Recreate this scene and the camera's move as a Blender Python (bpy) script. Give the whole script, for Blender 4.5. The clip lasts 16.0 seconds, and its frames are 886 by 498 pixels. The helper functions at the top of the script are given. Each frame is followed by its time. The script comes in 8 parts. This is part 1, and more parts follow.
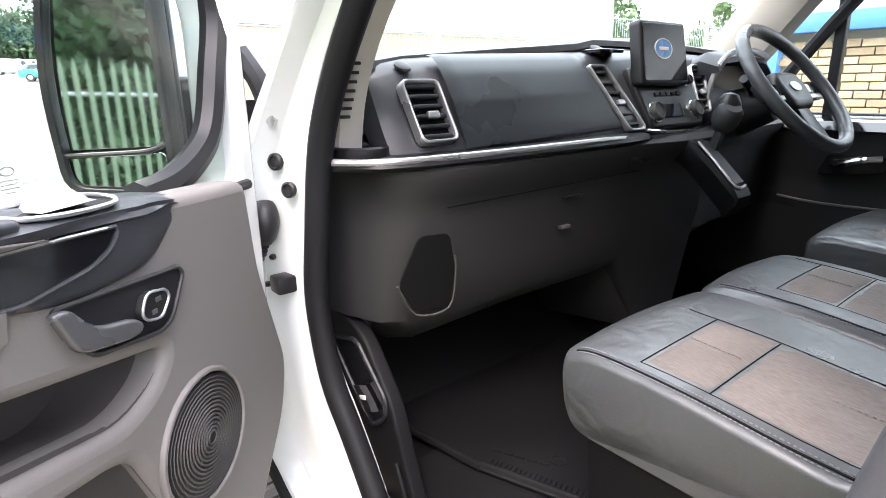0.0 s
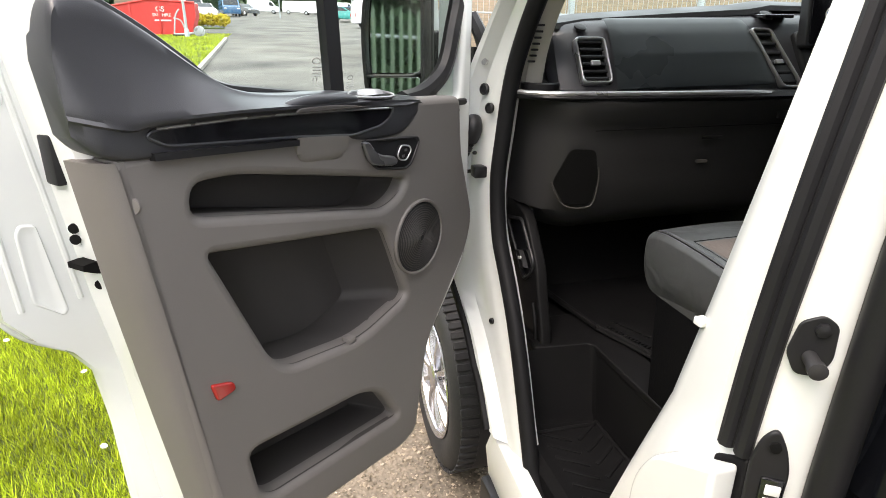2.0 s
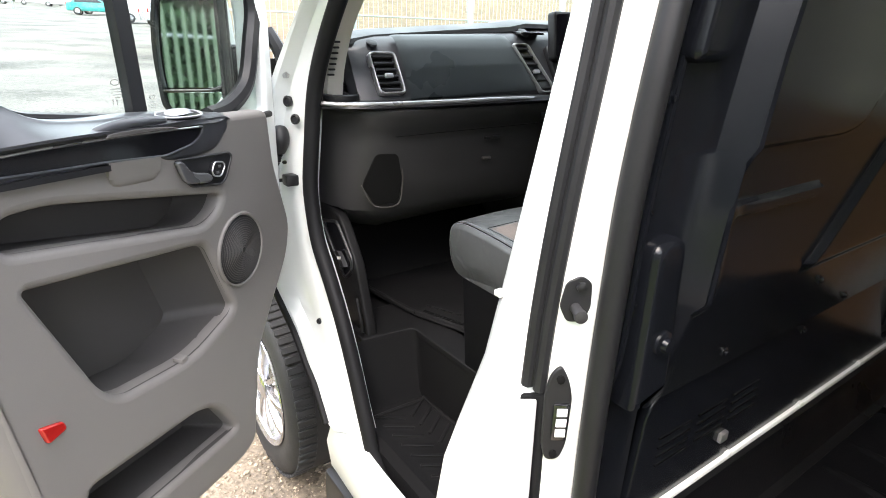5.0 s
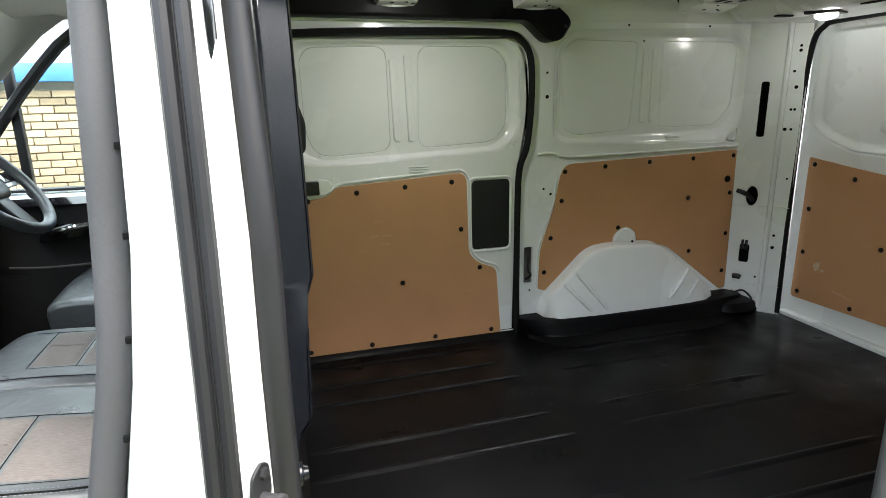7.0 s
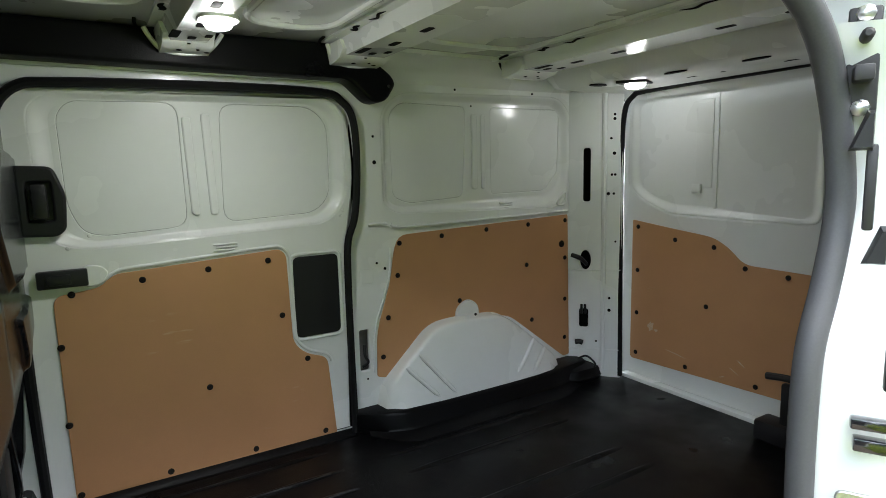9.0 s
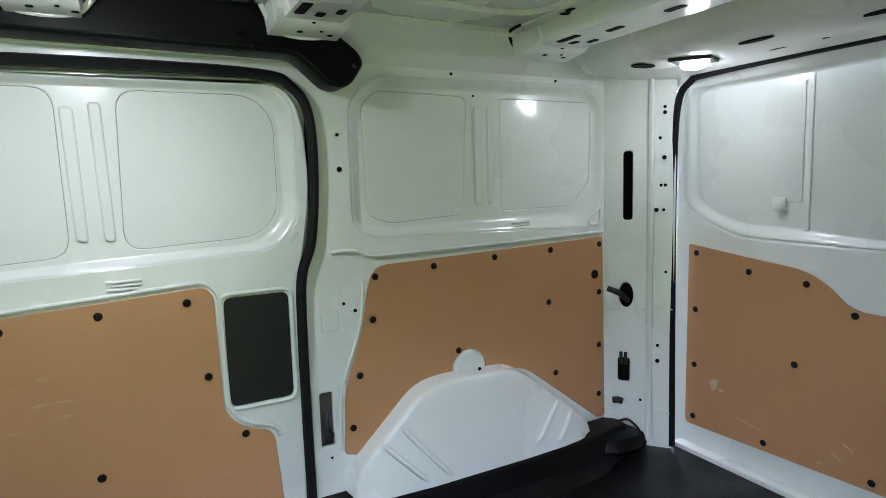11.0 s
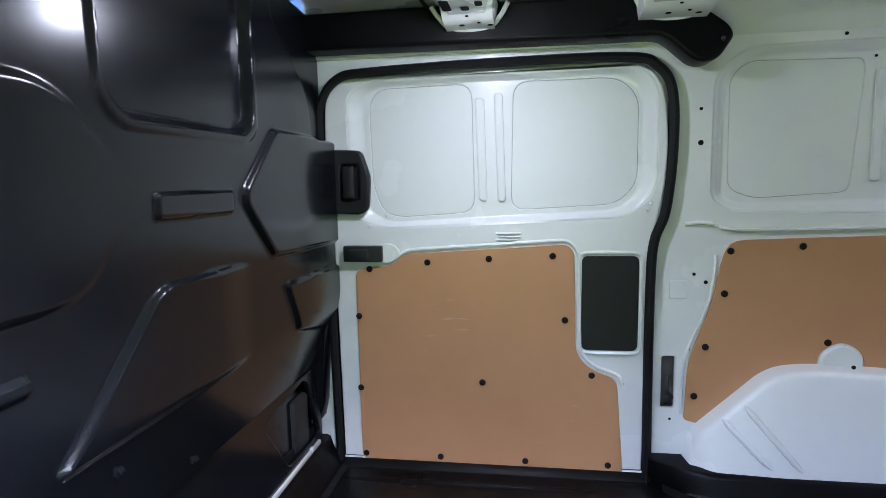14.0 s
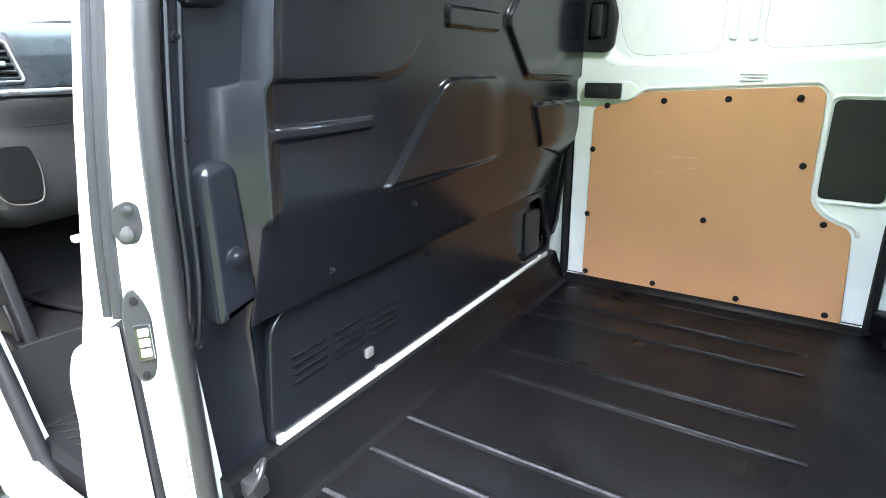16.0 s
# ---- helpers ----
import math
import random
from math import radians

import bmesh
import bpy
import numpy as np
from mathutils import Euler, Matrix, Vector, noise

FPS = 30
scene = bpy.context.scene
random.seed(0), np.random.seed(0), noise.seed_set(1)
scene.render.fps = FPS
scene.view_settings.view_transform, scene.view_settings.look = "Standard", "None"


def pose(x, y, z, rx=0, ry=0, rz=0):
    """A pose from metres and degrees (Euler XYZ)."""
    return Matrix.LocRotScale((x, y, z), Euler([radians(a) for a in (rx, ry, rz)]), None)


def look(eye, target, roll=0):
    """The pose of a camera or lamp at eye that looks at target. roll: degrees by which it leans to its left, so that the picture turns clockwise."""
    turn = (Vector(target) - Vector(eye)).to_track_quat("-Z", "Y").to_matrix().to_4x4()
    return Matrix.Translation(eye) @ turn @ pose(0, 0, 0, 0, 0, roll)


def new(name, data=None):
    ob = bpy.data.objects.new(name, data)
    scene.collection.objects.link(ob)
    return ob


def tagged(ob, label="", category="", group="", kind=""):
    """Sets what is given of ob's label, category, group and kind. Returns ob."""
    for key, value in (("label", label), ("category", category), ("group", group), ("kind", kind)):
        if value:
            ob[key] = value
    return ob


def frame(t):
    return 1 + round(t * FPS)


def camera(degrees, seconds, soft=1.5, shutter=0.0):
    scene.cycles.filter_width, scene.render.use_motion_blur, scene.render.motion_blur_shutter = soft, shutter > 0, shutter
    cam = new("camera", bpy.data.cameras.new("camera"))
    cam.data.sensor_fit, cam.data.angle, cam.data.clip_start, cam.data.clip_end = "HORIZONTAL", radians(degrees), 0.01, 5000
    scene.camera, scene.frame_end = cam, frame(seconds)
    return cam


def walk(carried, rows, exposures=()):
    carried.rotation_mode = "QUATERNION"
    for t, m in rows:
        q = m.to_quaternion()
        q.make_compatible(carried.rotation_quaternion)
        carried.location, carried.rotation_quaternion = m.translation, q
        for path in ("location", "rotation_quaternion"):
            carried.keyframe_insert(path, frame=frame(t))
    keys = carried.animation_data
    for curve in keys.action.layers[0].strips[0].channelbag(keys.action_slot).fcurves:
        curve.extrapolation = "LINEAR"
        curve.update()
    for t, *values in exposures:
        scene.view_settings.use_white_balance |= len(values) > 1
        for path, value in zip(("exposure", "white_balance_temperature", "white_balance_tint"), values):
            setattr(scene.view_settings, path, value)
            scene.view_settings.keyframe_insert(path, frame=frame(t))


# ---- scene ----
cam = camera(74.8, 16.0, soft=0.9)
PATH = [
    (0, (1.319, -0.306, 1.525), (-0.174, 0.906, 0.976), -0.9),
    (0.5, (1.395, -0.349, 1.522), (-0.252, 0.624, 0.936), -0.0),
    (1, (1.523, -0.378, 1.519), (-0.214, 0.39, 0.892), 0.4),
    (1.5, (1.652, -0.41, 1.526), (-0.124, 0.22, 0.857), 0.7),
    (2, (1.813, -0.418, 1.54), (0.012, 0.094, 0.836), 0.9),
    (2.5, (1.919, -0.409, 1.547), (0.109, 0.053, 0.832), 1.2),
    (3, (1.944, -0.402, 1.549), (0.13, 0.039, 0.829), 1.3),
    (3.2, (1.946, -0.404, 1.551), (0.127, 0.021, 0.835), 1.2),
    (5.3, (1.857, -0.489, 1.598), (0.517, 0.829, 0.914), 0.5),
    (5.5, (1.799, -0.487, 1.612), (0.613, 0.974, 0.937), -0.5),
    (6, (1.691, -0.513, 1.646), (0.98, 1.247, 1.017), -0.7),
    (6.5, (1.542, -0.548, 1.68), (1.489, 1.37, 1.115), -0.8),
    (7, (1.491, -0.571, 1.705), (2.016, 1.292, 1.2), -1.2),
    (7.5, (1.503, -0.589, 1.696), (2.335, 1.191, 1.321), -1.5),
    (8, (1.509, -0.552, 1.687), (2.522, 1.143, 1.373), -1.6),
    (10.3, (1.979, 0.031, 1.655), (3.01, 1.727, 1.412), -1.6),
    (10.5, (2.015, 0.059, 1.655), (3.026, 1.768, 1.414), -1.6),
    (11, (2.096, 0.135, 1.654), (3.027, 1.89, 1.425), -1.7),
    (11.5, (2.128, 0.182, 1.651), (2.895, 2.016, 1.426), -1.6),
    (12, (2.104, 0.197, 1.648), (2.649, 2.109, 1.429), -1.4),
    (12.5, (2.087, 0.19, 1.651), (2.383, 2.156, 1.429), -1.3),
    (13, (2.083, 0.159, 1.646), (2.13, 2.146, 1.426), -1.3),
    (13.5, (2.097, 0.072, 1.645), (1.946, 2.054, 1.417), -1.2),
    (14, (2.135, -0.073, 1.616), (1.832, 1.888, 1.367), -1.2),
    (14.5, (2.189, -0.166, 1.596), (1.735, 1.756, 1.28), -1.2),
    (15, (2.241, -0.248, 1.549), (1.593, 1.6, 1.144), -1.0),
    (15.5, (2.258, -0.328, 1.502), (1.388, 1.392, 0.966), -0.7),
    (16, (2.251, -0.375, 1.485), (1.235, 1.228, 0.856), -0.4),
]
EXPOSURE = [(0, 1.9, 6600, 20), (0.6, 1.5, 6600, 19), (1.0, 1.6, 6700, 18), (1.5, 1.3, 6800, 16), (2, 0.75, 7000, 15), (2.5, 0.5, 7000, 15), (3.2, 0.4, 7000, 15), (5.3, 1.65, 6600, 13), (6, 1.75, 6900, 12), (6.5, 1.82, 6900, 11), (7, 2.0, 6500, 10), (7.5, 1.85, 6500, 9), (8, 1.38, 6400, 9), (10.3, 2.65, 6100, 8), (11.5, 2.55, 5600, 13), (12.5, 2.6, 5500, 19), (14, 2.7, 5400, 20), (15, 3.1, 5450, 15), (15.5, 3.45, 5600, 11), (16, 3.55, 5800, 8)]
walk(cam, [(t, look(eye, target, roll)) for t, eye, target, roll in PATH], EXPOSURE)
SKY, SUN, LAMP = 0.36, 1.3, 0.35
from mathutils.bvhtree import BVHTree

# ---- world and light ----
world = bpy.data.worlds.new("overcast_sky")
scene.world = world
world.use_nodes = True
wn, wl = world.node_tree.nodes, world.node_tree.links
sky = wn.new("ShaderNodeTexSky")
sky.sky_type, sky.sun_disc = "NISHITA", False
sky.sun_elevation, sky.sun_rotation = radians(56), radians(148)
sky.air_density, sky.dust_density, sky.ozone_density = 1.0, 4.0, 1.0
haze = wn.new("ShaderNodeMixRGB")
haze.inputs[0].default_value, haze.inputs[2].default_value = 0.55, (8.5, 9.0, 9.4, 1)
wl.new(sky.outputs[0], haze.inputs[1])
wl.new(haze.outputs[0], wn["Background"].inputs[0])
wn["Background"].inputs[1].default_value = SKY
sun = new("sun", bpy.data.lights.new("sun", "SUN"))
sun.data.energy, sun.data.angle, sun.data.color = SUN, radians(38), (1.0, 0.96, 0.9)
sun.matrix_world = look((5, -8, 14), (0, 0, 0))


# ---- materials ----
def mat(name, col, rough=0.5, metal=0.0, var=0.12, fine=160.0, coarse=5.0, bump=0.0, coat=0.0, spec=0.5, stretch=(1, 1, 1), dist=0.002, rvar=0.1, crease=0.0, cscale=30.0):
    """A painted, moulded or woven surface: two scales of tone, roughness and relief."""
    m = bpy.data.materials.new(name)
    m.use_nodes = True
    n, l = m.node_tree.nodes, m.node_tree.links
    b = n["Principled BSDF"]
    tc, mp = n.new("ShaderNodeTexCoord"), n.new("ShaderNodeMapping")
    mp.inputs["Scale"].default_value = stretch
    l.new(tc.outputs["Object"], mp.inputs[0])
    n1, n2 = n.new("ShaderNodeTexNoise"), n.new("ShaderNodeTexNoise")
    n1.inputs["Scale"].default_value, n2.inputs["Scale"].default_value = fine, coarse
    n1.inputs["Detail"].default_value, n2.inputs["Detail"].default_value = 3, 4
    l.new(mp.outputs[0], n1.inputs["Vector"])
    l.new(tc.outputs["Object"], n2.inputs["Vector"])
    add = n.new("ShaderNodeMath")
    add.operation = "ADD"
    l.new(n1.outputs[0], add.inputs[0])
    l.new(n2.outputs[0], add.inputs[1])
    ramp = n.new("ShaderNodeMapRange")
    ramp.inputs[1].default_value, ramp.inputs[2].default_value = 0.6, 1.4
    ramp.inputs[3].default_value, ramp.inputs[4].default_value = 1 - var, 1 + var
    l.new(add.outputs[0], ramp.inputs[0])
    mul = n.new("ShaderNodeVectorMath")
    mul.operation = "SCALE"
    mul.inputs[0].default_value = col
    l.new(ramp.outputs[0], mul.inputs["Scale"])
    l.new(mul.outputs[0], b.inputs["Base Color"])
    rr = n.new("ShaderNodeMapRange")
    rr.inputs[1].default_value, rr.inputs[2].default_value = 0.3, 0.7
    rr.inputs[3].default_value, rr.inputs[4].default_value = max(rough - rvar, 0.03), min(rough + rvar, 1)
    l.new(n2.outputs[0], rr.inputs[0])
    l.new(rr.outputs[0], b.inputs["Roughness"])
    b.inputs["Metallic"].default_value = metal
    b.inputs["Coat Weight"].default_value = coat
    b.inputs["Coat Roughness"].default_value = 0.08
    b.inputs["Specular IOR Level"].default_value = spec
    if bump:
        bp = n.new("ShaderNodeBump")
        bp.inputs["Strength"].default_value, bp.inputs["Distance"].default_value = bump, dist
        l.new(n1.outputs[0], bp.inputs["Height"])
        l.new(bp.outputs[0], b.inputs["Normal"])
        if crease:
            n3, bp2 = n.new("ShaderNodeTexNoise"), n.new("ShaderNodeBump")
            n3.inputs["Scale"].default_value, n3.inputs["Detail"].default_value, n3.inputs["Distortion"].default_value = cscale, 2, 0.6
            bp2.inputs["Strength"].default_value, bp2.inputs["Distance"].default_value = 0.6, crease
            l.new(tc.outputs["Object"], n3.inputs["Vector"])
            l.new(n3.outputs[0], bp2.inputs["Height"])
            l.new(bp2.outputs[0], bp.inputs["Normal"])
    return m


def glow(name, col, power):
    m = bpy.data.materials.new(name)
    m.use_nodes = True
    b = m.node_tree.nodes["Principled BSDF"]
    b.inputs["Base Color"].default_value = (*col, 1)
    b.inputs["Emission Color"].default_value, b.inputs["Emission Strength"].default_value = (*col, 1), power
    return m


def pane(name, tint=(0.9, 0.95, 0.93), gloss=0.9):
    """Thin glass: clear, with the mirror of its face."""
    m = bpy.data.materials.new(name)
    m.use_nodes = True
    n, l = m.node_tree.nodes, m.node_tree.links
    n.remove(n["Principled BSDF"])
    clear, shine, mix, fr = n.new("ShaderNodeBsdfTransparent"), n.new("ShaderNodeBsdfGlossy"), n.new("ShaderNodeMixShader"), n.new("ShaderNodeLayerWeight")
    pw, ma = n.new("ShaderNodeMath"), n.new("ShaderNodeMath")
    pw.operation, ma.operation = "POWER", "MULTIPLY_ADD"
    pw.inputs[1].default_value, ma.inputs[1].default_value, ma.inputs[2].default_value = 5.0, 0.5, 0.02
    fr.inputs[0].default_value = 0.5
    clear.inputs[0].default_value = (*tint, 1)
    shine.inputs["Roughness"].default_value = 0.02
    shine.inputs[0].default_value = (gloss, gloss, gloss, 1)
    l.new(fr.outputs["Facing"], pw.inputs[0])
    l.new(pw.outputs[0], ma.inputs[0])
    l.new(ma.outputs[0], mix.inputs[0])
    l.new(clear.outputs[0], mix.inputs[1])
    l.new(shine.outputs[0], mix.inputs[2])
    l.new(mix.outputs[0], n["Material Output"].inputs[0])
    return m


def plain_texture(m):
    return m.node_tree.nodes, m.node_tree.links, m.node_tree.nodes["Principled BSDF"]


WHITE = mat("white_paint", (0.67, 0.69, 0.675), 0.22, var=0.015, fine=30, coarse=2, coat=0.6, rvar=0.05)
WHITEIN = mat("white_inner_paint", (0.78, 0.8, 0.79), 0.27, var=0.012, fine=30, coarse=2, coat=0.5, rvar=0.03)
BOARD = mat("hardboard", (0.5, 0.266, 0.126), 0.5, var=0.09, fine=420, coarse=6, bump=0.12, dist=0.0006)
BLACK = mat("black_plastic", (0.014, 0.014, 0.0155), 0.42, var=0.15, fine=900, bump=0.15, dist=0.0004, spec=0.32)
SHELL = mat("dark_moulded_plastic", (0.0058, 0.0066, 0.009), 0.2, var=0.1, fine=700, coarse=3, bump=0.06, dist=0.0004, rvar=0.03, spec=0.29)
LINER = mat("black_floor_liner", (0.0035, 0.0036, 0.0042), 0.40, var=0.3, fine=260, coarse=5, bump=0.5, dist=0.001, rvar=0.14, spec=0.125)
SEALG = mat("grey_seal_rubber", (0.0105, 0.0105, 0.012), 0.5, var=0.12, fine=300, bump=0.1, dist=0.0005, spec=0.3)
GREYSEAL = mat("pale_seal_rubber", (0.06, 0.06, 0.064), 0.5, var=0.12, fine=300, bump=0.1, dist=0.0005, spec=0.3)
CABRUB = mat("black_cab_rubber", (0.0075, 0.0075, 0.008), 0.48, var=0.25, fine=420, coarse=6, bump=0.4, dist=0.0008, spec=0.13)
RUBBER = mat("black_rubber", (0.009, 0.009, 0.01), 0.55, var=0.15, fine=300, bump=0.1, dist=0.0005, spec=0.15)
GREY = mat("taupe_door_plastic", (0.148, 0.137, 0.129), 0.55, var=0.08, fine=900, coarse=4, bump=0.35, dist=0.0005)
GREYDK = mat("charcoal_plastic", (0.026, 0.0255, 0.0265), 0.5, var=0.1, fine=900, coarse=4, bump=0.3, dist=0.0005, spec=0.35)
# Scuffed liner, paler to carry the rib crests' highlight in its colour.
WORN_SHEEN = mat("scuffed_liner_with_sheen", (0.024, 0.025, 0.028), 0.5, var=0.9, fine=130, coarse=22, bump=0.5, dist=0.001, spec=0.2)
# Dark small trim; on the door bins it is taupe with shade in the colour.
BIN = mat("dark_trim_and_pocket_shade", (0.058, 0.054, 0.052), 0.6, var=0.08, fine=900, coarse=4, bump=0.3, dist=0.0005, spec=0.3)
DIM = mat("dark_satin_lever", (0.13, 0.13, 0.135), 0.3, metal=0.5, var=0.06, rvar=0.06)
SOFT = mat("charcoal_soft_dash", (0.034, 0.035, 0.040), 0.33, var=0.08, fine=800, coarse=4, bump=0.3, dist=0.0005, rvar=0.06)
SATIN = mat("satin_dash_panel", (0.024, 0.029, 0.032), 0.36, var=0.06, fine=900, coarse=3, bump=0.05, dist=0.0004)
GLOSS = mat("gloss_black_trim", (0.008, 0.008, 0.01), 0.08, var=0.1, rvar=0.03, coat=1)
SILVER = mat("satin_silver_trim", (0.42, 0.42, 0.43), 0.32, metal=0.7, var=0.05, rvar=0.06)
CHROME = mat("chrome", (0.72, 0.73, 0.75), 0.12, metal=1.0, var=0.05, rvar=0.05)
STEEL = mat("zinc_steel", (0.5, 0.5, 0.5), 0.35, metal=0.9, var=0.2, fine=200)
LEATHER = mat("black_leather", (0.05, 0.053, 0.055), 0.35, var=0.15, fine=420, coarse=9, bump=0.3, dist=0.0008, crease=0.009, cscale=14, spec=0.5)
CLOTH = mat("brown_grey_cloth", (0.115, 0.10, 0.092), 0.85, var=0.4, fine=90, coarse=9, bump=0.5, dist=0.0008, stretch=(1, 7, 1), spec=0.25)
THREAD = mat("grey_thread", (0.12, 0.125, 0.15), 0.75, var=0.1)
BEIGE = mat("pale_trim", (0.42, 0.4, 0.36), 0.6, var=0.05, fine=700, bump=0.15, dist=0.0005)
RED = mat("red_reflector", (0.36, 0.012, 0.01), 0.12, var=0.2, fine=300, coat=0.8)
BLUE = mat("blue_badge", (0.06, 0.2, 0.48), 0.25, var=0.1)
PALE = mat("pale_print", (0.7, 0.7, 0.68), 0.5, var=0.05)
PRINT = mat("grey_print", (0.22, 0.22, 0.2), 0.6, var=0.05)
TYRE = mat("tyre_rubber", (0.02, 0.02, 0.021), 0.7, var=0.25, fine=120, bump=0.3)
ALLOY = mat("silver_alloy", (0.5, 0.5, 0.52), 0.25, metal=0.85, var=0.06)
SCREEN = mat("dark_screen", (0.006, 0.006, 0.008), 0.06, var=0.05, rvar=0.02)
# Matt black; on plates and discs it paints the shade inside holes and recesses.
HOLE = mat("matt_black_and_hole_shade", (0.006, 0.006, 0.006), 0.85, var=0.1, spec=0.1)
MIRROR = mat("mirror_glass", (0.86, 0.9, 0.88), 0.02, metal=1.0, var=0.01, rvar=0.0)
GLASS = pane("clear_glass")
TINTED = mat("dark_car_glass", (0.02, 0.025, 0.028), 0.06, var=0.1, rvar=0.02)
LED = glow("lit_lamp", (1.0, 0.98, 0.94), 40.0)
LED_REAR = glow("rear_lit_lamp", (1.0, 0.98, 0.94), 11.0)
FASTEN = mat("dark_fastener_plastic", (0.009, 0.007, 0.0065), 0.6, var=0.2, fine=300, spec=0.15)
SCUFF = mat("pale_scuff", (0.6, 0.46, 0.33), 0.7, var=0.25, fine=200, coarse=20)
GRASSM = mat("grass_blades", (0.36, 0.44, 0.03), 0.55, var=0.6, fine=14, coarse=1.6, spec=0.2)
LAWN = mat("lawn_soil", (0.06, 0.08, 0.013), 0.9, var=0.5, fine=60, coarse=2, bump=0.6, dist=0.02)
TARMAC = mat("worn_tarmac", (0.13, 0.126, 0.116), 0.9, var=0.85, fine=24, coarse=0.5, bump=0.9, dist=0.012, spec=0.25)
GRIT = mat("brown_grit", (0.19, 0.158, 0.12), 0.9, var=0.6, fine=55, coarse=3, bump=0.9, dist=0.01, spec=0.25)
STONE = mat("pebble", (0.25, 0.205, 0.15), 0.8, var=0.4, fine=40, coarse=11)
KERB = mat("kerb_concrete", (0.36, 0.34, 0.31), 0.85, var=0.2, fine=50, coarse=2, bump=0.4, dist=0.004)
BRICK = mat("buff_brick", (0.31, 0.235, 0.15), 0.85, var=0.25, fine=60, coarse=9, bump=0.5, dist=0.003)
MORTAR = mat("mortar", (0.36, 0.33, 0.28), 0.9, var=0.15, fine=90, bump=0.4, dist=0.002)
BLUEP = mat("blue_painted_steel", (0.06, 0.2, 0.48), 0.45, var=0.12, fine=60, coarse=3)
GALV = mat("galvanised_steel", (0.4, 0.44, 0.45), 0.45, metal=0.5, var=0.15, fine=40, coarse=4)
FENCE = mat("dark_green_fence_paint", (0.12, 0.165, 0.11), 0.5, var=0.15, fine=40, coarse=4)
CLAD = mat("white_cladding", (0.5, 0.51, 0.52), 0.5, var=0.06, fine=12, coarse=1)
LEAF = mat("leaves", (0.055, 0.115, 0.03), 0.6, var=0.5, fine=3, coarse=0.4)
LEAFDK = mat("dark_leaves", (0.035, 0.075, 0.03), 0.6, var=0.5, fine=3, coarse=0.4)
BLOOM = mat("yellow_shrub", (0.5, 0.4, 0.03), 0.7, var=0.4, fine=20, coarse=2)
BARK = mat("bark", (0.12, 0.095, 0.07), 0.9, var=0.3, fine=30, coarse=3, bump=0.6, dist=0.01)
SKIPRED = mat("red_skip_paint", (0.55, 0.035, 0.03), 0.5, var=0.18, fine=20, coarse=2)
TEAL = mat("teal_skip_paint", (0.03, 0.3, 0.28), 0.5, var=0.15, fine=20, coarse=2)
# Pale scuffs and short scratches on the hardboard.
bn, bl_, bb = plain_texture(BOARD)
src = bb.inputs["Base Color"].links[0].from_socket
tcb, m1b = bn.new("ShaderNodeTexCoord"), bn.new("ShaderNodeMapping")
m1b.inputs["Scale"].default_value, m1b.inputs["Rotation"].default_value = (9, 9, 55), (0.5, 0.3, 0.4)
n1b, n2b, g1, g2, mm, mxb = bn.new("ShaderNodeTexNoise"), bn.new("ShaderNodeTexNoise"), bn.new("ShaderNodeMapRange"), bn.new("ShaderNodeMapRange"), bn.new("ShaderNodeMath"), bn.new("ShaderNodeMixRGB")
bl_.new(tcb.outputs["Object"], m1b.inputs[0])
bl_.new(m1b.outputs[0], n1b.inputs["Vector"])
bl_.new(tcb.outputs["Object"], n2b.inputs["Vector"])
n1b.inputs["Scale"].default_value, n2b.inputs["Scale"].default_value = 1.0, 3.2
g1.inputs[1].default_value, g1.inputs[2].default_value = 0.68, 0.80
g2.inputs[1].default_value, g2.inputs[2].default_value = 0.60, 0.70
mm.operation = "MULTIPLY"
bl_.new(n1b.outputs[0], g1.inputs[0])
bl_.new(n2b.outputs[0], g2.inputs[0])
bl_.new(g1.outputs[0], mm.inputs[0])
bl_.new(g2.outputs[0], mm.inputs[1])
mxb.inputs[2].default_value = (0.6, 0.42, 0.27, 1)
bl_.new(mm.outputs[0], mxb.inputs[0])
bl_.new(src, mxb.inputs[1])
bl_.new(mxb.outputs[0], bb.inputs["Base Color"])
# Each brick of the wall varies in tone.
bn, bl_, bb = plain_texture(BRICK)
oi, hs = bn.new("ShaderNodeObjectInfo"), bn.new("ShaderNodeHueSaturation")
src = bb.inputs["Base Color"].links[0].from_socket
mr = bn.new("ShaderNodeMapRange")
mr.inputs[3].default_value, mr.inputs[4].default_value = 0.7, 1.25
bl_.new(oi.outputs["Random"], mr.inputs[0])
bl_.new(mr.outputs[0], hs.inputs["Value"])
bl_.new(src, hs.inputs["Color"])
bl_.new(hs.outputs[0], bb.inputs["Base Color"])
# The long wall far off: courses and joints in the material.
FARBRICK = mat("far_brick", (0.29, 0.235, 0.165), 0.85, var=0.15, fine=6, coarse=0.6)
fn, fl, fb = plain_texture(FARBRICK)
src = fb.inputs["Base Color"].links[0].from_socket
bt, tc = fn.new("ShaderNodeTexBrick"), fn.new("ShaderNodeTexCoord")
mpf = fn.new("ShaderNodeMapping")
mpf.inputs["Rotation"].default_value = (0, radians(90), radians(90))
fl.new(tc.outputs["Object"], mpf.inputs[0])
fl.new(mpf.outputs[0], bt.inputs["Vector"])
bt.inputs["Scale"].default_value = 1.0
bt.inputs["Brick Width"].default_value, bt.inputs["Row Height"].default_value, bt.inputs["Mortar Size"].default_value = 0.225, 0.075, 0.007
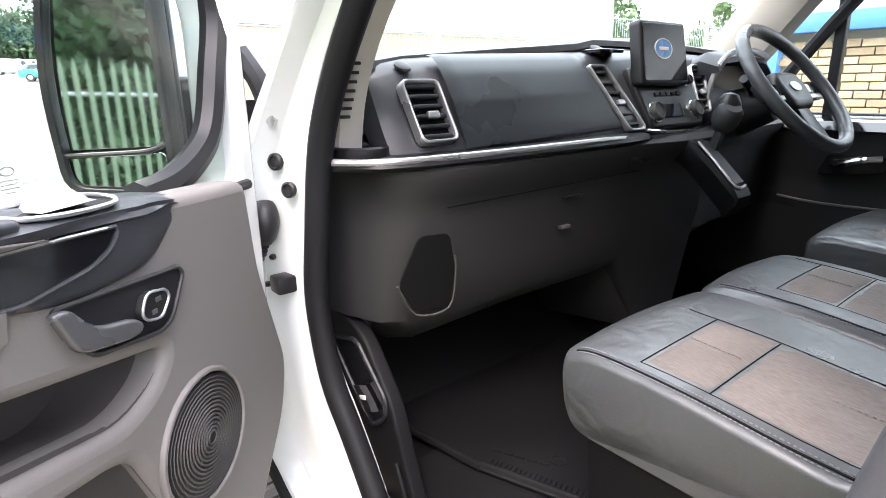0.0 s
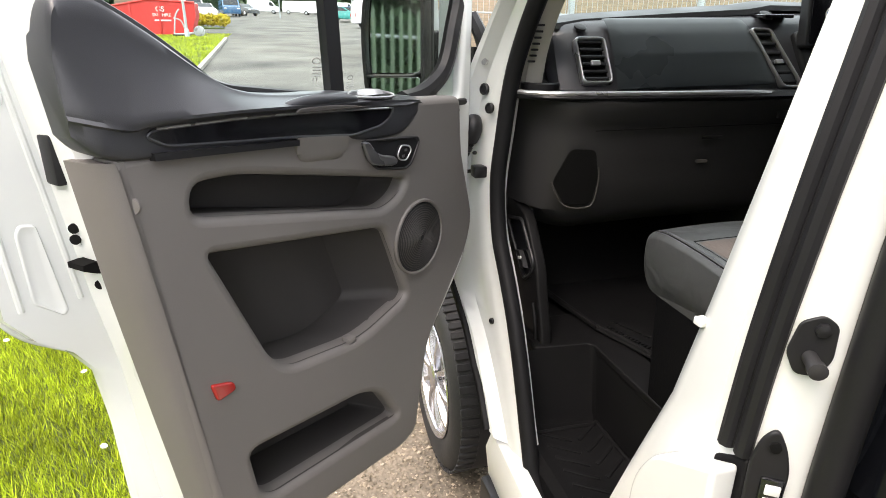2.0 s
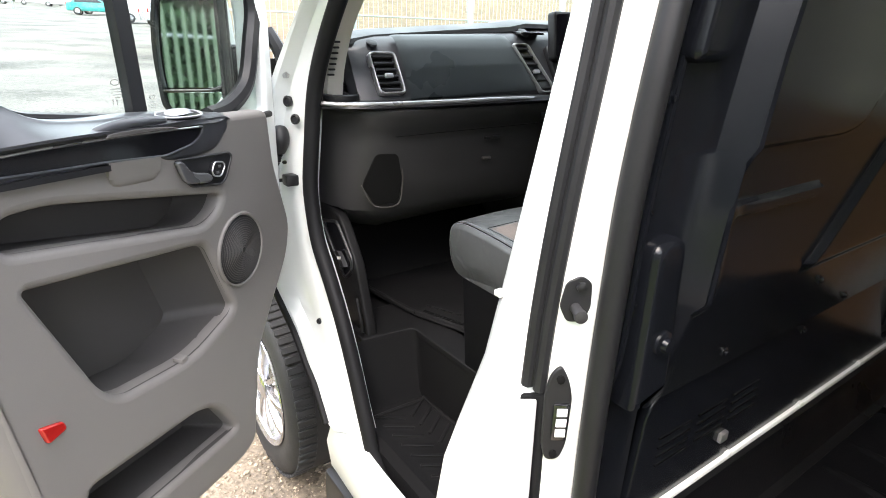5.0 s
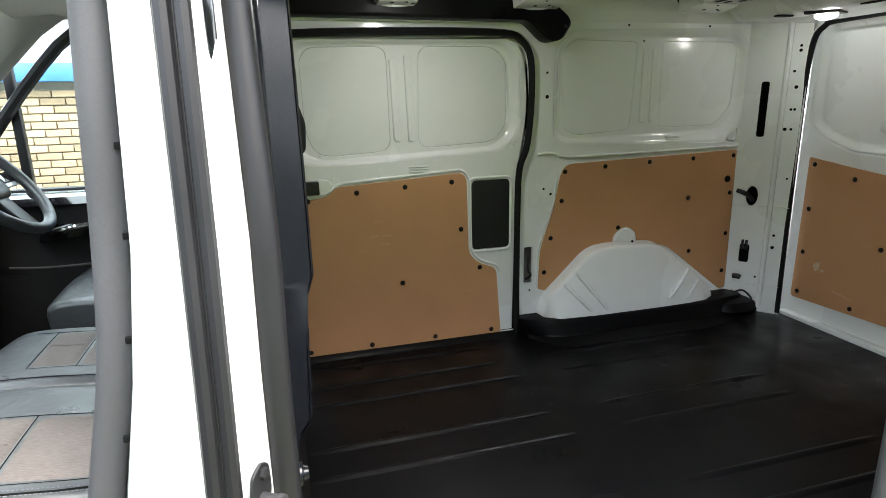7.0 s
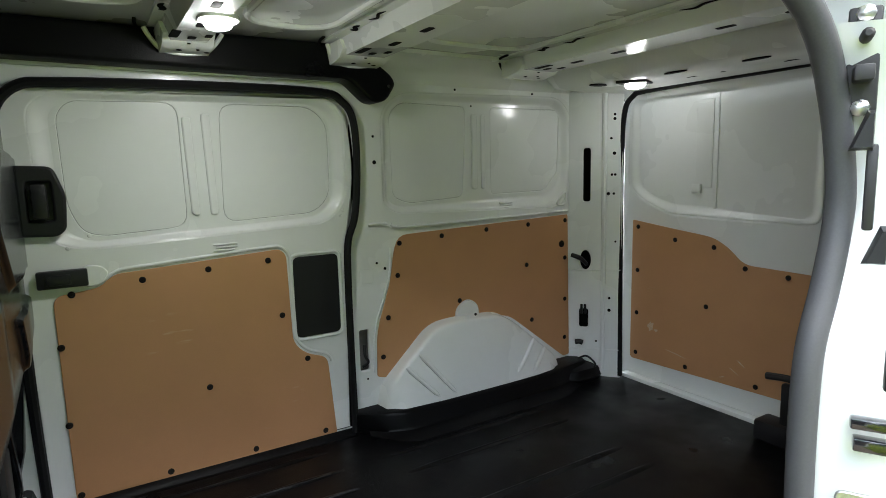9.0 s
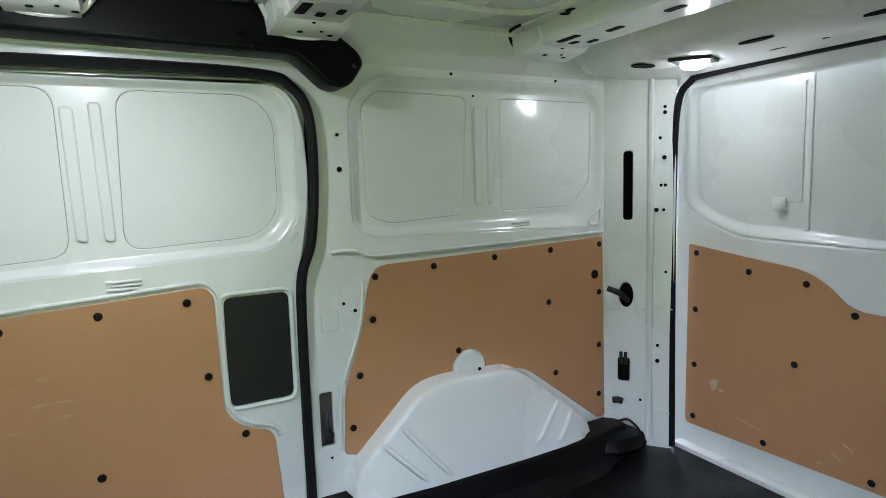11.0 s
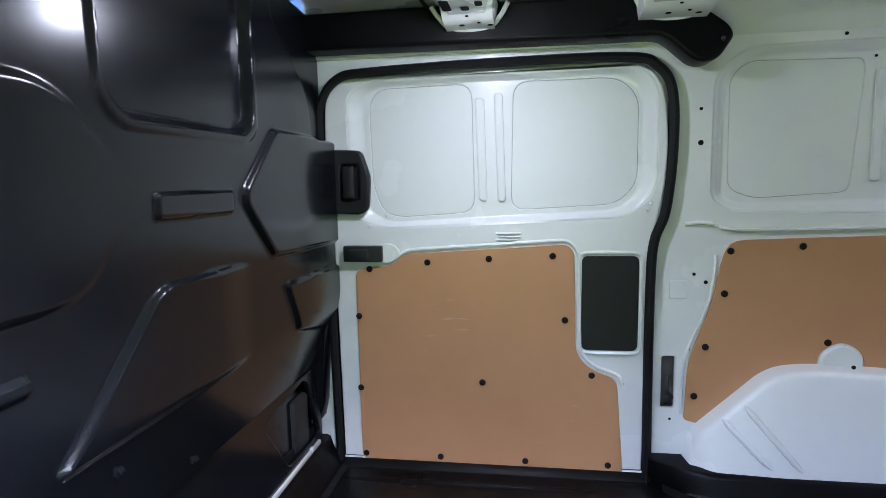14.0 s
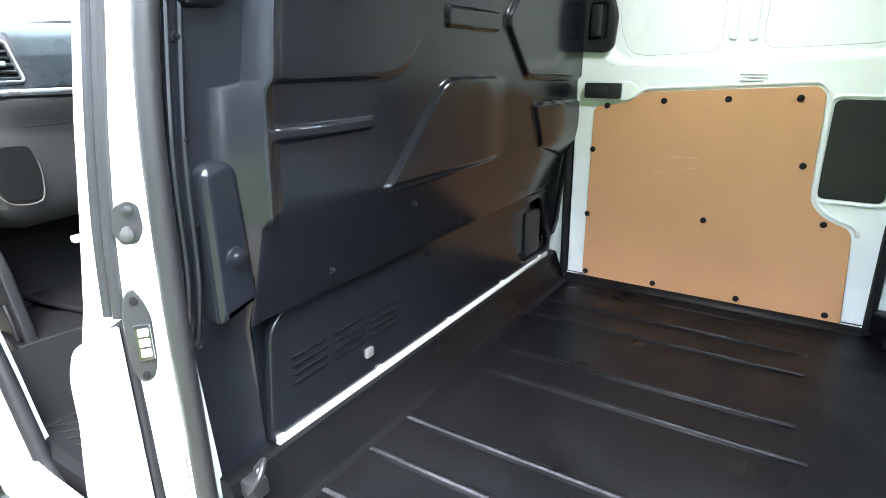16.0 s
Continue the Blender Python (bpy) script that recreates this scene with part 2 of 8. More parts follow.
bt.inputs["Color1"].default_value, bt.inputs["Color2"].default_value, bt.inputs["Mortar"].default_value = (1.1, 1.05, 1, 1), (0.8, 0.8, 0.8, 1), (0.75, 0.78, 0.8, 1)
mx = fn.new("ShaderNodeMixRGB")
mx.blend_type, mx.inputs[0].default_value = "MULTIPLY", 1.0
fl.new(src, mx.inputs[1])
fl.new(bt.outputs[0], mx.inputs[2])
fl.new(mx.outputs[0], fb.inputs["Base Color"])


# ---- building helpers ----
def thing(name, at, label, category, group="", kind=""):
    ob = new(name)
    ob.location = at
    ob.empty_display_size = 0.1
    return tagged(ob, label, category, group, kind)


def part(name, geo, material, parent=None, label="", smooth=True):
    """One mesh object from a bmesh or mesh in world metres, under a thing or a part."""
    if isinstance(geo, bmesh.types.BMesh):
        me = bpy.data.meshes.new(name)
        bmesh.ops.recalc_face_normals(geo, faces=geo.faces)
        geo.to_mesh(me)
        geo.free()
    else:
        me = geo
        me.name = name
    me.materials.clear()
    me.materials.append(material)
    if smooth:
        me.shade_smooth()
        me.set_sharp_from_angle(angle=radians(38))
    ob = new(name, me)
    if parent is not None:
        ob.parent = parent
        m, up = Matrix(), parent
        while up is not None:
            m = up.matrix_basis @ m if up.parent is None else up.matrix_parent_inverse @ up.matrix_basis @ m
            up = up.parent
        ob.matrix_parent_inverse = m.inverted()
    if label:
        ob["label"] = label
    return ob


def rounded(pts, r, n=4):
    """A closed outline with its corners rounded by r (a number, or one for each corner)."""
    out, k = [], len(pts)
    for i in range(k):
        p, a, b = Vector(pts[i]).to_2d(), Vector(pts[i - 1]).to_2d(), Vector(pts[(i + 1) % k]).to_2d()
        q = r[i] if isinstance(r, (list, tuple)) else r
        da, db = a - p, b - p
        if q <= 0 or da.length < 1e-6 or db.length < 1e-6:
            out.append(tuple(p))
            continue
        s = min(q, da.length * 0.49, db.length * 0.49)
        pa, pb = p + da.normalized() * s, p + db.normalized() * s
        for j in range(n + 1):
            t = j / n
            out.append(tuple(pa * (1 - t) ** 2 + p * 2 * t * (1 - t) + pb * t * t))
    return out


def sheet(outer, holes=(), thick=0.004, bevel=0.0015, frame_m=None, res=2):
    """A plate with holes and rounded edges. Its face looks along the frame's z; the outline lies at z = 0."""
    c = bpy.data.curves.new("outline", "CURVE")
    c.dimensions, c.fill_mode = "2D", "BOTH"
    bevel = min(bevel, thick * 0.49)
    c.extrude, c.bevel_depth, c.bevel_resolution, c.offset = thick / 2 - bevel, bevel, res, -bevel
    for loop in (outer, *holes):
        s = c.splines.new("POLY")
        s.points.add(len(loop) - 1)
        s.use_cyclic_u = True
        for p, q in zip(s.points, loop):
            p.co = (q[0], q[1], 0, 1)
    tmp = bpy.data.objects.new("outline", c)
    me = bpy.data.meshes.new_from_object(tmp)
    bpy.data.objects.remove(tmp)
    bpy.data.curves.remove(c)
    me.transform((frame_m or Matrix()) @ Matrix.Translation((0, 0, -thick / 2)))
    return me


def facing_y(y):
    """Plates seen from -y: (x, z) outlines, face at y."""
    return Matrix(((1, 0, 0, 0), (0, 0, -1, y), (0, 1, 0, 0), (0, 0, 0, 1)))


def facing_x(x):
    """Plates seen from +x: (y, z) outlines, face at x."""
    return Matrix(((0, 0, 1, x), (1, 0, 0, 0), (0, 1, 0, 0), (0, 0, 0, 1)))


def facing_mx(x):
    """Plates seen from -x: (-y, z) outlines, face at x."""
    return Matrix(((0, 0, -1, x), (-1, 0, 0, 0), (0, 1, 0, 0), (0, 0, 0, 1)))


def facing_z(z):
    return Matrix.Translation((0, 0, z))


def rect(x0, z0, x1, z1, r=0.0, n=4):
    p = [(x0, z0), (x1, z0), (x1, z1), (x0, z1)]
    return rounded(p, r, n) if r else p


def oval(cx, cz, rx, rz, n=20):
    return [(cx + rx * math.cos(2 * math.pi * i / n), cz + rz * math.sin(2 * math.pi * i / n)) for i in range(n)]


def spline(pts, k=6, closed=False):
    """A smooth line through points."""
    v, out, n = [Vector(p) for p in pts], [], len(pts)
    for i in range(n if closed else n - 1):
        if closed:
            a, b, c, d = v[i - 1], v[i], v[(i + 1) % n], v[(i + 2) % n]
        else:
            a, b, c, d = v[max(i - 1, 0)], v[i], v[i + 1], v[min(i + 2, n - 1)]
        for j in range(k):
            t = j / k
            out.append(0.5 * (2 * b + (c - a) * t + (2 * a - 5 * b + 4 * c - d) * t * t + (3 * b - a - 3 * c + d) * t ** 3))
    if not closed:
        out.append(v[-1])
    return out


def tube(pts, r, closed=False, smooth=6, sides=8, squash=1.0):
    """A round bar along a line; r may change along it."""
    line = spline(pts, smooth, closed) if smooth else [Vector(p) for p in pts]
    n = len(line)
    bm = bmesh.new()
    rings, last = [], None
    for i, p in enumerate(line):
        a = line[i - 1] if (closed or i) else p
        b = line[(i + 1) % n] if (closed or i < n - 1) else p
        d = (b - a).normalized()
        up = last if last is not None else (Vector((0, 0, 1)) if abs(d.z) < 0.9 else Vector((0, 1, 0)))
        side = d.cross(up).normalized()
        up = side.cross(d).normalized()
        last = up
        rr = r(i / max(n - 1, 1)) if callable(r) else r
        rings.append([bm.verts.new(p + rr * (math.cos(t) * side + squash * math.sin(t) * up)) for t in (2 * math.pi * j / sides for j in range(sides))])
    for i in range(n if closed else n - 1):
        a, b = rings[i], rings[(i + 1) % n]
        for j in range(sides):
            bm.faces.new((a[j], a[(j + 1) % sides], b[(j + 1) % sides], b[j]))
    if not closed:
        bm.faces.new(rings[0])
        bm.faces.new(rings[-1][::-1])
    return bm


def loft(sections, cap=True, closed=True):
    """A skin over cross-sections of equal point counts."""
    bm = bmesh.new()
    rows = [[bm.verts.new(p) for p in s] for s in sections]
    k = len(rows[0])
    for a, b in zip(rows, rows[1:]):
        for j in range(k if closed else k - 1):
            bm.faces.new((a[j], a[(j + 1) % k], b[(j + 1) % k], b[j]))
    if cap and closed:
        bm.faces.new(rows[0][::-1])
        bm.faces.new(rows[-1])
    return bm


def block(x0, x1, y0, y1, z0, z1, bevel=0.004, seg=2, m=None):
    bm = bmesh.new()
    bmesh.ops.create_cube(bm, size=1)
    for v in bm.verts:
        v.co = ((x0 + x1) / 2 + v.co.x * (x1 - x0), (y0 + y1) / 2 + v.co.y * (y1 - y0), (z0 + z1) / 2 + v.co.z * (z1 - z0))
    if bevel:
        bmesh.ops.bevel(bm, geom=bm.edges[:], offset=bevel, segments=seg, affect="EDGES", profile=0.5)
    if m is not None:
        bm.transform(m)
    return bm


def lathe(profile, n=24, m=None):
    """A turned body from (radius, height) pairs, round z."""
    bm = bmesh.new()
    rows = [[bm.verts.new((max(r, 1e-4) * math.cos(2 * math.pi * j / n), max(r, 1e-4) * math.sin(2 * math.pi * j / n), h)) for j in range(n)] for r, h in profile]
    for a, b in zip(rows, rows[1:]):
        for j in range(n):
            bm.faces.new((a[j], a[(j + 1) % n], b[(j + 1) % n], b[j]))
    bm.faces.new(rows[0][::-1])
    bm.faces.new(rows[-1])
    if m is not None:
        bm.transform(m)
    return bm


def ring(profile, n=48, m=None):
    """A turned ring from a closed run of (radius, height) pairs, round z."""
    bm = bmesh.new()
    rows = [[bm.verts.new((r * math.cos(2 * math.pi * j / n), r * math.sin(2 * math.pi * j / n), h)) for j in range(n)] for r, h in profile]
    for a, b in zip(rows, rows[1:] + rows[:1]):
        for j in range(n):
            bm.faces.new((a[j], a[(j + 1) % n], b[(j + 1) % n], b[j]))
    if m is not None:
        bm.transform(m)
    return bm


def aim(at, way):
    """The pose of a turned body whose axis points along way."""
    return Matrix.Translation(at) @ Vector(way).to_track_quat("Z", "Y").to_matrix().to_4x4()


def merge(*bms):
    out = bmesh.new()
    for b in bms:
        me = bpy.data.meshes.new("t")
        b.to_mesh(me)
        b.free()
        out.from_mesh(me)
        bpy.data.meshes.remove(me)
    return out


def edge_depth(poly, Y, Z):
    """How far inside an outline each point lies; negative outside."""
    best, inside = np.full(Y.shape, 1e9), np.zeros(Y.shape, bool)
    for (ay, az), (by, bz) in zip(poly, poly[1:] + poly[:1]):
        dy, dz_ = by - ay, bz - az
        t = np.clip(((Y - ay) * dy + (Z - az) * dz_) / max(dy * dy + dz_ * dz_, 1e-12), 0, 1)
        best = np.minimum(best, np.hypot(Y - ay - t * dy, Z - az - t * dz_))
        if az != bz:
            inside ^= ((az > Z) != (bz > Z)) & (Y < ay + (Z - az) * dy / (dz_ if dz_ else 1))
    return np.where(inside, best, -best)


def ease(v, a, b):
    t = np.clip((v - a) / (b - a), 0, 1)
    return t * t * (3 - 2 * t)


def press(poly, h, w, Y, Z):
    """A field pressed out by h, with a soft flank w wide."""
    return h * ease(edge_depth(poly, Y, Z), -w / 2, w / 2)


def skin(P):
    """A mesh over a grid of points, rows by columns."""
    r, c = P.shape[:2]
    i = np.arange(r * c).reshape(r, c)
    f = np.stack([i[:-1, :-1], i[:-1, 1:], i[1:, 1:], i[1:, :-1]], -1).reshape(-1, 4)
    me = bpy.data.meshes.new("skin")
    me.from_pydata(P.reshape(-1, 3).tolist(), [], f.tolist())
    return me


def dished(outline, floor_outline, y0, y1, n=9):
    """A soft flank from an opening's edge at y0 down to its floor at y1; both outlines hold as many points."""
    rows = []
    for k in range(n):
        t = k / (n - 1)
        q = t * t * (3 - 2 * t)
        rows.append([(a[0] + (b[0] - a[0]) * t, y0 + (y1 - y0) * q, a[1] + (b[1] - a[1]) * t) for a, b in zip(outline, floor_outline)])
    return loft(rows, cap=False)


def gz(x):
    """The yard rises gently towards the far end."""
    return -0.036 * x

# ---- cargo bay: floor, far side, roof ----
def clip_head(at, way, r=0.0106):
    """A press-in trim fastener: a flat dome with a centre pin."""
    return lathe([(r, -0.002), (r, 0.0015), (r * 0.8, 0.0035), (r * 0.42, 0.0042), (r * 0.38, 0.002), (r * 0.2, 0.002)], 14, aim(at, way))


def lining(name, outline, face, clips, clip_at, way, label):
    t = thing(name, clip_at(*clips[0]), label, "wall panel", "hardboard lining panels")
    part("board", sheet(outline, thick=0.005, bevel=0.0012, frame_m=face), BOARD, t)
    for c in clips:
        part("fastener", clip_head(clip_at(*c[:2]), way, c[2] if len(c) > 2 else 0.0106), FASTEN, t)
    return t


floor = thing("floor", (2.6, 0.9, 0.6), "black ribbed plastic cargo floor liner, scuffed and dusty", "floor", kind="structure")
part("liner", block(1.475, 3.88, 0.10, 1.785, 0.55, 0.62, 0.006), LINER, floor)
part("front_lip", loft([[(1.50, y, 0.60), (1.50, y, 0.6215), (1.48, y, 0.626), (1.47, y, 0.64), (1.463, y, 0.672), (1.452, y, 0.686), (1.440, y, 0.726), (1.428, y, 0.732), (1.40, y, 0.732), (1.40, y, 0.56)] for y in (0.16, 0.17, 1.76, 1.77)]), LINER, floor)
def ridge(x0, x1, y, w, h, z, taper=0.12):
    """A low soft ridge along x that rises out of a flat floor and sinks back into it."""
    xs = [x0 + (x1 - x0) * k / 24 for k in range(25)]
    return loft([[(x, y + w * v, z - 0.001 + h * min(1.0, (x - x0 + 0.002) / taper, (x1 - x + 0.002) / taper) * math.cos(math.pi / 2 * v) ** 2) for v in (-1, -0.75, -0.5, -0.25, 0, 0.25, 0.5, 0.75, 1)] for x in xs], cap=False, closed=False)
for k, y in enumerate((0.336, 0.494, 0.638, 0.953, 1.10, 1.388, 1.53, 1.69)):
    for x0, x1 in ((1.50, 2.36), (2.52, 3.30)):
        part("floor_rib", ridge(x0, x1, y, 0.02, 0.0075, 0.6202), LINER, floor)
    # Stretch of each crest that gets wear and a painted highlight.
    xa, xb = ((1.50, 1.95), (1.50, 1.95), (1.50, 2.15), (1.86, 2.36), (1.93, 2.33), (1.90, 2.34), (1.88, 2.30), (1.88, 2.14))[k]
    part("worn_crest", ridge(xa, xb, y - 0.004, 0.006, 0.0022, 0.6257, 0.2), WORN_SHEEN, floor, "scuffed crest of a floor rib with its highlight painted pale")
part("side_lip", loft([[(x, 1.79, 0.60), (x, 1.745, 0.6195), (x, 1.762, 0.622), (x, 1.772, 0.634), (x, 1.79, 0.641)] for x in (1.48, 1.50, 2.46, 2.50)]), LINER, floor)
part("arch_step", loft([[(x, 1.80, 0.61), (x, 1.57 + e, 0.61), (x, 1.565 + e, 0.6215), (x, 1.60 + e * 0.8, 0.629), (x, 1.640 + e * 0.6, 0.638), (x, 1.648 + e * 0.5, 0.648), (x, 1.656 + e * 0.45, 0.698), (x, 1.664 + e * 0.4, 0.708), (x, 1.676 + e * 0.4, 0.712), (x, 1.80, 0.712)] for x, e in ((2.50, 0.22), (2.54, 0.15), (2.60, 0.06), (2.68, 0.0), (3.42, 0.0), (3.50, 0.02), (3.58, 0.06), (3.70, 0.10))]), LINER, floor)
# Rounded lump in place of the floor liner's smooth rear corner.
part("corner_bag", loft([[(x, 1.78, 0.62), (x, 1.71 - e, 0.62), (x, 1.70 - e, 0.64), (x, 1.72 - e, 0.66 + e * 0.3), (x, 1.78, 0.69 + e * 0.3)] for x, e in ((3.56, 0.02), (3.60, 0.06), (3.70, 0.07), (3.80, 0.03))]), LINER, floor)

DOOR_HOLE = rounded([(1.475, 0.64), (1.465, 1.42), (1.445, 1.78), (1.46, 1.945), (2.535, 1.962), (2.564, 1.64), (2.515, 1.40), (2.50, 0.64)], [0, 0.1, 0.1, 0.13, 0.13, 0.13, 0.12, 0])
DOOR_IN = rounded([(1.482, 0.645), (1.474, 1.42), (1.456, 1.78), (1.472, 1.935), (2.526, 1.951), (2.553, 1.64), (2.503, 1.40), (2.488, 0.645)], [0, 0.1, 0.1, 0.13, 0.13, 0.13, 0.12, 0])
REC_A = rounded([(1.548, 1.48), (1.532, 1.88), (1.60, 1.925), (2.455, 1.938), (2.515, 1.875), (2.515, 1.56), (2.44, 1.478), (1.645, 1.447)], 0.07, 6)
FLOOR_A = rounded([(1.592, 1.51), (1.585, 1.87), (1.64, 1.908), (2.41, 1.915), (2.472, 1.85), (2.474, 1.575), (2.41, 1.502), (1.66, 1.468)], 0.07, 6)
REC_B = rounded([(2.672, 1.53), (2.672, 1.90), (2.755, 1.972), (3.60, 1.985), (3.68, 1.91), (3.665, 1.56), (3.60, 1.472), (2.73, 1.495)], 0.06, 6)
FLOOR_B = rounded([(2.705, 1.54), (2.705, 1.89), (2.775, 1.945), (3.585, 1.948), (3.635, 1.89), (3.628, 1.60), (3.55, 1.535), (2.755, 1.518)], 0.06, 6)
BL_1 = [(1.645, 1.50), (1.61, 1.58), (1.605, 1.86), (1.64, 1.903), (1.945, 1.908), (1.95, 1.497), (1.70, 1.483)]
BL_2 = [(2.078, 1.908), (2.40, 1.908), (2.462, 1.85), (2.462, 1.58), (2.40, 1.517), (2.068, 1.502)]
BL_3 = [(2.77, 1.937), (3.08, 1.93), (3.088, 1.90), (3.065, 1.545), (2.80, 1.53), (2.725, 1.56), (2.72, 1.89)]
BL_4 = [(3.22, 1.93), (3.615, 1.93), (3.625, 1.90), (3.615, 1.64), (3.53, 1.553), (3.22, 1.55)]


def shrink(pts, d):
    c = Vector((sum(p[0] for p in pts) / len(pts), sum(p[1] for p in pts) / len(pts)))
    return [tuple(c + (Vector(p) - c) * (1 - d / (Vector(p) - c).length)) for p in pts]


wall = thing("wall_far_side", (3.1, 1.79, 0.62), "white painted pressed-steel van side with blanked windows", "van wall", kind="structure")
SLOT = rect(2.542, 0.865, 2.582, 1.035, 0.008)
part("inner_panel", sheet(rect(1.40, 0.58, 3.69, 2.12), [DOOR_HOLE, REC_B, SLOT], thick=0.02, bevel=0.005, frame_m=facing_y(1.79)), WHITEIN, wall)
part("recess_flank", dished(REC_B, FLOOR_B, 1.7905, 1.8148), WHITEIN, wall)
B3, B4 = rounded(BL_3, 0.03), rounded(BL_4, 0.02)
part("window_frame", sheet(rect(2.64, 1.43, 3.69, 2.02), [B3, B4], thick=0.006, bevel=0.003, frame_m=facing_y(1.815)), WHITEIN, wall)
part("window_blank", sheet(shrink(B3, 0.0007), thick=0.004, bevel=0.0015, frame_m=facing_y(1.8165)), WHITEIN, wall)
part("window_blank", sheet(shrink(B4, 0.0007), thick=0.004, bevel=0.0015, frame_m=facing_y(1.8165)), WHITEIN, wall)
part("pressed_rib", sheet(rect(3.115, 1.575, 3.145, 1.90, 0.012), thick=0.012, bevel=0.005, frame_m=facing_y(1.808)), WHITEIN, wall)
part("pressed_rib", sheet(rect(3.165, 1.575, 3.19, 1.90, 0.012), thick=0.012, bevel=0.005, frame_m=facing_y(1.810)), WHITEIN, wall)
# Black sheet that puts painted shade behind the wall's openings.
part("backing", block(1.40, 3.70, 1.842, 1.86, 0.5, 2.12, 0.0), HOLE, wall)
part("outer_skin", block(1.38, 3.95, 1.90, 1.915, 0.45, 2.1, 0.004), WHITEIN, wall)
part("pressed_mark", sheet(rect(2.558, 1.222, 2.612, 1.28, 0.008), thick=0.004, bevel=0.0018, frame_m=facing_y(1.788)), WHITEIN, wall)
part("board_rim", tube([(2.692, 1.789, 1.36), (2.690, 1.788, 1.31), (2.680, 1.788, 1.235), (2.655, 1.788, 1.155), (2.609, 1.788, 1.02), (2.603, 1.788, 0.85)], 0.0045), WHITEIN, wall)
part("slot_back", sheet(rect(2.52, 0.84, 2.605, 1.06), thick=0.003, bevel=0.001, frame_m=facing_y(1.836)), GREY, wall)
for z in (1.487, 1.497, 1.507):
    part("pressed_rib", tube([(3.255, 1.798, z), (3.29, 1.794, z), (3.325, 1.798, z)], 0.004), WHITEIN, wall)
part("pressed_rib", tube([(2.60, 1.789, 1.455), (2.64, 1.785, 1.46), (2.68, 1.785, 1.455)], 0.006), WHITEIN, wall)
part("pressed_rib", tube([(2.70, 1.788, 1.452), (2.76, 1.782, 1.438), (3.2, 1.784, 1.442), (3.66, 1.785, 1.45)], 0.006), WHITEIN, wall)
part("pressed_rib", tube([(3.60, 1.79, 1.482), (3.64, 1.787, 1.485), (3.645, 1.787, 1.54), (3.60, 1.789, 1.50)], 0.005, True, 4), WHITEIN, wall)
for x, z, r in ((2.635, 1.80, 0.005), (2.637, 1.70, 0.008), (2.63, 1.30, 0.005), (2.665, 1.275, 0.006), (2.62, 1.06, 0.005), (2.57, 0.83, 0.004), (3.10, 1.93, 0.004), (2.66, 1.96, 0.005), (3.44, 1.995, 0.005), (3.02, 1.995, 0.005)):
    part("drilled_hole", lathe([(r, 0), (r, 0.002), (r * 0.5, 0.003)], 12, aim((x, 1.789, z), (0, -1, 0))), HOLE, wall)
part("cable", tube([(2.565, 1.80, 0.97), (2.56, 1.785, 0.93), (2.575, 1.79, 0.90), (2.555, 1.80, 0.88)], 0.006), BLACK, wall)
part("roof_cove", loft([[(x, 1.80, 2.0), (x, 1.785, 2.01), (x, 1.765, 2.045), (x, 1.73, 2.08), (x, 1.66, 2.10), (x, 1.66, 2.118), (x, 1.80, 2.118)] for x in (2.60, 2.66, 3.5, 3.72)]), WHITEIN, wall)
# the rear corner post, turned between side and back doors
PM = Matrix(((0.64, 0, -0.768, 3.668), (-0.768, 0, -0.64, 1.792), (0, 1, 0, 0), (0, 0, 0, 1)))
P_SLOTS = [rect(0.072, 1.493, 0.106, 1.748, 0.012), oval(0.085, 1.207, 0.026, 0.048), rect(0.056, 0.868, 0.10, 0.962, 0.012)]
part("rear_post", sheet(rect(0.0, 0.60, 0.255, 2.05), P_SLOTS, thick=0.012, bevel=0.004, frame_m=PM), WHITEIN, wall)
for s_ in (0.068, 0.085):
    part("connector", block(s_ - 0.006, s_ + 0.006, 0.935, 0.985, -0.012, 0.003, 0.002, m=PM), BLACK, wall)
# Black plate as painted shade behind the post's slots.
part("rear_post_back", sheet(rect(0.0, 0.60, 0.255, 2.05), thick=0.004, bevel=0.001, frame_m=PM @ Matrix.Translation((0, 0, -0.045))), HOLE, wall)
part("post_edge", tube([PM @ Vector((0.17, z, 0.004)) for z in (0.64, 1.0, 1.5, 2.0)], 0.012), WHITEIN, wall)
for s, z, r in ((0.215, 1.88, 0.007), (0.215, 1.90, 0.006), (0.20, 1.79, 0.006), (0.215, 1.72, 0.008), (0.205, 1.62, 0.006), (0.22, 1.62, 0.006), (0.19, 1.53, 0.008), (0.215, 1.53, 0.006), (0.20, 1.02, 0.006), (0.20, 0.96, 0.008), (0.14, 0.80, 0.005), (0.225, 1.30, 0.005)):
    part("drilled_hole", lathe([(r, 0), (r, 0.002), (r * 0.5, 0.003)], 12, aim(PM @ Vector((s, z, 0.0005)), PM.to_3x3() @ Vector((0, 0, 1)))), HOLE, wall)
for z in (1.155, 0.755):
    part("seam", tube([PM @ Vector((s_, z + 0.02 * s_, 0.0015)) for s_ in (0.004, 0.08, 0.16, 0.25)], 0.0025, sides=6), WHITEIN, wall)
part("cable_plug", tube([PM @ Vector(p) for p in ((0.02, 1.235, 0.03), (0.05, 1.225, 0.03), (0.07, 1.21, 0.01), (0.09, 1.18, -0.02))], lambda t: 0.012 - 0.004 * abs(t - 0.4)), BLACK, wall)
part("cable_plug", tube([PM @ Vector(p) for p in ((0.040, 0.792, 0.01), (0.060, 0.795, 0.012), (0.075, 0.79, 0.01))], 0.013), BLACK, wall)
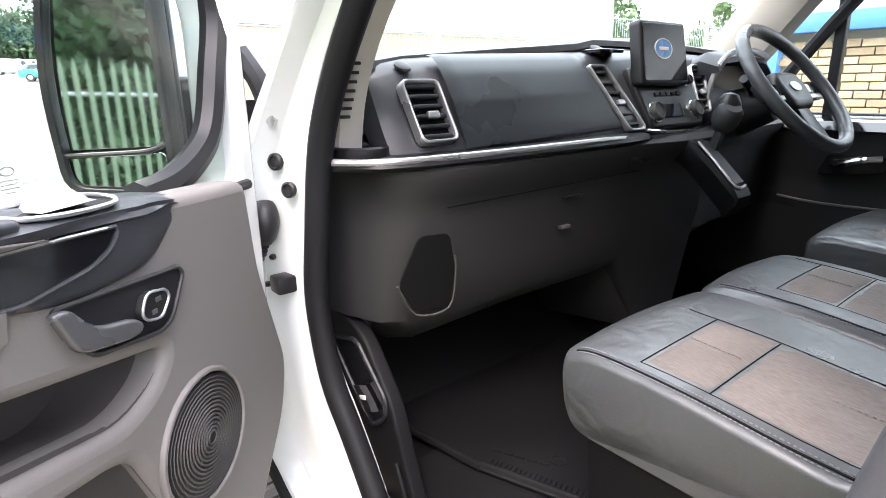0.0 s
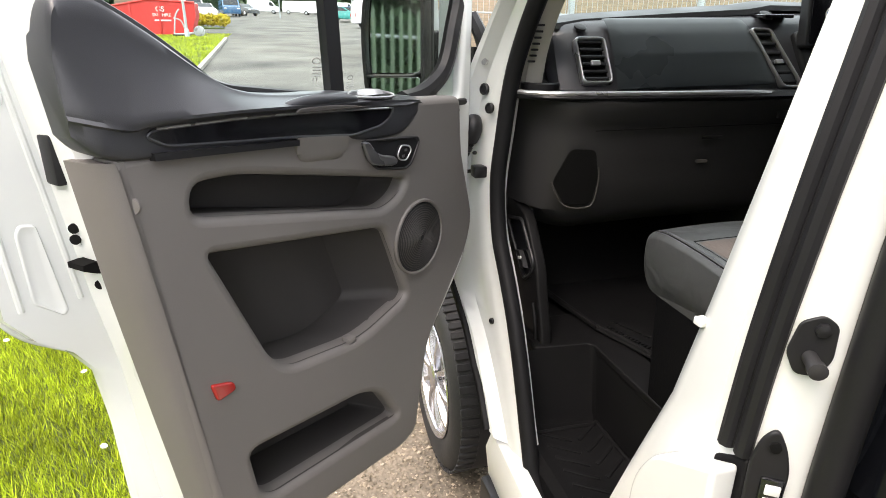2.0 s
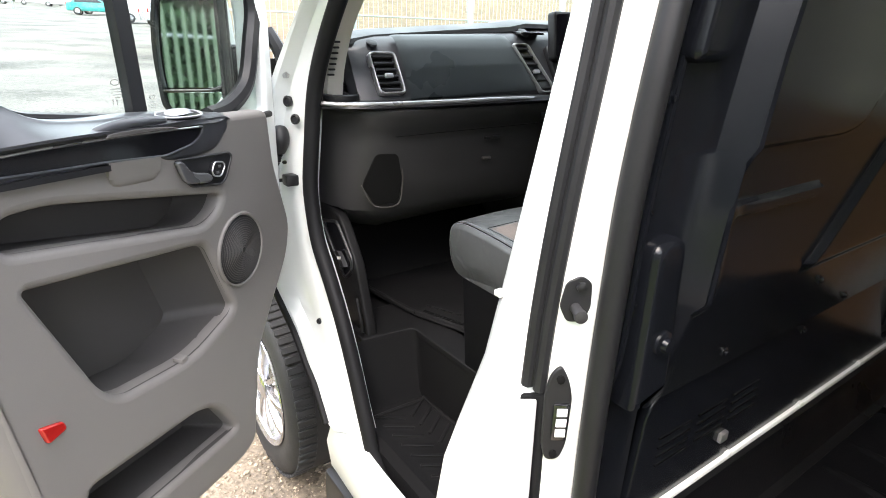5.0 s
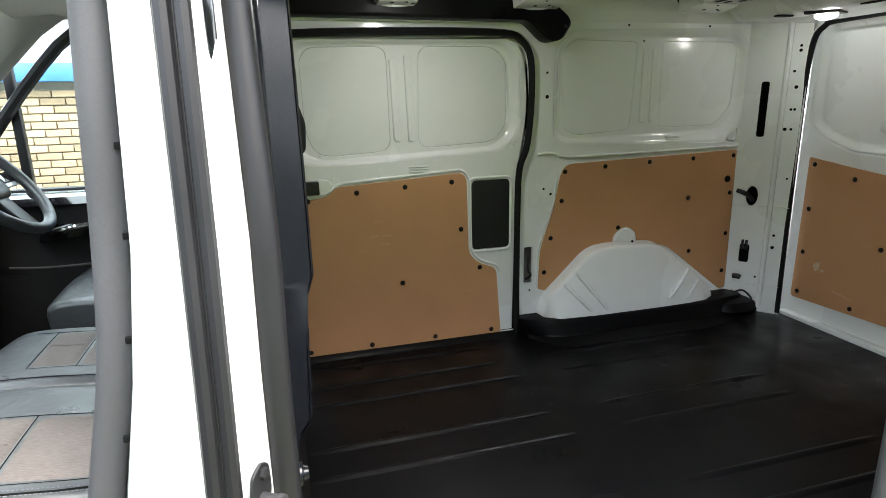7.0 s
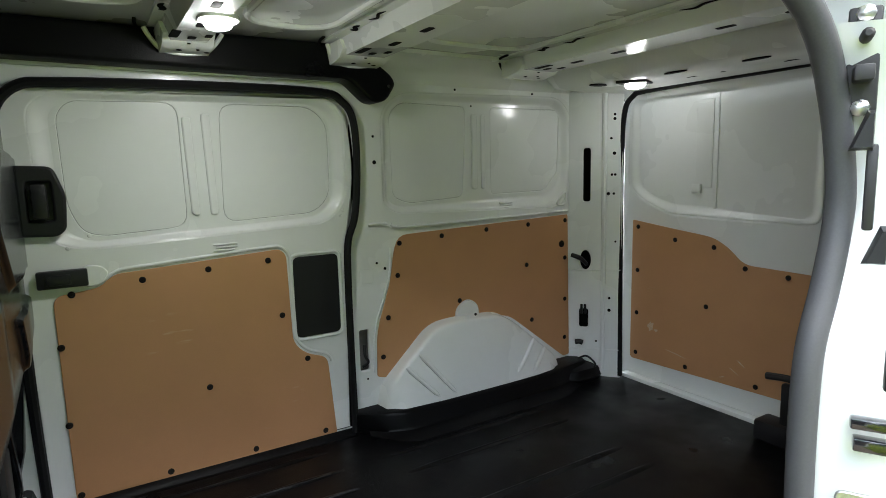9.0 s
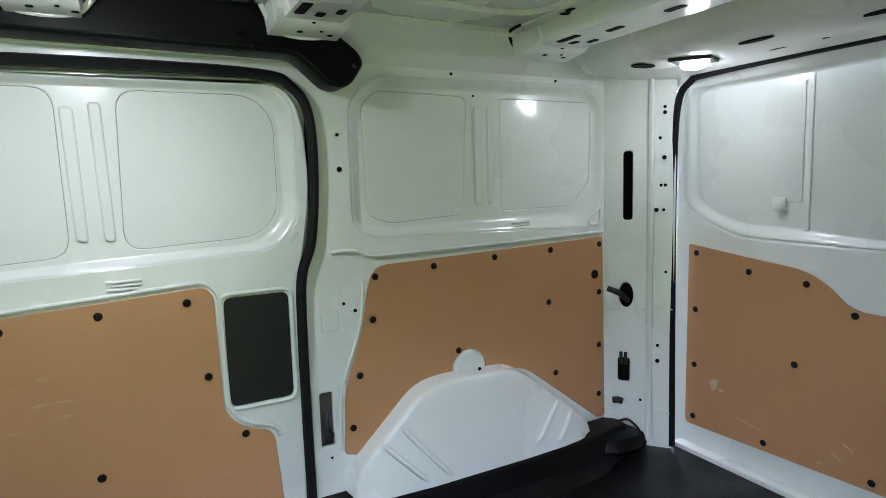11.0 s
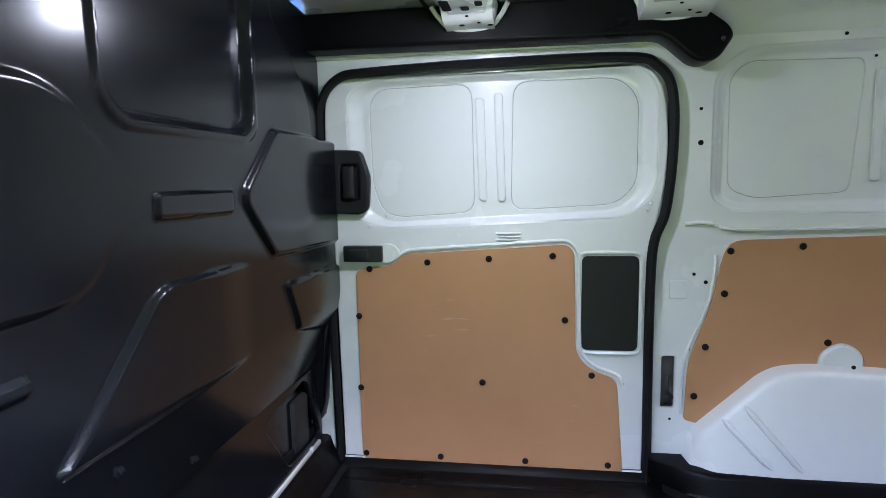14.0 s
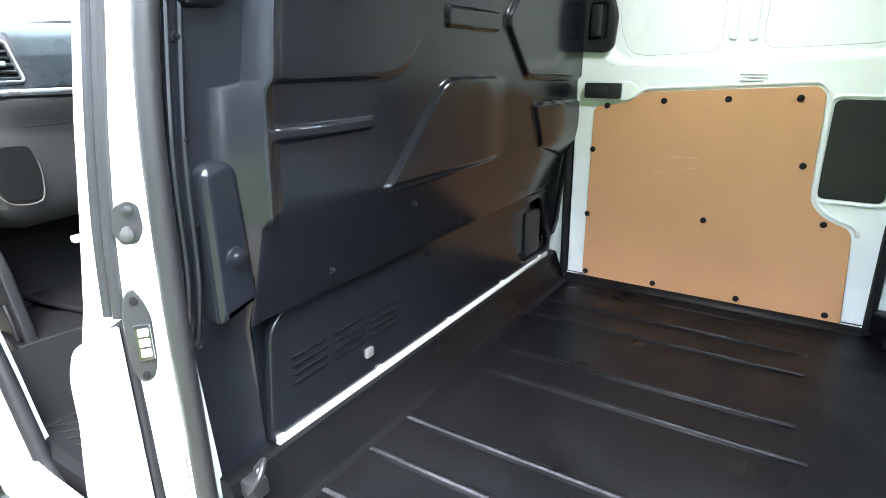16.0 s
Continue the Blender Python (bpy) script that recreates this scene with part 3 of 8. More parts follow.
part("tie_ring", tube([PM @ Vector(p) for p in ((0.06, 0.715, 0.03), (0.10, 0.735, 0.05), (0.14, 0.70, 0.05), (0.13, 0.67, 0.03))], 0.005), BLACK, wall)

lining("lining_panel", rounded([(1.547, 1.31), (1.675, 1.325), (1.712, 1.362), (2.245, 1.393), (2.268, 1.37), (2.275, 1.035), (2.32, 0.985), (2.405, 0.955), (2.428, 0.64), (1.547, 0.635)], [0.03, 0.03, 0.03, 0.025, 0.02, 0.04, 0.04, 0.03, 0.005, 0.03]), facing_y(1.790),
       [(1.596, 1.312), (1.794, 1.335), (1.997, 1.347), (2.201, 1.356), (2.24, 1.147), (2.326, 0.965), (1.971, 0.93), (1.554, 1.15), (1.551, 0.898), (1.561, 0.66), (1.824, 0.66), (2.112, 0.66), (2.381, 0.66)],
       lambda x, z: (x, 1.7895, z), (0, -1, 0), "scuffed brown hardboard panel on the sliding door, black fasteners")
lining("lining_panel", rounded([(2.725, 1.405), (3.66, 1.432), (3.672, 0.725), (3.635, 0.72), (3.29, 0.985), (3.125, 1.002), (3.123, 1.06), (3.06, 1.101), (2.996, 1.06), (2.994, 1.0), (2.88, 1.0), (2.665, 0.815), (2.612, 0.83), (2.618, 1.02), (2.665, 1.155), (2.690, 1.235), (2.70, 1.31)], [0.05, 0.01, 0.005, 0.01, 0.05, 0.01, 0.03, 0.05, 0.03, 0.01, 0.05, 0.03, 0.01, 0.06, 0.06, 0.08, 0.05]), facing_y(1.786),
       [(2.733, 1.372), (2.936, 1.386), (3.17, 1.395), (3.41, 1.40), (3.642, 1.404), (3.62, 1.29, 0.017), (3.642, 1.22), (3.40, 1.21), (3.642, 1.013), (3.43, 0.94), (3.641, 0.817), (2.72, 1.24), (2.67, 1.07), (2.641, 0.909), (3.02, 1.092)],
       lambda x, z: (x, 1.7855, z), (0, -1, 0), "brown hardboard side panel cut round the wheel arch")

arch = thing("wheel_arch", (3.05, 1.79, 0.62), "white painted bulging rear wheel arch with pressed ribs", "wheel arch", kind="structure")
ARC = rounded([(2.610, 0.62), (2.614, 0.72), (2.634, 0.80), (2.855, 1.010), (2.975, 1.022), (3.197, 1.013), (3.275, 0.97), (3.53, 0.76), (3.556, 0.67), (3.558, 0.62)], [0, 0.04, 0.05, 0.06, 0.05, 0.05, 0.05, 0.04, 0.03, 0], 6)
def arch_ring(y, d, drop):
    c = Vector((3.06, 0.66))
    out = []
    for p in ARC:
        v = Vector(p[:2]) - c
        out.append((c.x + v.x * (1 - d), y, c.y + v.y * (1 - drop)))
    return out
part("arch", loft([arch_ring(1.80, -0.016, -0.016), arch_ring(1.776, -0.010, -0.010), arch_ring(1.758, -0.004, -0.004), arch_ring(1.740, 0.0, 0.0), arch_ring(1.728, 0.005, 0.006), arch_ring(1.721, 0.014, 0.018), arch_ring(1.717, 0.030, 0.040), arch_ring(1.713, 0.05, 0.075), arch_ring(1.705, 0.075, 0.15), arch_ring(1.692, 0.10, 0.35), arch_ring(1.680, 0.12, 0.6), arch_ring(1.670, 0.14, 0.85)]), WHITEIN, arch)
part("tab", sheet(rounded([(2.999, 0.98), (3.001, 1.058), (3.059, 1.096), (3.117, 1.058), (3.118, 0.98)], [0, 0.03, 0.05, 0.03, 0]), thick=0.03, bevel=0.006, frame_m=facing_y(1.776)), WHITEIN, arch)
part("bolt", lathe([(0.006, 0), (0.006, 0.003), (0.002, 0.004)], 10, aim((3.075, 1.746, 1.03), (0, -1, 0))), HOLE, arch)
for a, b in (((2.70, 1.712, 0.875), (2.84, 1.678, 0.73)), ((2.76, 1.708, 0.92), (2.92, 1.672, 0.73)), ((3.36, 1.697, 0.885), (3.25, 1.674, 0.75)), ((3.43, 1.703, 0.83), (3.345, 1.675, 0.735))):
    a, b = Vector(a) - Vector((0, 0.009, 0)), Vector(b) - Vector((0, 0.006, 0))
    part("pressed_rib", tube([a, a.lerp(b, 0.5) + Vector((0, -0.004, 0)), b], lambda t: 0.0095 * min(1.0, 6 * t + 0.1, 6 * (1 - t) + 0.1), sides=8), WHITEIN, arch)

sdoor = thing("sliding_door", (2.0, 1.80, 0.63), "closed white sliding door with blanked window, seen from inside", "van door", kind="structure")
part("inner_panel", sheet(DOOR_IN, [REC_A], thick=0.026, bevel=0.005, frame_m=facing_y(1.797)), WHITEIN, sdoor)
part("recess_flank", dished(REC_A, FLOOR_A, 1.7975, 1.8248), WHITEIN, sdoor)
B1_, B2_ = rounded(BL_1, 0.05), rounded(BL_2, 0.05)
part("window_frame", sheet(rect(1.52, 1.42, 2.55, 1.99), [B1_, B2_], thick=0.006, bevel=0.003, frame_m=facing_y(1.825)), WHITEIN, sdoor)
part("window_blank", sheet(shrink(B1_, 0.0007), thick=0.004, bevel=0.0015, frame_m=facing_y(1.8265)), WHITEIN, sdoor)
part("window_blank", sheet(shrink(B2_, 0.0007), thick=0.004, bevel=0.0015, frame_m=facing_y(1.8265)), WHITEIN, sdoor)
part("pressed_rib", sheet(rounded([(1.965, 1.535), (1.955, 1.862), (1.985, 1.862), (1.992, 1.53)], 0.012), thick=0.014, bevel=0.005, frame_m=facing_y(1.816)), WHITEIN, sdoor)
part("pressed_rib", sheet(rounded([(2.026, 1.53), (2.016, 1.875), (2.044, 1.875), (2.052, 1.53)], 0.012), thick=0.014, bevel=0.005, frame_m=facing_y(1.816)), WHITEIN, sdoor)
for x0, x1, z in ((2.02, 2.10, 1.428), (2.03, 2.10, 1.418), (2.02, 2.09, 1.408)):
    part("pressed_rib", tube([(x0, 1.796, z), ((x0 + x1) / 2, 1.792, z), (x1, 1.796, z)], 0.004), WHITEIN, sdoor)
part("board_rim", tube([(x, 1.795, z) for x, z in rounded([(1.535, 1.325), (1.68, 1.337), (1.72, 1.375), (2.25, 1.407), (2.282, 1.37), (2.288, 1.04), (2.33, 0.995), (2.42, 0.965), (2.442, 0.66)], [0, 0.03, 0.03, 0.03, 0.03, 0.04, 0.04, 0.03, 0])[4:-1]], 0.006, smooth=0), WHITEIN, sdoor)
part("access_cover", sheet(rect(2.292, 1.048, 2.468, 1.356, 0.022), thick=0.006, bevel=0.003, frame_m=facing_y(1.793)), BLACK, sdoor, "black plastic access cover")
part("cover_rim", tube([(x, 1.797, z) for x, z in rect(2.282, 1.038, 2.478, 1.366, 0.03)], 0.006, True, 0), WHITEIN, sdoor)
seal_pts = [(1.474, 1.772, 0.64), (1.468, 1.772, 1.0), (1.466, 1.772, 1.40), (1.45, 1.77, 1.76), (1.463, 1.768, 1.865), (1.52, 1.766, 1.932), (1.62, 1.766, 1.948), (2.0, 1.766, 1.958), (2.41, 1.766, 1.956), (2.505, 1.766, 1.925), (2.548, 1.767, 1.85), (2.554, 1.768, 1.68), (2.538, 1.77, 1.50), (2.506, 1.772, 1.40), (2.498, 1.772, 1.25), (2.497, 1.772, 0.9), (2.50, 1.772, 0.63)]
part("door_seal", tube(seal_pts, 0.015, sides=8), RUBBER, sdoor, "black rubber door seal")
hb = sheet(rounded([(1.475, 1.50), (1.478, 1.71), (1.585, 1.705), (1.612, 1.62), (1.605, 1.515), (1.58, 1.495)], 0.02), [rect(1.515, 1.545, 1.575, 1.66, 0.008)], thick=0.03, bevel=0.008, frame_m=facing_y(1.772))
part("door_handle", hb, BLACK, sdoor, "black plastic pull handle")
part("handle_cup", sheet(rect(1.50, 1.53, 1.59, 1.67, 0.01), thick=0.01, bevel=0.003, frame_m=facing_y(1.79)), BLACK, sdoor)
part("handle_grip", block(1.525, 1.565, 1.752, 1.775, 1.55, 1.655, 0.008), BLACK, sdoor)
part("latch_cover", merge(block(1.512, 1.645, 1.77, 1.795, 1.338, 1.392, 0.005), block(1.535, 1.60, 1.764, 1.772, 1.348, 1.38, 0.004)), BLACK, sdoor)
part("latch_lug", sheet(rounded([(1.63, 1.33), (1.63, 1.40), (1.68, 1.397), (1.705, 1.372), (1.68, 1.333)], 0.02), thick=0.012, bevel=0.004, frame_m=facing_y(1.788)), WHITEIN, sdoor)
for x, z in ((1.66, 1.49), (2.49, 1.50), (2.5, 1.52), (1.60, 1.455)):
    part("weld_spot", lathe([(0.006, 0), (0.005, 0.003), (0.002, 0.004)], 10, aim((x, 1.7965, z), (0, -1, 0))), WHITEIN, sdoor)

trk = thing("door_track", (2.0, 1.70, 2.0), "black plastic cover over the sliding door track", "track cover")
TR = rounded([(1.38, 2.112), (2.54, 2.112), (2.61, 2.06), (2.672, 2.015), (2.688, 1.985), (2.645, 1.92), (2.59, 1.915), (2.545, 1.955), (2.50, 1.995), (1.38, 2.005)], [0, 0.03, 0.03, 0.02, 0.02, 0.03, 0.03, 0.03, 0.03, 0])
part("track_cover", sheet(TR, thick=0.10, bevel=0.012, frame_m=facing_y(1.675), res=3), LINER, trk)
part("screw", lathe([(0.008, 0), (0.007, 0.004), (0.003, 0.005)], 12, aim((2.655, 1.675, 1.975), (0, -1, 0))), GLOSS, trk)
part("header_rail", block(1.38, 2.62, 1.765, 1.80, 1.995, 2.01, 0.004), WHITEIN, trk)

roof = thing("ceiling", (2.6, 0.9, 2.1), "white painted steel roof with pressed cross members", "van roof", kind="structure")
part("roof_skin", block(1.38, 3.95, 0.0, 1.9, 2.115, 2.13, 0.002), WHITEIN, roof)


def bow(x, w, z=2.055, d=0.0):
    """A pressed hat-section roof cross member, with slots."""
    s = []
    for y in (0.12, 0.2, 0.5, 0.95, 1.4, 1.58, 1.66):
        e = 0.02 if y in (0.12, 1.66) else 0.0
        s.append([(x - w - 0.03, y, 2.116), (x - w - 0.028, y, 2.108), (x - w, y, 2.104), (x - w + 0.02, y, z + e), (x + w - 0.02, y, z + e), (x + w, y, 2.104), (x + w + 0.028, y, 2.108), (x + w + 0.03, y, 2.116)])
    return loft(s)


for x, w in ((1.96, 0.07), (2.52, 0.09), (3.29, 0.1)):
    part("cross_member", bow(x, w), WHITEIN, roof)
    for y in (0.55, 0.75, 1.15, 1.35):
        part("slot", sheet(rect(x - 0.012, y - 0.03, x + 0.012, y + 0.03, 0.01), thick=0.003, bevel=0.001, frame_m=Matrix.Translation((0, 0, 2.0535)) @ Matrix.Diagonal((1, 1, -1, 1))), HOLE, roof)
    part("bracket", loft([[(x - w - 0.01, y, 2.10), (x - w, y, z), (x + w, y, z), (x + w + 0.01, y, 2.10)] for y, z in ((1.55, 2.07), (1.58, 2.048), (1.63, 2.04), (1.68, 2.036))]), WHITEIN, roof)
for bx in (1.96, 2.52, 3.29):
    for dx, y, r in ((-0.05, 1.60, 0.006), (-0.02, 1.63, 0.008), (0.03, 1.61, 0.005), (0.06, 1.64, 0.009), (0.0, 1.57, 0.005)):
        part("drilled_hole", lathe([(r, 0), (r, 0.002), (r * 0.5, 0.003)], 10, aim((bx + dx, y, 2.041 if y > 1.6 else 2.05), (0, 0, -1))), HOLE, roof)
    for x0, x1, y0, y1 in ((bx - 0.06, bx - 0.035, 1.44, 1.53), (bx + 0.03, bx + 0.05, 1.46, 1.50), (bx - 0.01, bx + 0.012, 1.50, 1.535)):
        part("slot", sheet(rect(x0, y0, x1, y1, 0.008), thick=0.003, bevel=0.001, frame_m=Matrix.Translation((0, 0, 2.0535)) @ Matrix.Diagonal((1, 1, -1, 1))), HOLE, roof)
    part("flange_gap", tube([(bx - 0.135, 1.60, 2.1125), (bx - 0.125, 1.67, 2.105), (bx - 0.08, 1.69, 2.06), (bx, 1.695, 2.04)], 0.005), HOLE, roof)
    part("end_gusset", tube([(bx - 0.11, 1.64, 2.10), (bx - 0.09, 1.655, 2.07), (bx - 0.06, 1.67, 2.045), (bx, 1.675, 2.038), (bx + 0.06, 1.67, 2.045), (bx + 0.09, 1.655, 2.07), (bx + 0.11, 1.64, 2.10)], 0.007), WHITEIN, roof)
for bx, w in ((1.96, 0.07), (2.52, 0.09), (3.29, 0.1)):
    for side, y0, y1, r in ((1, 1.33, 1.39, 0.004), (1, 1.42, 1.53, 0.006), (1, 1.57, 1.66, 0.005), (-1, 1.20, 1.30, 0.004), (-1, 1.38, 1.44, 0.006), (-1, 0.70, 0.82, 0.004), (1, 0.62, 0.76, 0.005)):
        xs = bx + side * (w + 0.012)
        part("joint_gap", tube([(xs, y0, 2.104), (xs + side * 0.008, y0 * 0.7 + y1 * 0.3, 2.103), (xs - side * 0.004, y0 * 0.35 + y1 * 0.65, 2.101), (xs + side * 0.006, y1, 2.104)], lambda t, r=r: r * (0.3 + math.sin(math.pi * min(1, max(0, t)))), squash=0.6), HOLE, roof)
part("rear_header", loft([[(3.44, y, 2.116), (3.46, y, 2.06), (3.52, y, 2.012), (3.72, y, 2.005), (3.84, y, 1.99), (3.88, y, 1.96), (3.90, y, 2.116)] for y in (0.15, 0.2, 1.5, 1.6, 1.72)]), WHITEIN, roof)
for x, y, w, d in ((3.60, 1.15, 0.05, 0.016), (3.62, 0.85, 0.05, 0.016), (3.75, 1.18, 0.03, 0.012), (3.75, 1.05, 0.012, 0.012), (3.75, 0.8, 0.03, 0.014), (3.76, 0.62, 0.03, 0.014), (3.58, 1.52, 0.028, 0.045)):
    part("slot", sheet(oval(x, y, d, w), thick=0.004, bevel=0.001, frame_m=Matrix.Translation((0, 0, 2.0045 if x < 3.72 else 2.0015)) @ Matrix.Diagonal((1, 1, -1, 1))), HOLE, roof)
for y0, y1, x0, x1 in ((0.25, 1.5, 2.09, 2.36), (0.25, 1.5, 2.68, 3.13), (0.3, 1.45, 1.52, 1.83)):
    part("pressed_field", tube([(x, y, 2.113) for x, y in rounded([(x0, y0), (x1, y0), (x1, y1), (x0, y1)], 0.12, 6)], 0.011, True, 0), WHITEIN, roof)


def dome_lamp(x, y, z, skew=False, power=LAMP):
    t = thing("dome_lamp", (x, y, z), "small lit dome lamp set into the van roof", "lamp", "dome lamps")
    plate = [(x - 0.085, y + 0.03), (x - 0.01, y - 0.065), (x + 0.075, y - 0.03), (x + 0.01, y + 0.065)] if skew else [(x - 0.05, y - 0.05), (x + 0.05, y - 0.05), (x + 0.05, y + 0.05), (x - 0.05, y + 0.05)]
    part("bezel", sheet(rounded(plate, 0.006 if skew else 0.045, 6), thick=0.012, bevel=0.003, frame_m=Matrix.Translation((0, 0, z - 0.008)) @ Matrix.Diagonal((1, 1, -1, 1))), GREYDK if skew else WHITEIN, t)
    part("lens", lathe([(0.036, 0.0), (0.036, 0.008), (0.030, 0.016), (0.015, 0.021), (0.002, 0.022)], 20, Matrix.Translation((x, y, z - 0.008)) @ Matrix.Diagonal((0.95, 1.25, -1, 1))), LED_REAR if skew else LED, t, "glowing white lens")
    lamp = new("lamp_light", bpy.data.lights.new("lamp_light", "AREA"))
    lamp.data.shape, lamp.data.size, lamp.data.size_y, lamp.data.energy, lamp.data.color = "RECTANGLE", 0.06, 0.08, power, (1.0, 0.98, 0.94)
    lamp.matrix_world = look((x, y, z - 0.036), (x - 0.8, y + 0.1, 1.2) if skew else (x, y, 0))
    lamp.data.spread = radians(170)


dome_lamp(1.985, 1.27, 2.056)
dome_lamp(3.655, 1.385, 2.006, True, LAMP * 0.35)

# rear doors
for side in (1, -1):
    def ry(y, side=side):
        return -y if side == 1 else 0.631 * y - 1.1417
    rd = thing("rear_door", (3.93, 1.3 if side == 1 else 0.57, 0.66), "closed white rear door with hardboard lining, seen from inside", "van door", "rear doors", "structure")
    def fl_(pts, side=side):
        out = [(ry(y), z) for y, z in pts]
        return out if side == 1 else out[::-1]
    part("inner_panel", sheet(fl_([(1.66, 0.62), (0.702, 0.62), (0.702, 2.02), (1.66, 2.02)]), [rounded(fl_([(1.618, 1.56), (1.612, 1.98), (0.75, 1.98), (0.75, 1.43), (1.10, 1.435), (1.40, 1.445), (1.54, 1.50)]), 0.05)], thick=0.03, bevel=0.012, frame_m=facing_mx(3.905), res=3), WHITEIN, rd)
    part("window_blank", sheet(fl_([(1.64, 1.30), (0.71, 1.30), (0.71, 2.0), (1.64, 2.0)]), thick=0.006, bevel=0.001, frame_m=facing_mx(3.928)), WHITEIN, rd)
    part("pressed_rib", sheet(fl_([(1.19, 1.47), (1.175, 1.47), (1.175, 1.95), (1.19, 1.95)]), thick=0.008, bevel=0.003, frame_m=facing_mx(3.923)), WHITEIN, rd)
    part("stiffener", sheet(fl_([(1.28, 1.56), (1.20, 1.56), (1.20, 1.93), (1.28, 1.93)]), thick=0.004, bevel=0.0018, frame_m=facing_mx(3.9245)), WHITEIN, rd)
    part("bump_pad", block(3.914, 3.926, -ry(1.245) - 0.0, -ry(1.245) + 0.045, 1.535, 1.575, 0.004), WHITEIN, rd)
    hole_ = rounded(fl_([(1.618, 1.56), (1.612, 1.98), (0.75, 1.98), (0.75, 1.43), (1.10, 1.435), (1.40, 1.445), (1.54, 1.50)]), 0.05)
    part("recess_flank", loft([[(3.906 + 0.0215 * q * q * (3 - 2 * q), -(a[0] + (b[0] - a[0]) * q), a[1] + (b[1] - a[1]) * q) for a, b in zip(hole_, shrink(hole_, 0.045))] for q in [k / 8 for k in range(9)]], cap=False), WHITEIN, rd)
    C_OUT = rounded(fl_([(1.593, 0.715), (0.72, 0.741), (0.72, 1.244), (1.03, 1.252), (1.09, 1.31), (1.165, 1.352), (1.37, 1.375), (1.59, 1.402)]), [0.02, 0.02, 0.01, 0.04, 0.03, 0.04, 0.05, 0.01] if side == 1 else [0.01, 0.05, 0.04, 0.03, 0.04, 0.01, 0.02, 0.02])
    lp = lining("lining_panel", C_OUT, facing_mx(3.8985), [(ry(y), z) for y, z in ((1.556, 1.37), (1.35, 1.325), (1.16, 1.31), (1.02, 1.237), (1.556, 1.16), (1.556, 0.95), (1.187, 1.048), (1.558, 0.75), (1.28, 0.752), (0.955, 0.76), (0.85, 1.225))],
           lambda y, z: (3.898, -y, z), (-1, 0, 0), "scratched brown hardboard panel on the rear door")
    for y, z, w, h, a in ((1.47, 0.90, 0.016, 0.022, 0.3), (1.44, 0.885, 0.01, 0.006, 0.0), (1.33, 0.80, 0.05, 0.0016, 0.15), (1.02, 0.84, 0.02, 0.0025, 0.6), (1.05, 0.80, 0.022, 0.0015, 0.5), (1.10, 0.76, 0.012, 0.002, -0.4)):
        blob = [(w * math.cos(t) * (1 + 0.25 * math.sin(3 * t + y * 40)), h * math.sin(t) * (1 + 0.3 * math.cos(5 * t + z * 30))) for t in (2 * math.pi * k / 16 for k in range(16))]
        part("scuff", sheet(fl_([(y + p * math.cos(a) - q * math.sin(a), z + p * math.sin(a) + q * math.cos(a)) for p, q in blob][::-1]), thick=0.0008, bevel=0.0002, frame_m=facing_mx(3.8958)), SCUFF, lp, "pale scuff mark")
part_seal = [(3.835, 1.60, 0.63), (3.835, 1.607, 1.1), (3.835, 1.61, 1.66), (3.833, 1.595, 1.90), (3.83, 1.545, 1.972), (3.83, 1.45, 1.99), (3.83, 0.95, 1.995), (3.83, 0.42, 1.99), (3.833, 0.29, 1.90), (3.835, 0.26, 1.66), (3.835, 0.262, 0.63)]
rs = thing("rear_seal", (3.835, 0.93, 0.63), "black rubber seal round the rear door opening", "door seal", kind="structure")
part("seal", tube(part_seal, 0.0125), RUBBER, rs)
part("centre_flange", block(3.915, 3.93, 0.682, 0.72, 0.62, 2.02, 0.002), RUBBER, rs)
part("sill_plate", block(3.862, 3.92, 0.14, 1.62, 0.60, 0.638, 0.005), WHITEIN, rs)
tl = thing("tie_down_strap", (3.80, 0.80, 0.62), "black T-handled latch on the cargo floor", "latch")
part("base", block(3.74, 3.84, 0.69, 0.87, 0.62, 0.70, 0.012), BLACK, tl)
part("lever", block(3.77, 3.80, 0.75, 0.79, 0.69, 0.855, 0.008), BLACK, tl)
part("handle", tube([(3.785, 0.69, 0.87), (3.785, 0.77, 0.875), (3.785, 0.85, 0.865)], 0.014), BLACK, tl)

# ---- bulkhead ----
bk = thing("bulkhead", (1.48, 0.95, 0.7), "dark grey moulded bulkhead between cab and cargo bay", "bulkhead", kind="structure")
def back_line(z):
    """How far back the bulkhead stands: upright above, leaning forward below a soft bend."""
    return 1.497 - 0.27 * 0.012 * np.log1p(np.exp(np.clip((1.225 - z) / 0.012, -40, 40)))
def edge_y(z):
    return np.interp(z, [1.02, 1.08, 1.21, 1.228, 1.36, 1.44, 1.454, 1.57, 2.114], [0.246, 0.250, 0.253, 0.258, 0.260, 0.262, 0.270, 0.286, 0.41])
zz_ = np.linspace(1.022, 2.114, 260)
uu_ = np.linspace(0, 1, 270)
Z_ = np.repeat(zz_[:, None], len(uu_), 1)
Y_ = edge_y(Z_) + (1.775 - edge_y(Z_)) * uu_[None, :]
X_ = back_line(Z_)
X_ += press(rounded([(0.20, 1.449), (0.60, 1.447), (0.67, 1.46), (0.80, 1.60), (0.655, 1.738), (0.60, 1.755), (0.20, 1.748)], [0, 0.05, 0.05, 0.05, 0.04, 0.04, 0]), 0.012, 0.012, Y_, Z_) * (1 - ease(Y_, 0.40, 0.79))
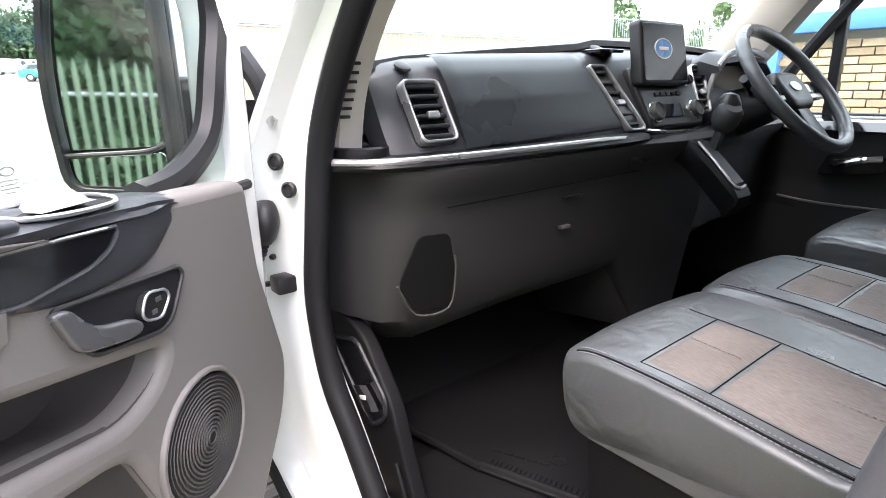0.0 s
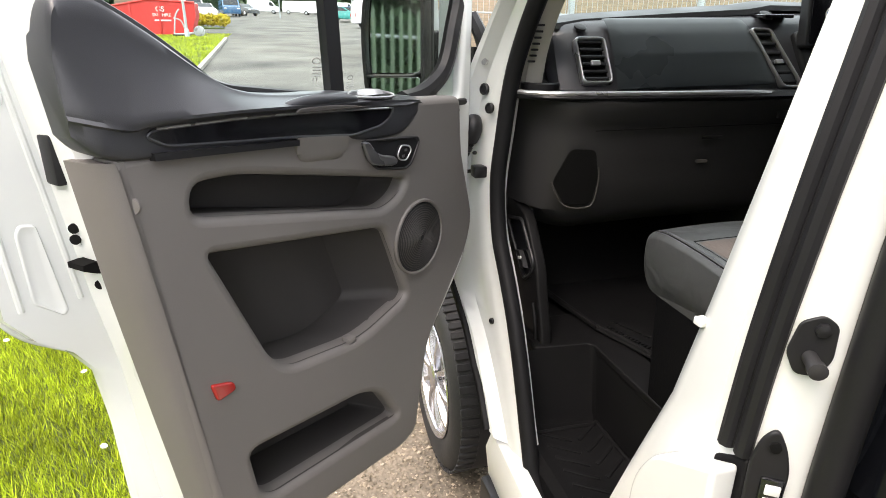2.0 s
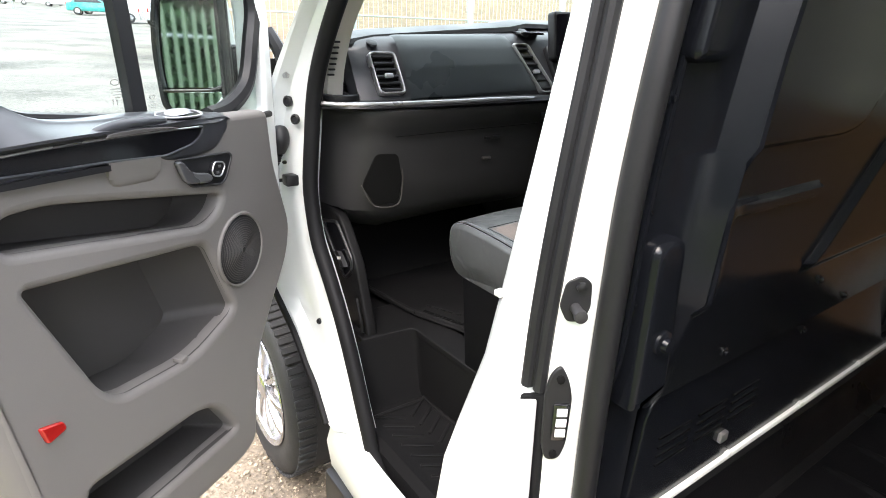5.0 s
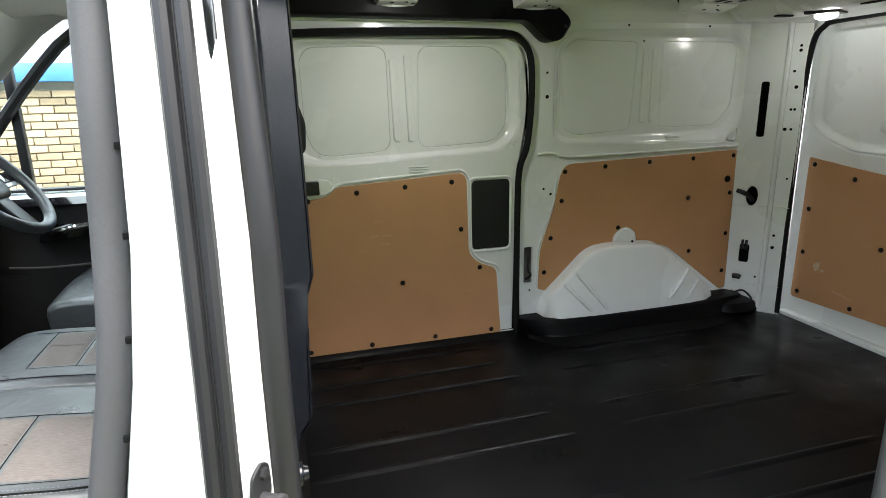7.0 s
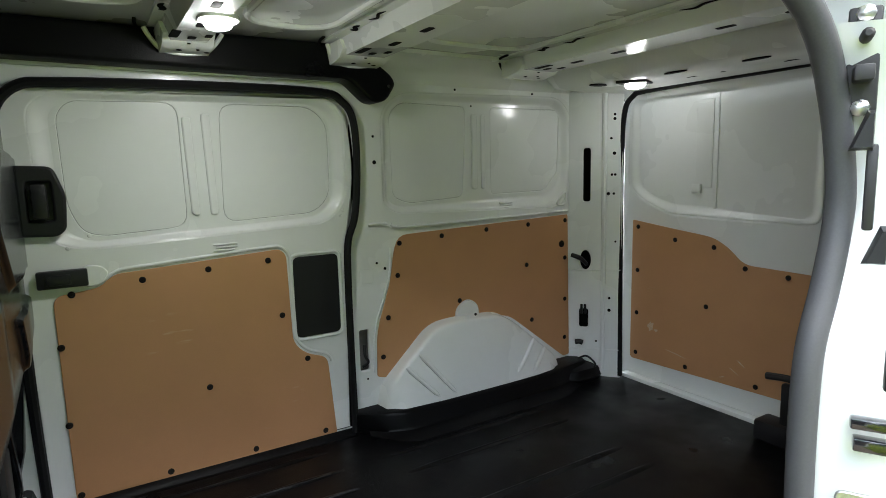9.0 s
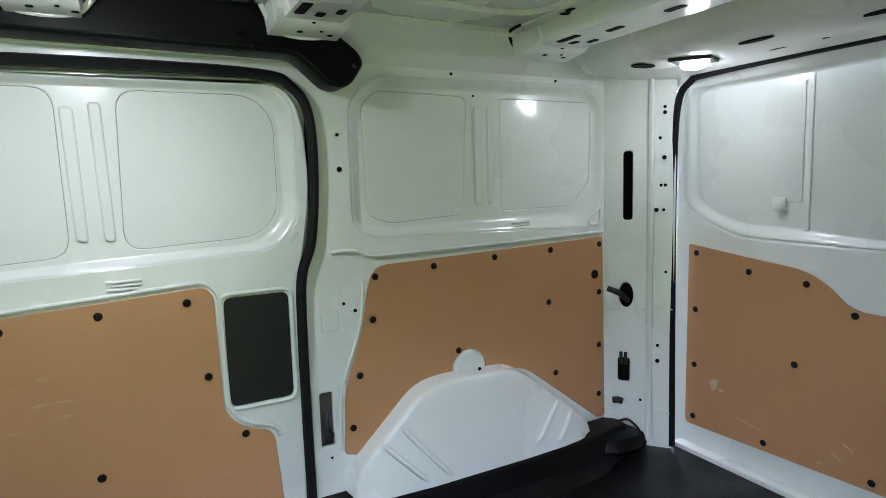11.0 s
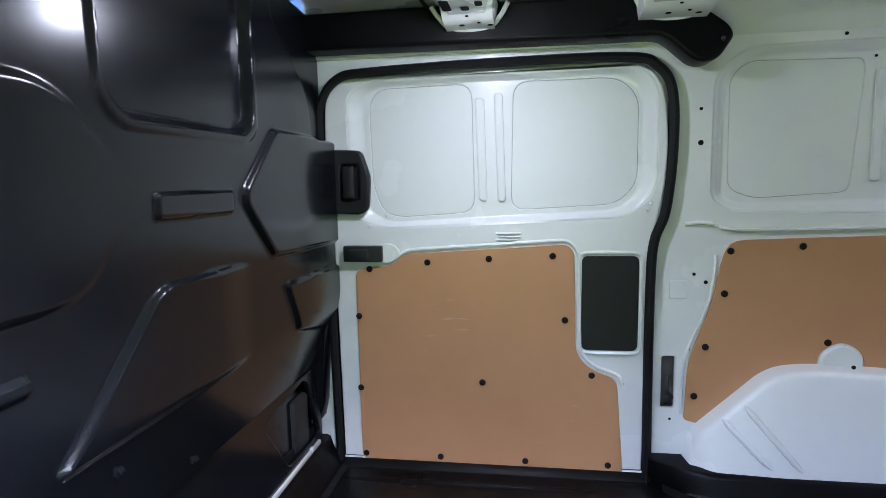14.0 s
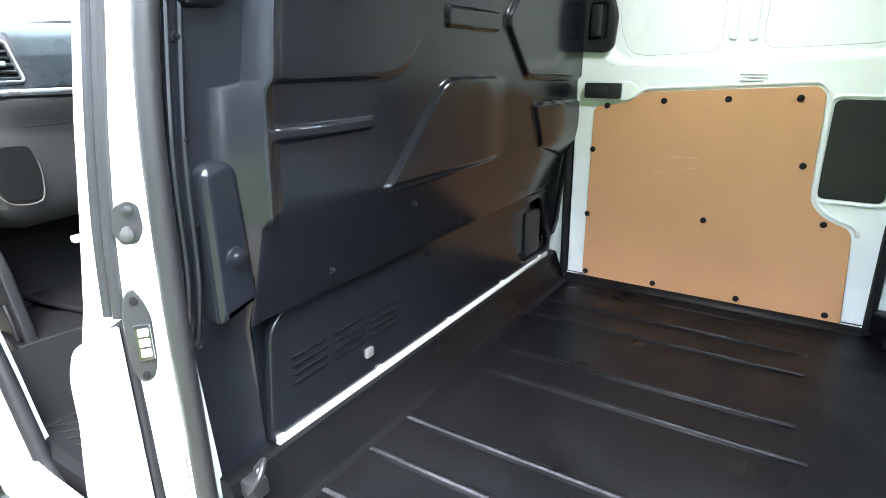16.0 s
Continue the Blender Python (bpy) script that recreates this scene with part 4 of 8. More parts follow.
X_ += press(rounded([(0.588, 1.222), (0.822, 1.437), (1.11, 1.431), (1.30, 1.40), (1.30, 1.10), (0.588, 1.10)], [0, 0.05, 0.05, 0, 0, 0]), 0.013, 0.009, Y_, Z_) * (1 - ease(Y_, 1.00, 1.17)) * ease(Z_, 1.200, 1.226)
X_ += press(rounded([(1.305, 1.737), (1.142, 1.594), (1.142, 1.562), (1.275, 1.427), (1.85, 1.405), (1.85, 1.739)], [0.02, 0.03, 0.03, 0.02, 0, 0]), 0.014, 0.016, Y_, Z_)
X_ += press(rounded([(0.833, 1.552), (1.096, 1.550), (1.096, 1.594), (0.834, 1.596)], 0.008), 0.008, 0.008, Y_, Z_)
X_ += press(rounded([(0.10, 1.354), (0.551, 1.352), (0.551, 1.371), (0.10, 1.377)], 0.006), 0.012, 0.0075, Y_, Z_)
X_ += press(rounded([(1.337, 1.344), (1.85, 1.325), (1.85, 1.10), (1.412, 1.202)], [0.015, 0, 0, 0.02]), 0.013, 0.012, Y_, Z_) * ease(Z_, 1.10, 1.20)
WIN_ = rounded([(0.738, 2.20), (0.740, 1.765), (0.785, 1.724), (1.165, 1.722), (1.207, 1.752), (1.218, 2.20)], [0, 0.04, 0.05, 0.05, 0.04, 0])
X_ += press(WIN_, -0.026, 0.020, Y_, Z_) + press([(p[0] + 0.022 * (1 if p[0] > 1 else -1), p[1] - 0.022) for p in WIN_], 0.005, 0.014, Y_, Z_)
X_ += press(rounded([(1.345, 2.20), (1.345, 2.02), (1.52, 1.915), (1.59, 1.83), (1.607, 1.738), (1.85, 1.738), (1.85, 2.20)], [0, 0.05, 0.06, 0.05, 0.02, 0, 0]), -0.032, 0.026, Y_, Z_)
X_ -= 0.014 * ease(Y_, 1.45, 1.76)
def edge_x(z):
    return np.interp(z, [1.02, 1.2, 1.228, 1.42, 1.455, 2.114], [1.446, 1.488, 1.511, 1.517, 1.530, 1.530])
X_ += (edge_x(Z_) - X_) * (1 - ease(Y_ - edge_y(Z_), 0.0, 0.045))
X_ -= 0.004 * (1 - ease(Y_ - edge_y(Z_), 0.0, 0.006))
part("moulded_sheet", skin(np.stack([X_, Y_, Z_], -1)), SHELL, bk, "dark moulded sheet with raised fields")
part("back_sheet", block(1.40, 1.412, 0.29, 1.77, 1.02, 2.112, 0.0), SHELL, bk)
part("lower_sheet", sheet(rounded([(0.28, 0.735), (1.74, 0.735), (1.74, 1.03), (0.36, 1.03), (0.30, 0.98)], [0.01, 0.01, 0.01, 0.03, 0.03]), [rounded([(1.32, 0.96), (1.62, 0.985), (1.72, 0.76), (1.47, 0.765)], 0.03)], thick=0.02, bevel=0.006, frame_m=facing_x(1.423)), SHELL, bk)
part("recess_back", sheet(rect(1.27, 0.735, 1.75, 1.01), thick=0.004, bevel=0.001, frame_m=facing_x(1.38)), SHELL, bk)
part("recess_block", block(1.38, 1.412, 1.55, 1.66, 0.76, 0.93, 0.012), GREYDK, bk)
part("ledge_line", tube([(1.423, 0.33, 1.01), (1.427, 0.37, 1.034), (1.428, 0.8, 1.028), (1.428, 1.30, 1.02), (1.426, 1.65, 1.0)], 0.004), SHELL, bk)
for r, (ya, yb) in enumerate(((0.35, 0.452), (0.477, 0.578), (0.60, 0.705))):
    for z in (0.842, 0.862, 0.882, 0.902):
        part("vent_slat", block(1.42, 1.4255, ya, yb, z - 0.003, z + 0.003, 0.002), LINER, bk)
for y, z in ((0.718, 1.155), (0.453, 1.066), (0.86, 0.978), (0.962, 1.05), (0.165, 1.515), (0.155, 1.371), (0.152, 1.241), (0.155, 1.019)):
    part("bolt", lathe([(0.014, 0), (0.013, 0.004), (0.007, 0.006), (0.006, 0.012), (0.002, 0.013)], 14, aim((1.424 if z < 1.03 else float(back_line(z)) if y > 0.2 else 1.458, y, z), (1, 0, 0)) @ Matrix.Diagonal((0.7, 0.7, 0.7, 1))), SHELL, bk)
part("clip_tab", block(1.421, 1.432, 0.575, 0.602, 0.795, 0.818, 0.003), STEEL, bk)
COL = [(0.72, 1.405, 0.19, 0.262, 1.408, 0.272, 1.412), (1.02, 1.418, 0.19, 0.243, 1.425, 0.248, 1.434), (1.08, 1.440, 0.19, 0.243, 1.448, 0.250, 1.454), (1.21, 1.452, 0.189, 0.228, 1.470, 0.254, 1.484), (1.228, 1.453, 0.189, 0.227, 1.472, 0.259, 1.488), (1.34, 1.458, 0.189, 0.221, 1.484, 0.261, 1.490), (1.44, 1.458, 0.189, 0.248, 1.482, 0.263, 1.490), (1.454, 1.458, 0.189, 0.251, 1.482, 0.271, 1.490), (1.57, 1.458, 0.187, 0.276, 1.480, 0.287, 1.490), (2.112, 1.456, 0.27, 0.39, 1.480, 0.411, 1.490)]
part("side_column", loft([[(1.40, 0.125 + lean_, z), (xc - 0.006, 0.13 + lean_, z), (xc, 0.145 + lean_, z), (xc, yl, z), (xr, yr, z), (float(edge_x(z)) - 0.005 if z > 1.02 else xe, ye + 0.001, z), (xe - 0.02, ye + 0.012, z), (1.40, ye + 0.03, z)] for z, xc, yl, yr, xr, ye, xe in COL for lean_ in (0.17 * max(0, z - 1.4),)]), SHELL, bk)
part("pillar_post", sheet(rounded([(0.160, 1.065), (0.243, 1.083), (0.229, 1.325), (0.200, 1.336), (0.160, 1.325)], [0.008, 0.008, 0.03, 0.02, 0.035], 6), thick=0.05, bevel=0.015, frame_m=facing_x(1.483), res=4), SHELL, bk, "glossy moulded post")
part("pillar_post", sheet(rounded([(0.168, 1.556), (0.250, 1.556), (0.335, 2.08), (0.258, 2.08)], [0.02, 0.03, 0.01, 0.01], 6), thick=0.05, bevel=0.015, frame_m=facing_x(1.486), res=4), SHELL, bk, "glossy moulded post")
for ys in ((0.182, 0.152, 0.147, 0.15), (0.160, 0.132, 0.128, 0.13)):
    part("column_rib", tube([(1.46, ys[0], 1.60), (1.46, ys[1], 1.36), (1.455, ys[2], 1.15), (1.42, ys[3], 1.02)], 0.006), SHELL, bk)
part("post_bolt", lathe([(0.02, 0), (0.019, 0.005), (0.012, 0.007), (0.010, 0.014), (0.003, 0.015)], 16, aim((1.482, 0.203, 1.174), (1, 0, 0))), SHELL, bk)
part("edge_post", loft([[(x, 1.728, z), (x + 0.004, 1.742, z), (x + 0.004, 1.786, z), (1.39, 1.786, z), (1.39, 1.728, z)] for z, x in ((0.80, 1.418), (0.86, 1.432), (1.05, 1.446), (1.20, 1.466), (1.32, 1.472))]), SHELL, bk, "dark edge post beside the sliding door")
part("foot_strip", merge(block(1.419, 1.431, 0.29, 1.70, 0.731, 0.745, 0.002), *[block(1.419, 1.432, y, y + 0.018, 0.734, 0.750, 0.002) for y in (0.29, 0.62, 0.95, 1.30, 1.62)]), WHITEIN, bk, "bare white floor flange")
part("lower_back", sheet(rect(0.12, 0.55, 1.80, 1.1), thick=0.01, bevel=0.001, frame_m=facing_x(1.395)), SHELL, bk)
part("latch_bracket", merge(block(1.45, 1.49, 0.17, 0.21, 0.70, 0.74, 0.008), tube([(1.485, 0.165, 0.73), (1.50, 0.18, 0.76), (1.485, 0.205, 0.775), (1.465, 0.20, 0.75)], 0.005), lathe([(0.008, 0), (0.008, 0.008), (0.003, 0.01)], 10, aim((1.475, 0.20, 0.75), (0.8, -0.3, 0.5)))), BLACK, bk)

# ---- near side: pillars, sill, opened sliding door ----
bp = thing("b_pillar", (1.40, 0.08, 0.5), "white painted door pillar with striker and rubber seals", "door pillar", kind="structure")
def lean(table, z, c=1):
    for p, q in zip(table, table[1:]):
        if z <= q[0]:
            return p[c] + (q[c] - p[c]) * (z - p[0]) / (q[0] - p[0])
    return table[-1][c]
# height, then place across the pillar: front edge, twin strips, rear edge
FRONT = [(0.42, 1.15, 0.03), (0.8, 1.17, 0.04), (0.95, 1.215, 0.05), (1.1, 1.263, 0.06), (1.25, 1.291, 0.068), (1.4, 1.316, 0.077), (1.55, 1.331, 0.096), (1.75, 1.333, 0.14), (2.1, 1.335, 0.215)]
STRIP = [(0.42, 1.400, 0.035), (1.1, 1.400, 0.026), (1.25, 1.400, 0.036), (1.4, 1.401, 0.054), (1.55, 1.401, 0.078), (1.75, 1.400, 0.11), (2.1, 1.398, 0.175)]
REAR = [(0.42, 1.448, 0.085), (1.1, 1.450, 0.078), (1.25, 1.451, 0.08), (1.4, 1.451, 0.087), (1.55, 1.453, 0.103), (1.75, 1.448, 0.145), (2.1, 1.44, 0.21)]
SEAL = [(0.42, 1.20, 0.16), (0.7, 1.19, 0.16), (0.9, 1.20, 0.158), (1.1, 1.234, 0.158), (1.25, 1.262, 0.165), (1.4, 1.292, 0.168), (1.55, 1.305, 0.182), (1.75, 1.316, 0.19), (2.1, 1.325, 0.25)]
rows = []
for z in (0.45, 0.7, 0.85, 0.95, 1.02, 1.1, 1.18, 1.25, 1.33, 1.4, 1.48, 1.55, 1.68, 1.8, 1.95, 2.1):
    f, g, s_, t_, r, q = lean(FRONT, z), lean(FRONT, z, 2), lean(STRIP, z), lean(STRIP, z, 2), lean(REAR, z), lean(REAR, z, 2)
    h = lean(SEAL, z)
    rows.append([(h + 0.03, q + 0.12, z), (h + 0.012, q + 0.08, z), (f - 0.006, g + 0.035, z), (f, g + 0.006, z), (f + 0.008, g - 0.006, z), (f + 0.03, g * 0.6 + t_ * 0.4 - 0.004, z), (s_ - 0.03, t_ + 0.006, z), (s_ - 0.02, t_ + 0.012, z), (s_ + 0.018, t_ + 0.016, z), (s_ + 0.026, t_ + 0.02, z), (r - 0.008, q - 0.012, z), (r, q, z), (r + 0.001, q + 0.03, z), (r - 0.03, q + 0.06, z), (r - 0.06, q + 0.12, z)])
part("pillar", loft(rows), WHITE, bp)
for d in (-0.010, 0.010):
    part("seal_strip", tube([(lean(STRIP, z) + d, lean(STRIP, z, 2) + 0.009 + 0.2 * d, z) for z in (1.115, 1.25, 1.4, 1.55, 1.7, 1.9, 2.05)], 0.0095, sides=8), SEALG, bp)
part("seal_strip_bed", tube([(lean(STRIP, z) + 0.001, lean(STRIP, z, 2) + 0.016, z) for z in (1.117, 1.25, 1.4, 1.55, 1.7, 1.9, 2.05)], 0.011, sides=8), RUBBER, bp)
part("front_seal", tube([(lean(SEAL, z) - 0.011, lean(SEAL, z, 2) - 0.002, z) for z in (0.5, 0.65, 0.8, 0.95, 1.1, 1.25, 1.4, 1.55, 1.7, 1.9, 2.05)], 0.022, sides=12), GREYSEAL, bp, "grey rubber door seal")
for z in (0.98, 1.08, 1.2, 1.32, 1.44, 1.56, 1.66, 1.78):
    part("seal_clip", block(-0.004, 0.004, -0.003, 0.003, -0.004, 0.004, 0.001, m=Matrix.Translation((lean(FRONT, z) - 0.012, lean(FRONT, z, 2) + 0.05, z))), HOLE, bp)
part("rear_seal", tube([(lean(REAR, z) + 0.016, lean(REAR, z, 2) + 0.016, z) for z in (0.66, 0.9, 1.1, 1.26, 1.4, 1.56, 1.75, 1.9, 2.05)], 0.0175, sides=10), SEALG, bp, "grey rubber seal of the side opening")
sm = Matrix.Translation((1.436, 0.060, 1.262)) @ Matrix.Rotation(radians(58), 4, "Z") @ Matrix.Rotation(radians(90), 4, "X") @ Matrix.Diagonal((0.8, 0.8, 0.8, 1))
part("striker_plate", sheet(rounded([(-0.026, -0.012), (-0.012, -0.04), (0.014, -0.04), (0.026, -0.015), (0.024, 0.03), (0.006, 0.042), (-0.018, 0.03)], 0.008), thick=0.005, bevel=0.0015, frame_m=sm @ Matrix.Translation((0, 0, 0.006))), BLACK, bp)
part("striker_pin", lathe([(0.009, 0), (0.009, 0.024), (0.011, 0.026), (0.011, 0.036), (0.004, 0.038)], 14, sm @ Matrix.Translation((0.0, -0.014, 0.006))), GREYDK, bp)
part("striker_bolt", lathe([(0.009, 0), (0.009, 0.006), (0.003, 0.008)], 6, sm @ Matrix.Translation((0.006, 0.024, 0.006))), BLACK, bp)
cm = Matrix.Translation((1.432, 0.052, 1.085)) @ Matrix.Rotation(radians(56), 4, "Z") @ Matrix.Rotation(radians(90), 4, "X") @ Matrix.Diagonal((0.82, 0.95, 0.8, 1))
part("contact_plate", sheet(rounded([(-0.022, -0.055), (-0.012, -0.082), (0.012, -0.08), (0.022, -0.05), (0.024, 0.03), (0.015, 0.06), (0.0, 0.085), (-0.016, 0.07), (-0.024, 0.04)], 0.012), thick=0.008, bevel=0.003, frame_m=cm @ Matrix.Translation((0, 0, 0.008))), BLACK, bp)
part("contact_box", block(-0.008, 0.020, -0.042, 0.022, 0.006, 0.014, 0.003, m=cm), GLOSS, bp)
for k in range(3):
    part("contact", block(-0.002, 0.016, -0.034 + 0.018 * k, -0.021 + 0.018 * k, 0.012, 0.0165, 0.001, m=cm), PALE, bp, "pale metal contact")
for v in (-0.068, 0.062):
    part("bolt", lathe([(0.007, 0), (0.007, 0.004), (0.003, 0.005)], 8, cm @ Matrix.Translation((0, v, 0.008))), HOLE, bp)
hm = Matrix.Translation((1.436, 0.066, 0.80)) @ Matrix.Rotation(radians(58), 4, "Z") @ Matrix.Rotation(radians(90), 4, "X")
part("lower_catch", sheet(rounded([(-0.02, -0.07), (0.02, -0.07), (0.02, 0.06), (-0.02, 0.06)], 0.008), [oval(0, 0.015, 0.008, 0.008, 10), rect(-0.01, -0.035, 0.01, -0.015)], thick=0.008, bevel=0.002, frame_m=hm @ Matrix.Translation((0, 0, 0.008))), STEEL, bp)
part("jamb_slot", block(-0.006, 0.006, -0.085, 0.085, 0, 0.005, 0.002, m=Matrix.Translation((1.434, 0.139, 1.79)) @ Matrix.Rotation(radians(35), 4, "Z") @ Matrix.Rotation(radians(90), 4, "X")), GLOSS, bp)
part("seal_tab", block(1.292, 1.306, 0.046, 0.060, 1.213, 1.223, 0.002), PALE, bp)
fp = thing("sill_panel", (1.36, 0.0, 0.5), "white painted body corner panel beside the door step", "body panel", kind="structure")
part("panel", sheet(rounded([(1.27, 0.50), (1.285, 0.99), (1.318, 1.050), (1.414, 1.106), (1.424, 0.50)], [0, 0.03, 0.02, 0.01, 0]), thick=0.035, bevel=0.006, frame_m=facing_y(0.0)), WHITE, fp)
part("gasket", sheet(rounded([(1.28, 0.50), (1.293, 0.995), (1.322, 1.060), (1.421, 1.117), (1.432, 0.50)], [0, 0.03, 0.02, 0.01, 0]), thick=0.012, bevel=0.004, frame_m=facing_y(0.036)), RUBBER, fp)

cp = thing("c_pillar", (2.6, 0.05, 0.5), "white rear jamb of the side opening with latch fittings", "door pillar", kind="structure")
NS = [(2.56, 0.60, 0.10), (2.56, 1.07, 0.10), (2.556, 1.25, 0.10), (2.563, 1.38, 0.10), (2.595, 1.47, 0.10), (2.62, 1.56, 0.10), (2.624, 1.63, 0.10), (2.60, 1.75, 0.105), (2.545, 1.855, 0.11), (2.45, 1.94, 0.13), (2.36, 1.97, 0.15), (2.0, 1.985, 0.16), (1.68, 1.985, 0.165), (1.58, 1.96, 0.17)]
part("side_seal", tube([(x + 0.004, y + 0.024, z) for x, z, y in NS], 0.02, sides=12), GREYSEAL, cp, "mid-grey rubber seal of the side opening")
jr = []
for x, z, y in spline([(a, c, b) for a, b, c in NS[:9]], 4):
    jr.append([(x + 0.11, z + 0.09, y), (x + 0.07, z + 0.05, y), (x + 0.03, z + 0.03, y), (x + 0.035, z + 0.005, y), (x + 0.10, z - 0.075, y), (x + 0.13, z - 0.09, y), (x + 0.17, z - 0.07, y), (x + 0.17, z + 0.10, y)])
part("jamb", loft(jr), WHITE, cp)
part("quarter_panel", loft([[(x0, y0 + 0.09, z), (x0 + 0.02, y0 + 0.02, z), (x0 + 0.1, y0, z), (3.2, y0, z), (3.95, y0 + 0.03, z), (3.95, y0 + 0.1, z)] for z, y0, x0 in ((0.45, 0.0, 2.67), (0.8, -0.01, 2.67), (1.2, 0.0, 2.68), (1.45, 0.02, 2.79), (1.6, 0.04, 2.84), (1.8, 0.08, 2.79), (1.95, 0.11, 2.64), (2.12, 0.14, 2.5))]), WHITE, cp)
part("near_header", block(1.40, 2.70, 0.16, 0.24, 2.0, 2.118, 0.01), WHITE, cp)
jm = lambda x, z, y: Matrix.Translation((x - 0.022, y + 0.012, z)) @ Matrix.Rotation(radians(-62), 4, "Z") @ Matrix.Rotation(radians(90), 4, "X")
m1 = jm(2.65, 1.804, 0.095)
part("contact_bracket", merge(block(-0.02, 0.02, -0.075, 0.075, 0, 0.012, 0.004, m=m1), lathe([(0.008, 0), (0.008, 0.05), (0.004, 0.055)], 10, m1 @ Matrix.Translation((0, 0.03, 0.01))), block(-0.012, 0.012, -0.03, -0.008, 0.01, 0.05, 0.003, m=m1)), GREYDK, cp)
for v in (-0.065, 0.065):
    part("bolt", lathe([(0.012, 0), (0.012, 0.006), (0.006, 0.01)], 8, m1 @ Matrix.Translation((0, v, 0.012))), STEEL, cp)
for x, z, y in ((2.633, 1.707, 0.083), (2.649, 1.543, 0.063)):
    part("rubber_wedge", loft([[m_ @ Vector(p) for p in q] for m_ in (jm(x, z, y),) for q in (((-0.014, -0.028, 0), (0.016, -0.028, 0), (0.016, 0.028, 0), (0.006, 0.028, 0)), ((-0.010, -0.024, 0.018), (0.013, -0.024, 0.018), (0.013, 0.022, 0.018), (0.008, 0.022, 0.018)))]), BLACK, cp)
part("jamb_slot", block(-0.007, 0.007, -0.062, 0.062, 0, 0.010, 0.004, m=jm(2.648, 1.626, 0.073)), GREYDK, cp)
part("rubber_wedge", block(-0.013, 0.014, -0.032, 0.032, 0, 0.014, 0.004, m=jm(2.617, 1.378, 0.013)), BLACK, cp)
m2 = jm(2.633, 1.262, 0.033)
part("hinge_recess", merge(block(-0.03, 0.035, -0.02, 0.0, -0.01, 0.012, 0.003, m=m2), block(-0.035, 0.04, 0.012, 0.03, -0.01, 0.01, 0.004, m=m2)), GLOSS, cp)
m3 = jm(2.589, 1.16, 0.033)
part("latch_plate", sheet(rounded([(-0.03, -0.034), (0.03, -0.034), (0.03, 0.034), (-0.03, 0.034)], 0.012), thick=0.006, bevel=0.002, frame_m=m3 @ Matrix.Translation((0, 0, 0.008))), STEEL, cp)
part("latch_loop", tube([m3 @ Vector(p) for p in ((-0.018, -0.015, 0.008), (-0.018, -0.012, 0.03), (0.018, -0.008, 0.03), (0.018, -0.012, 0.008))], 0.005), CHROME, cp)
part("grommet", lathe([(0.024, 0), (0.024, 0.006), (0.017, 0.008), (0.015, 0.002), (0.002, 0.002)], 18, jm(2.651, 1.166, -0.017) @ Matrix.Translation((0, 0, 0.008))), BLACK, cp)
part("rubber_wedge", block(-0.014, 0.014, -0.03, 0.03, 0, 0.016, 0.005, m=jm(2.54, 1.09, 0.043)), BLACK, cp)
part("lower_bracket", sheet(rounded([(-0.025, -0.05), (0.025, -0.05), (0.022, 0.02), (0.0, 0.04), (-0.022, 0.02)], 0.015), thick=0.008, bevel=0.002, frame_m=jm(2.672, 1.003, -0.017) @ Matrix.Translation((0, 0, 0.008))), BLACK, cp)

od = thing("sliding_door", (3.2, -0.13, 0.5), "opened white sliding door slid back along the van side", "van door")
part("door_shell", loft([[(2.70, y0, z), (2.685, y0 - 0.03, z), (2.70, y0 - 0.075, z), (2.75, y0 - 0.095, z), (3.2, y0 - 0.10, z), (3.74, y0 - 0.09, z), (3.76, y0 - 0.04, z), (3.74, y0, z)] for z, y0 in ((0.50, -0.045), (0.52, -0.06), (0.8, -0.07), (1.15, -0.06), (1.2, -0.055), (1.5, -0.035), (1.8, 0.02), (2.0, 0.07))]), WHITE, od)
part("door_handle", merge(tube([(2.80, -0.16, 1.315), (2.80, -0.20, 1.33), (2.86, -0.205, 1.345), (2.96, -0.20, 1.345), (3.0, -0.165, 1.34)], 0.014)), WHITE, od)
part("handle_cup", lathe([(0.05, 0), (0.048, 0.004), (0.03, 0.002)], 18, aim((2.88, -0.157, 1.335), (0, -1, 0))), WHITE, od)

# ---- cab shell ----
shell = thing("cab_shell", (0.6, 0.9, 0.4), "white van cab body with open door frame", "van body", kind="structure")
JO = [(1.06, 2.04), (0.88, 1.90), (0.72, 1.75), (0.58, 1.63), (0.49, 1.55), (0.37, 1.42), (0.325, 1.26), (0.31, 1.11), (0.305, 0.98), (0.36, 0.865), (0.50, 0.785), (0.62, 0.68), (0.69, 0.60)]
JI = [(0.84, 0.54), (0.79, 0.62), (0.725, 0.76), (0.66, 0.88), (0.59, 0.98), (0.53, 1.06), (0.50, 1.18), (0.505, 1.30), (0.53, 1.46), (0.62, 1.61), (0.76, 1.77), (0.92, 1.92), (1.08, 2.0)]
jo, ji = spline([(*p, 0) for p in JO], 4), spline([(*p, 0) for p in JI[::-1]], 4)
def jamb_y(z):
    return 0.085 + (0.06 * (z - 1.2) if z > 1.2 else 0.0)
rows = []
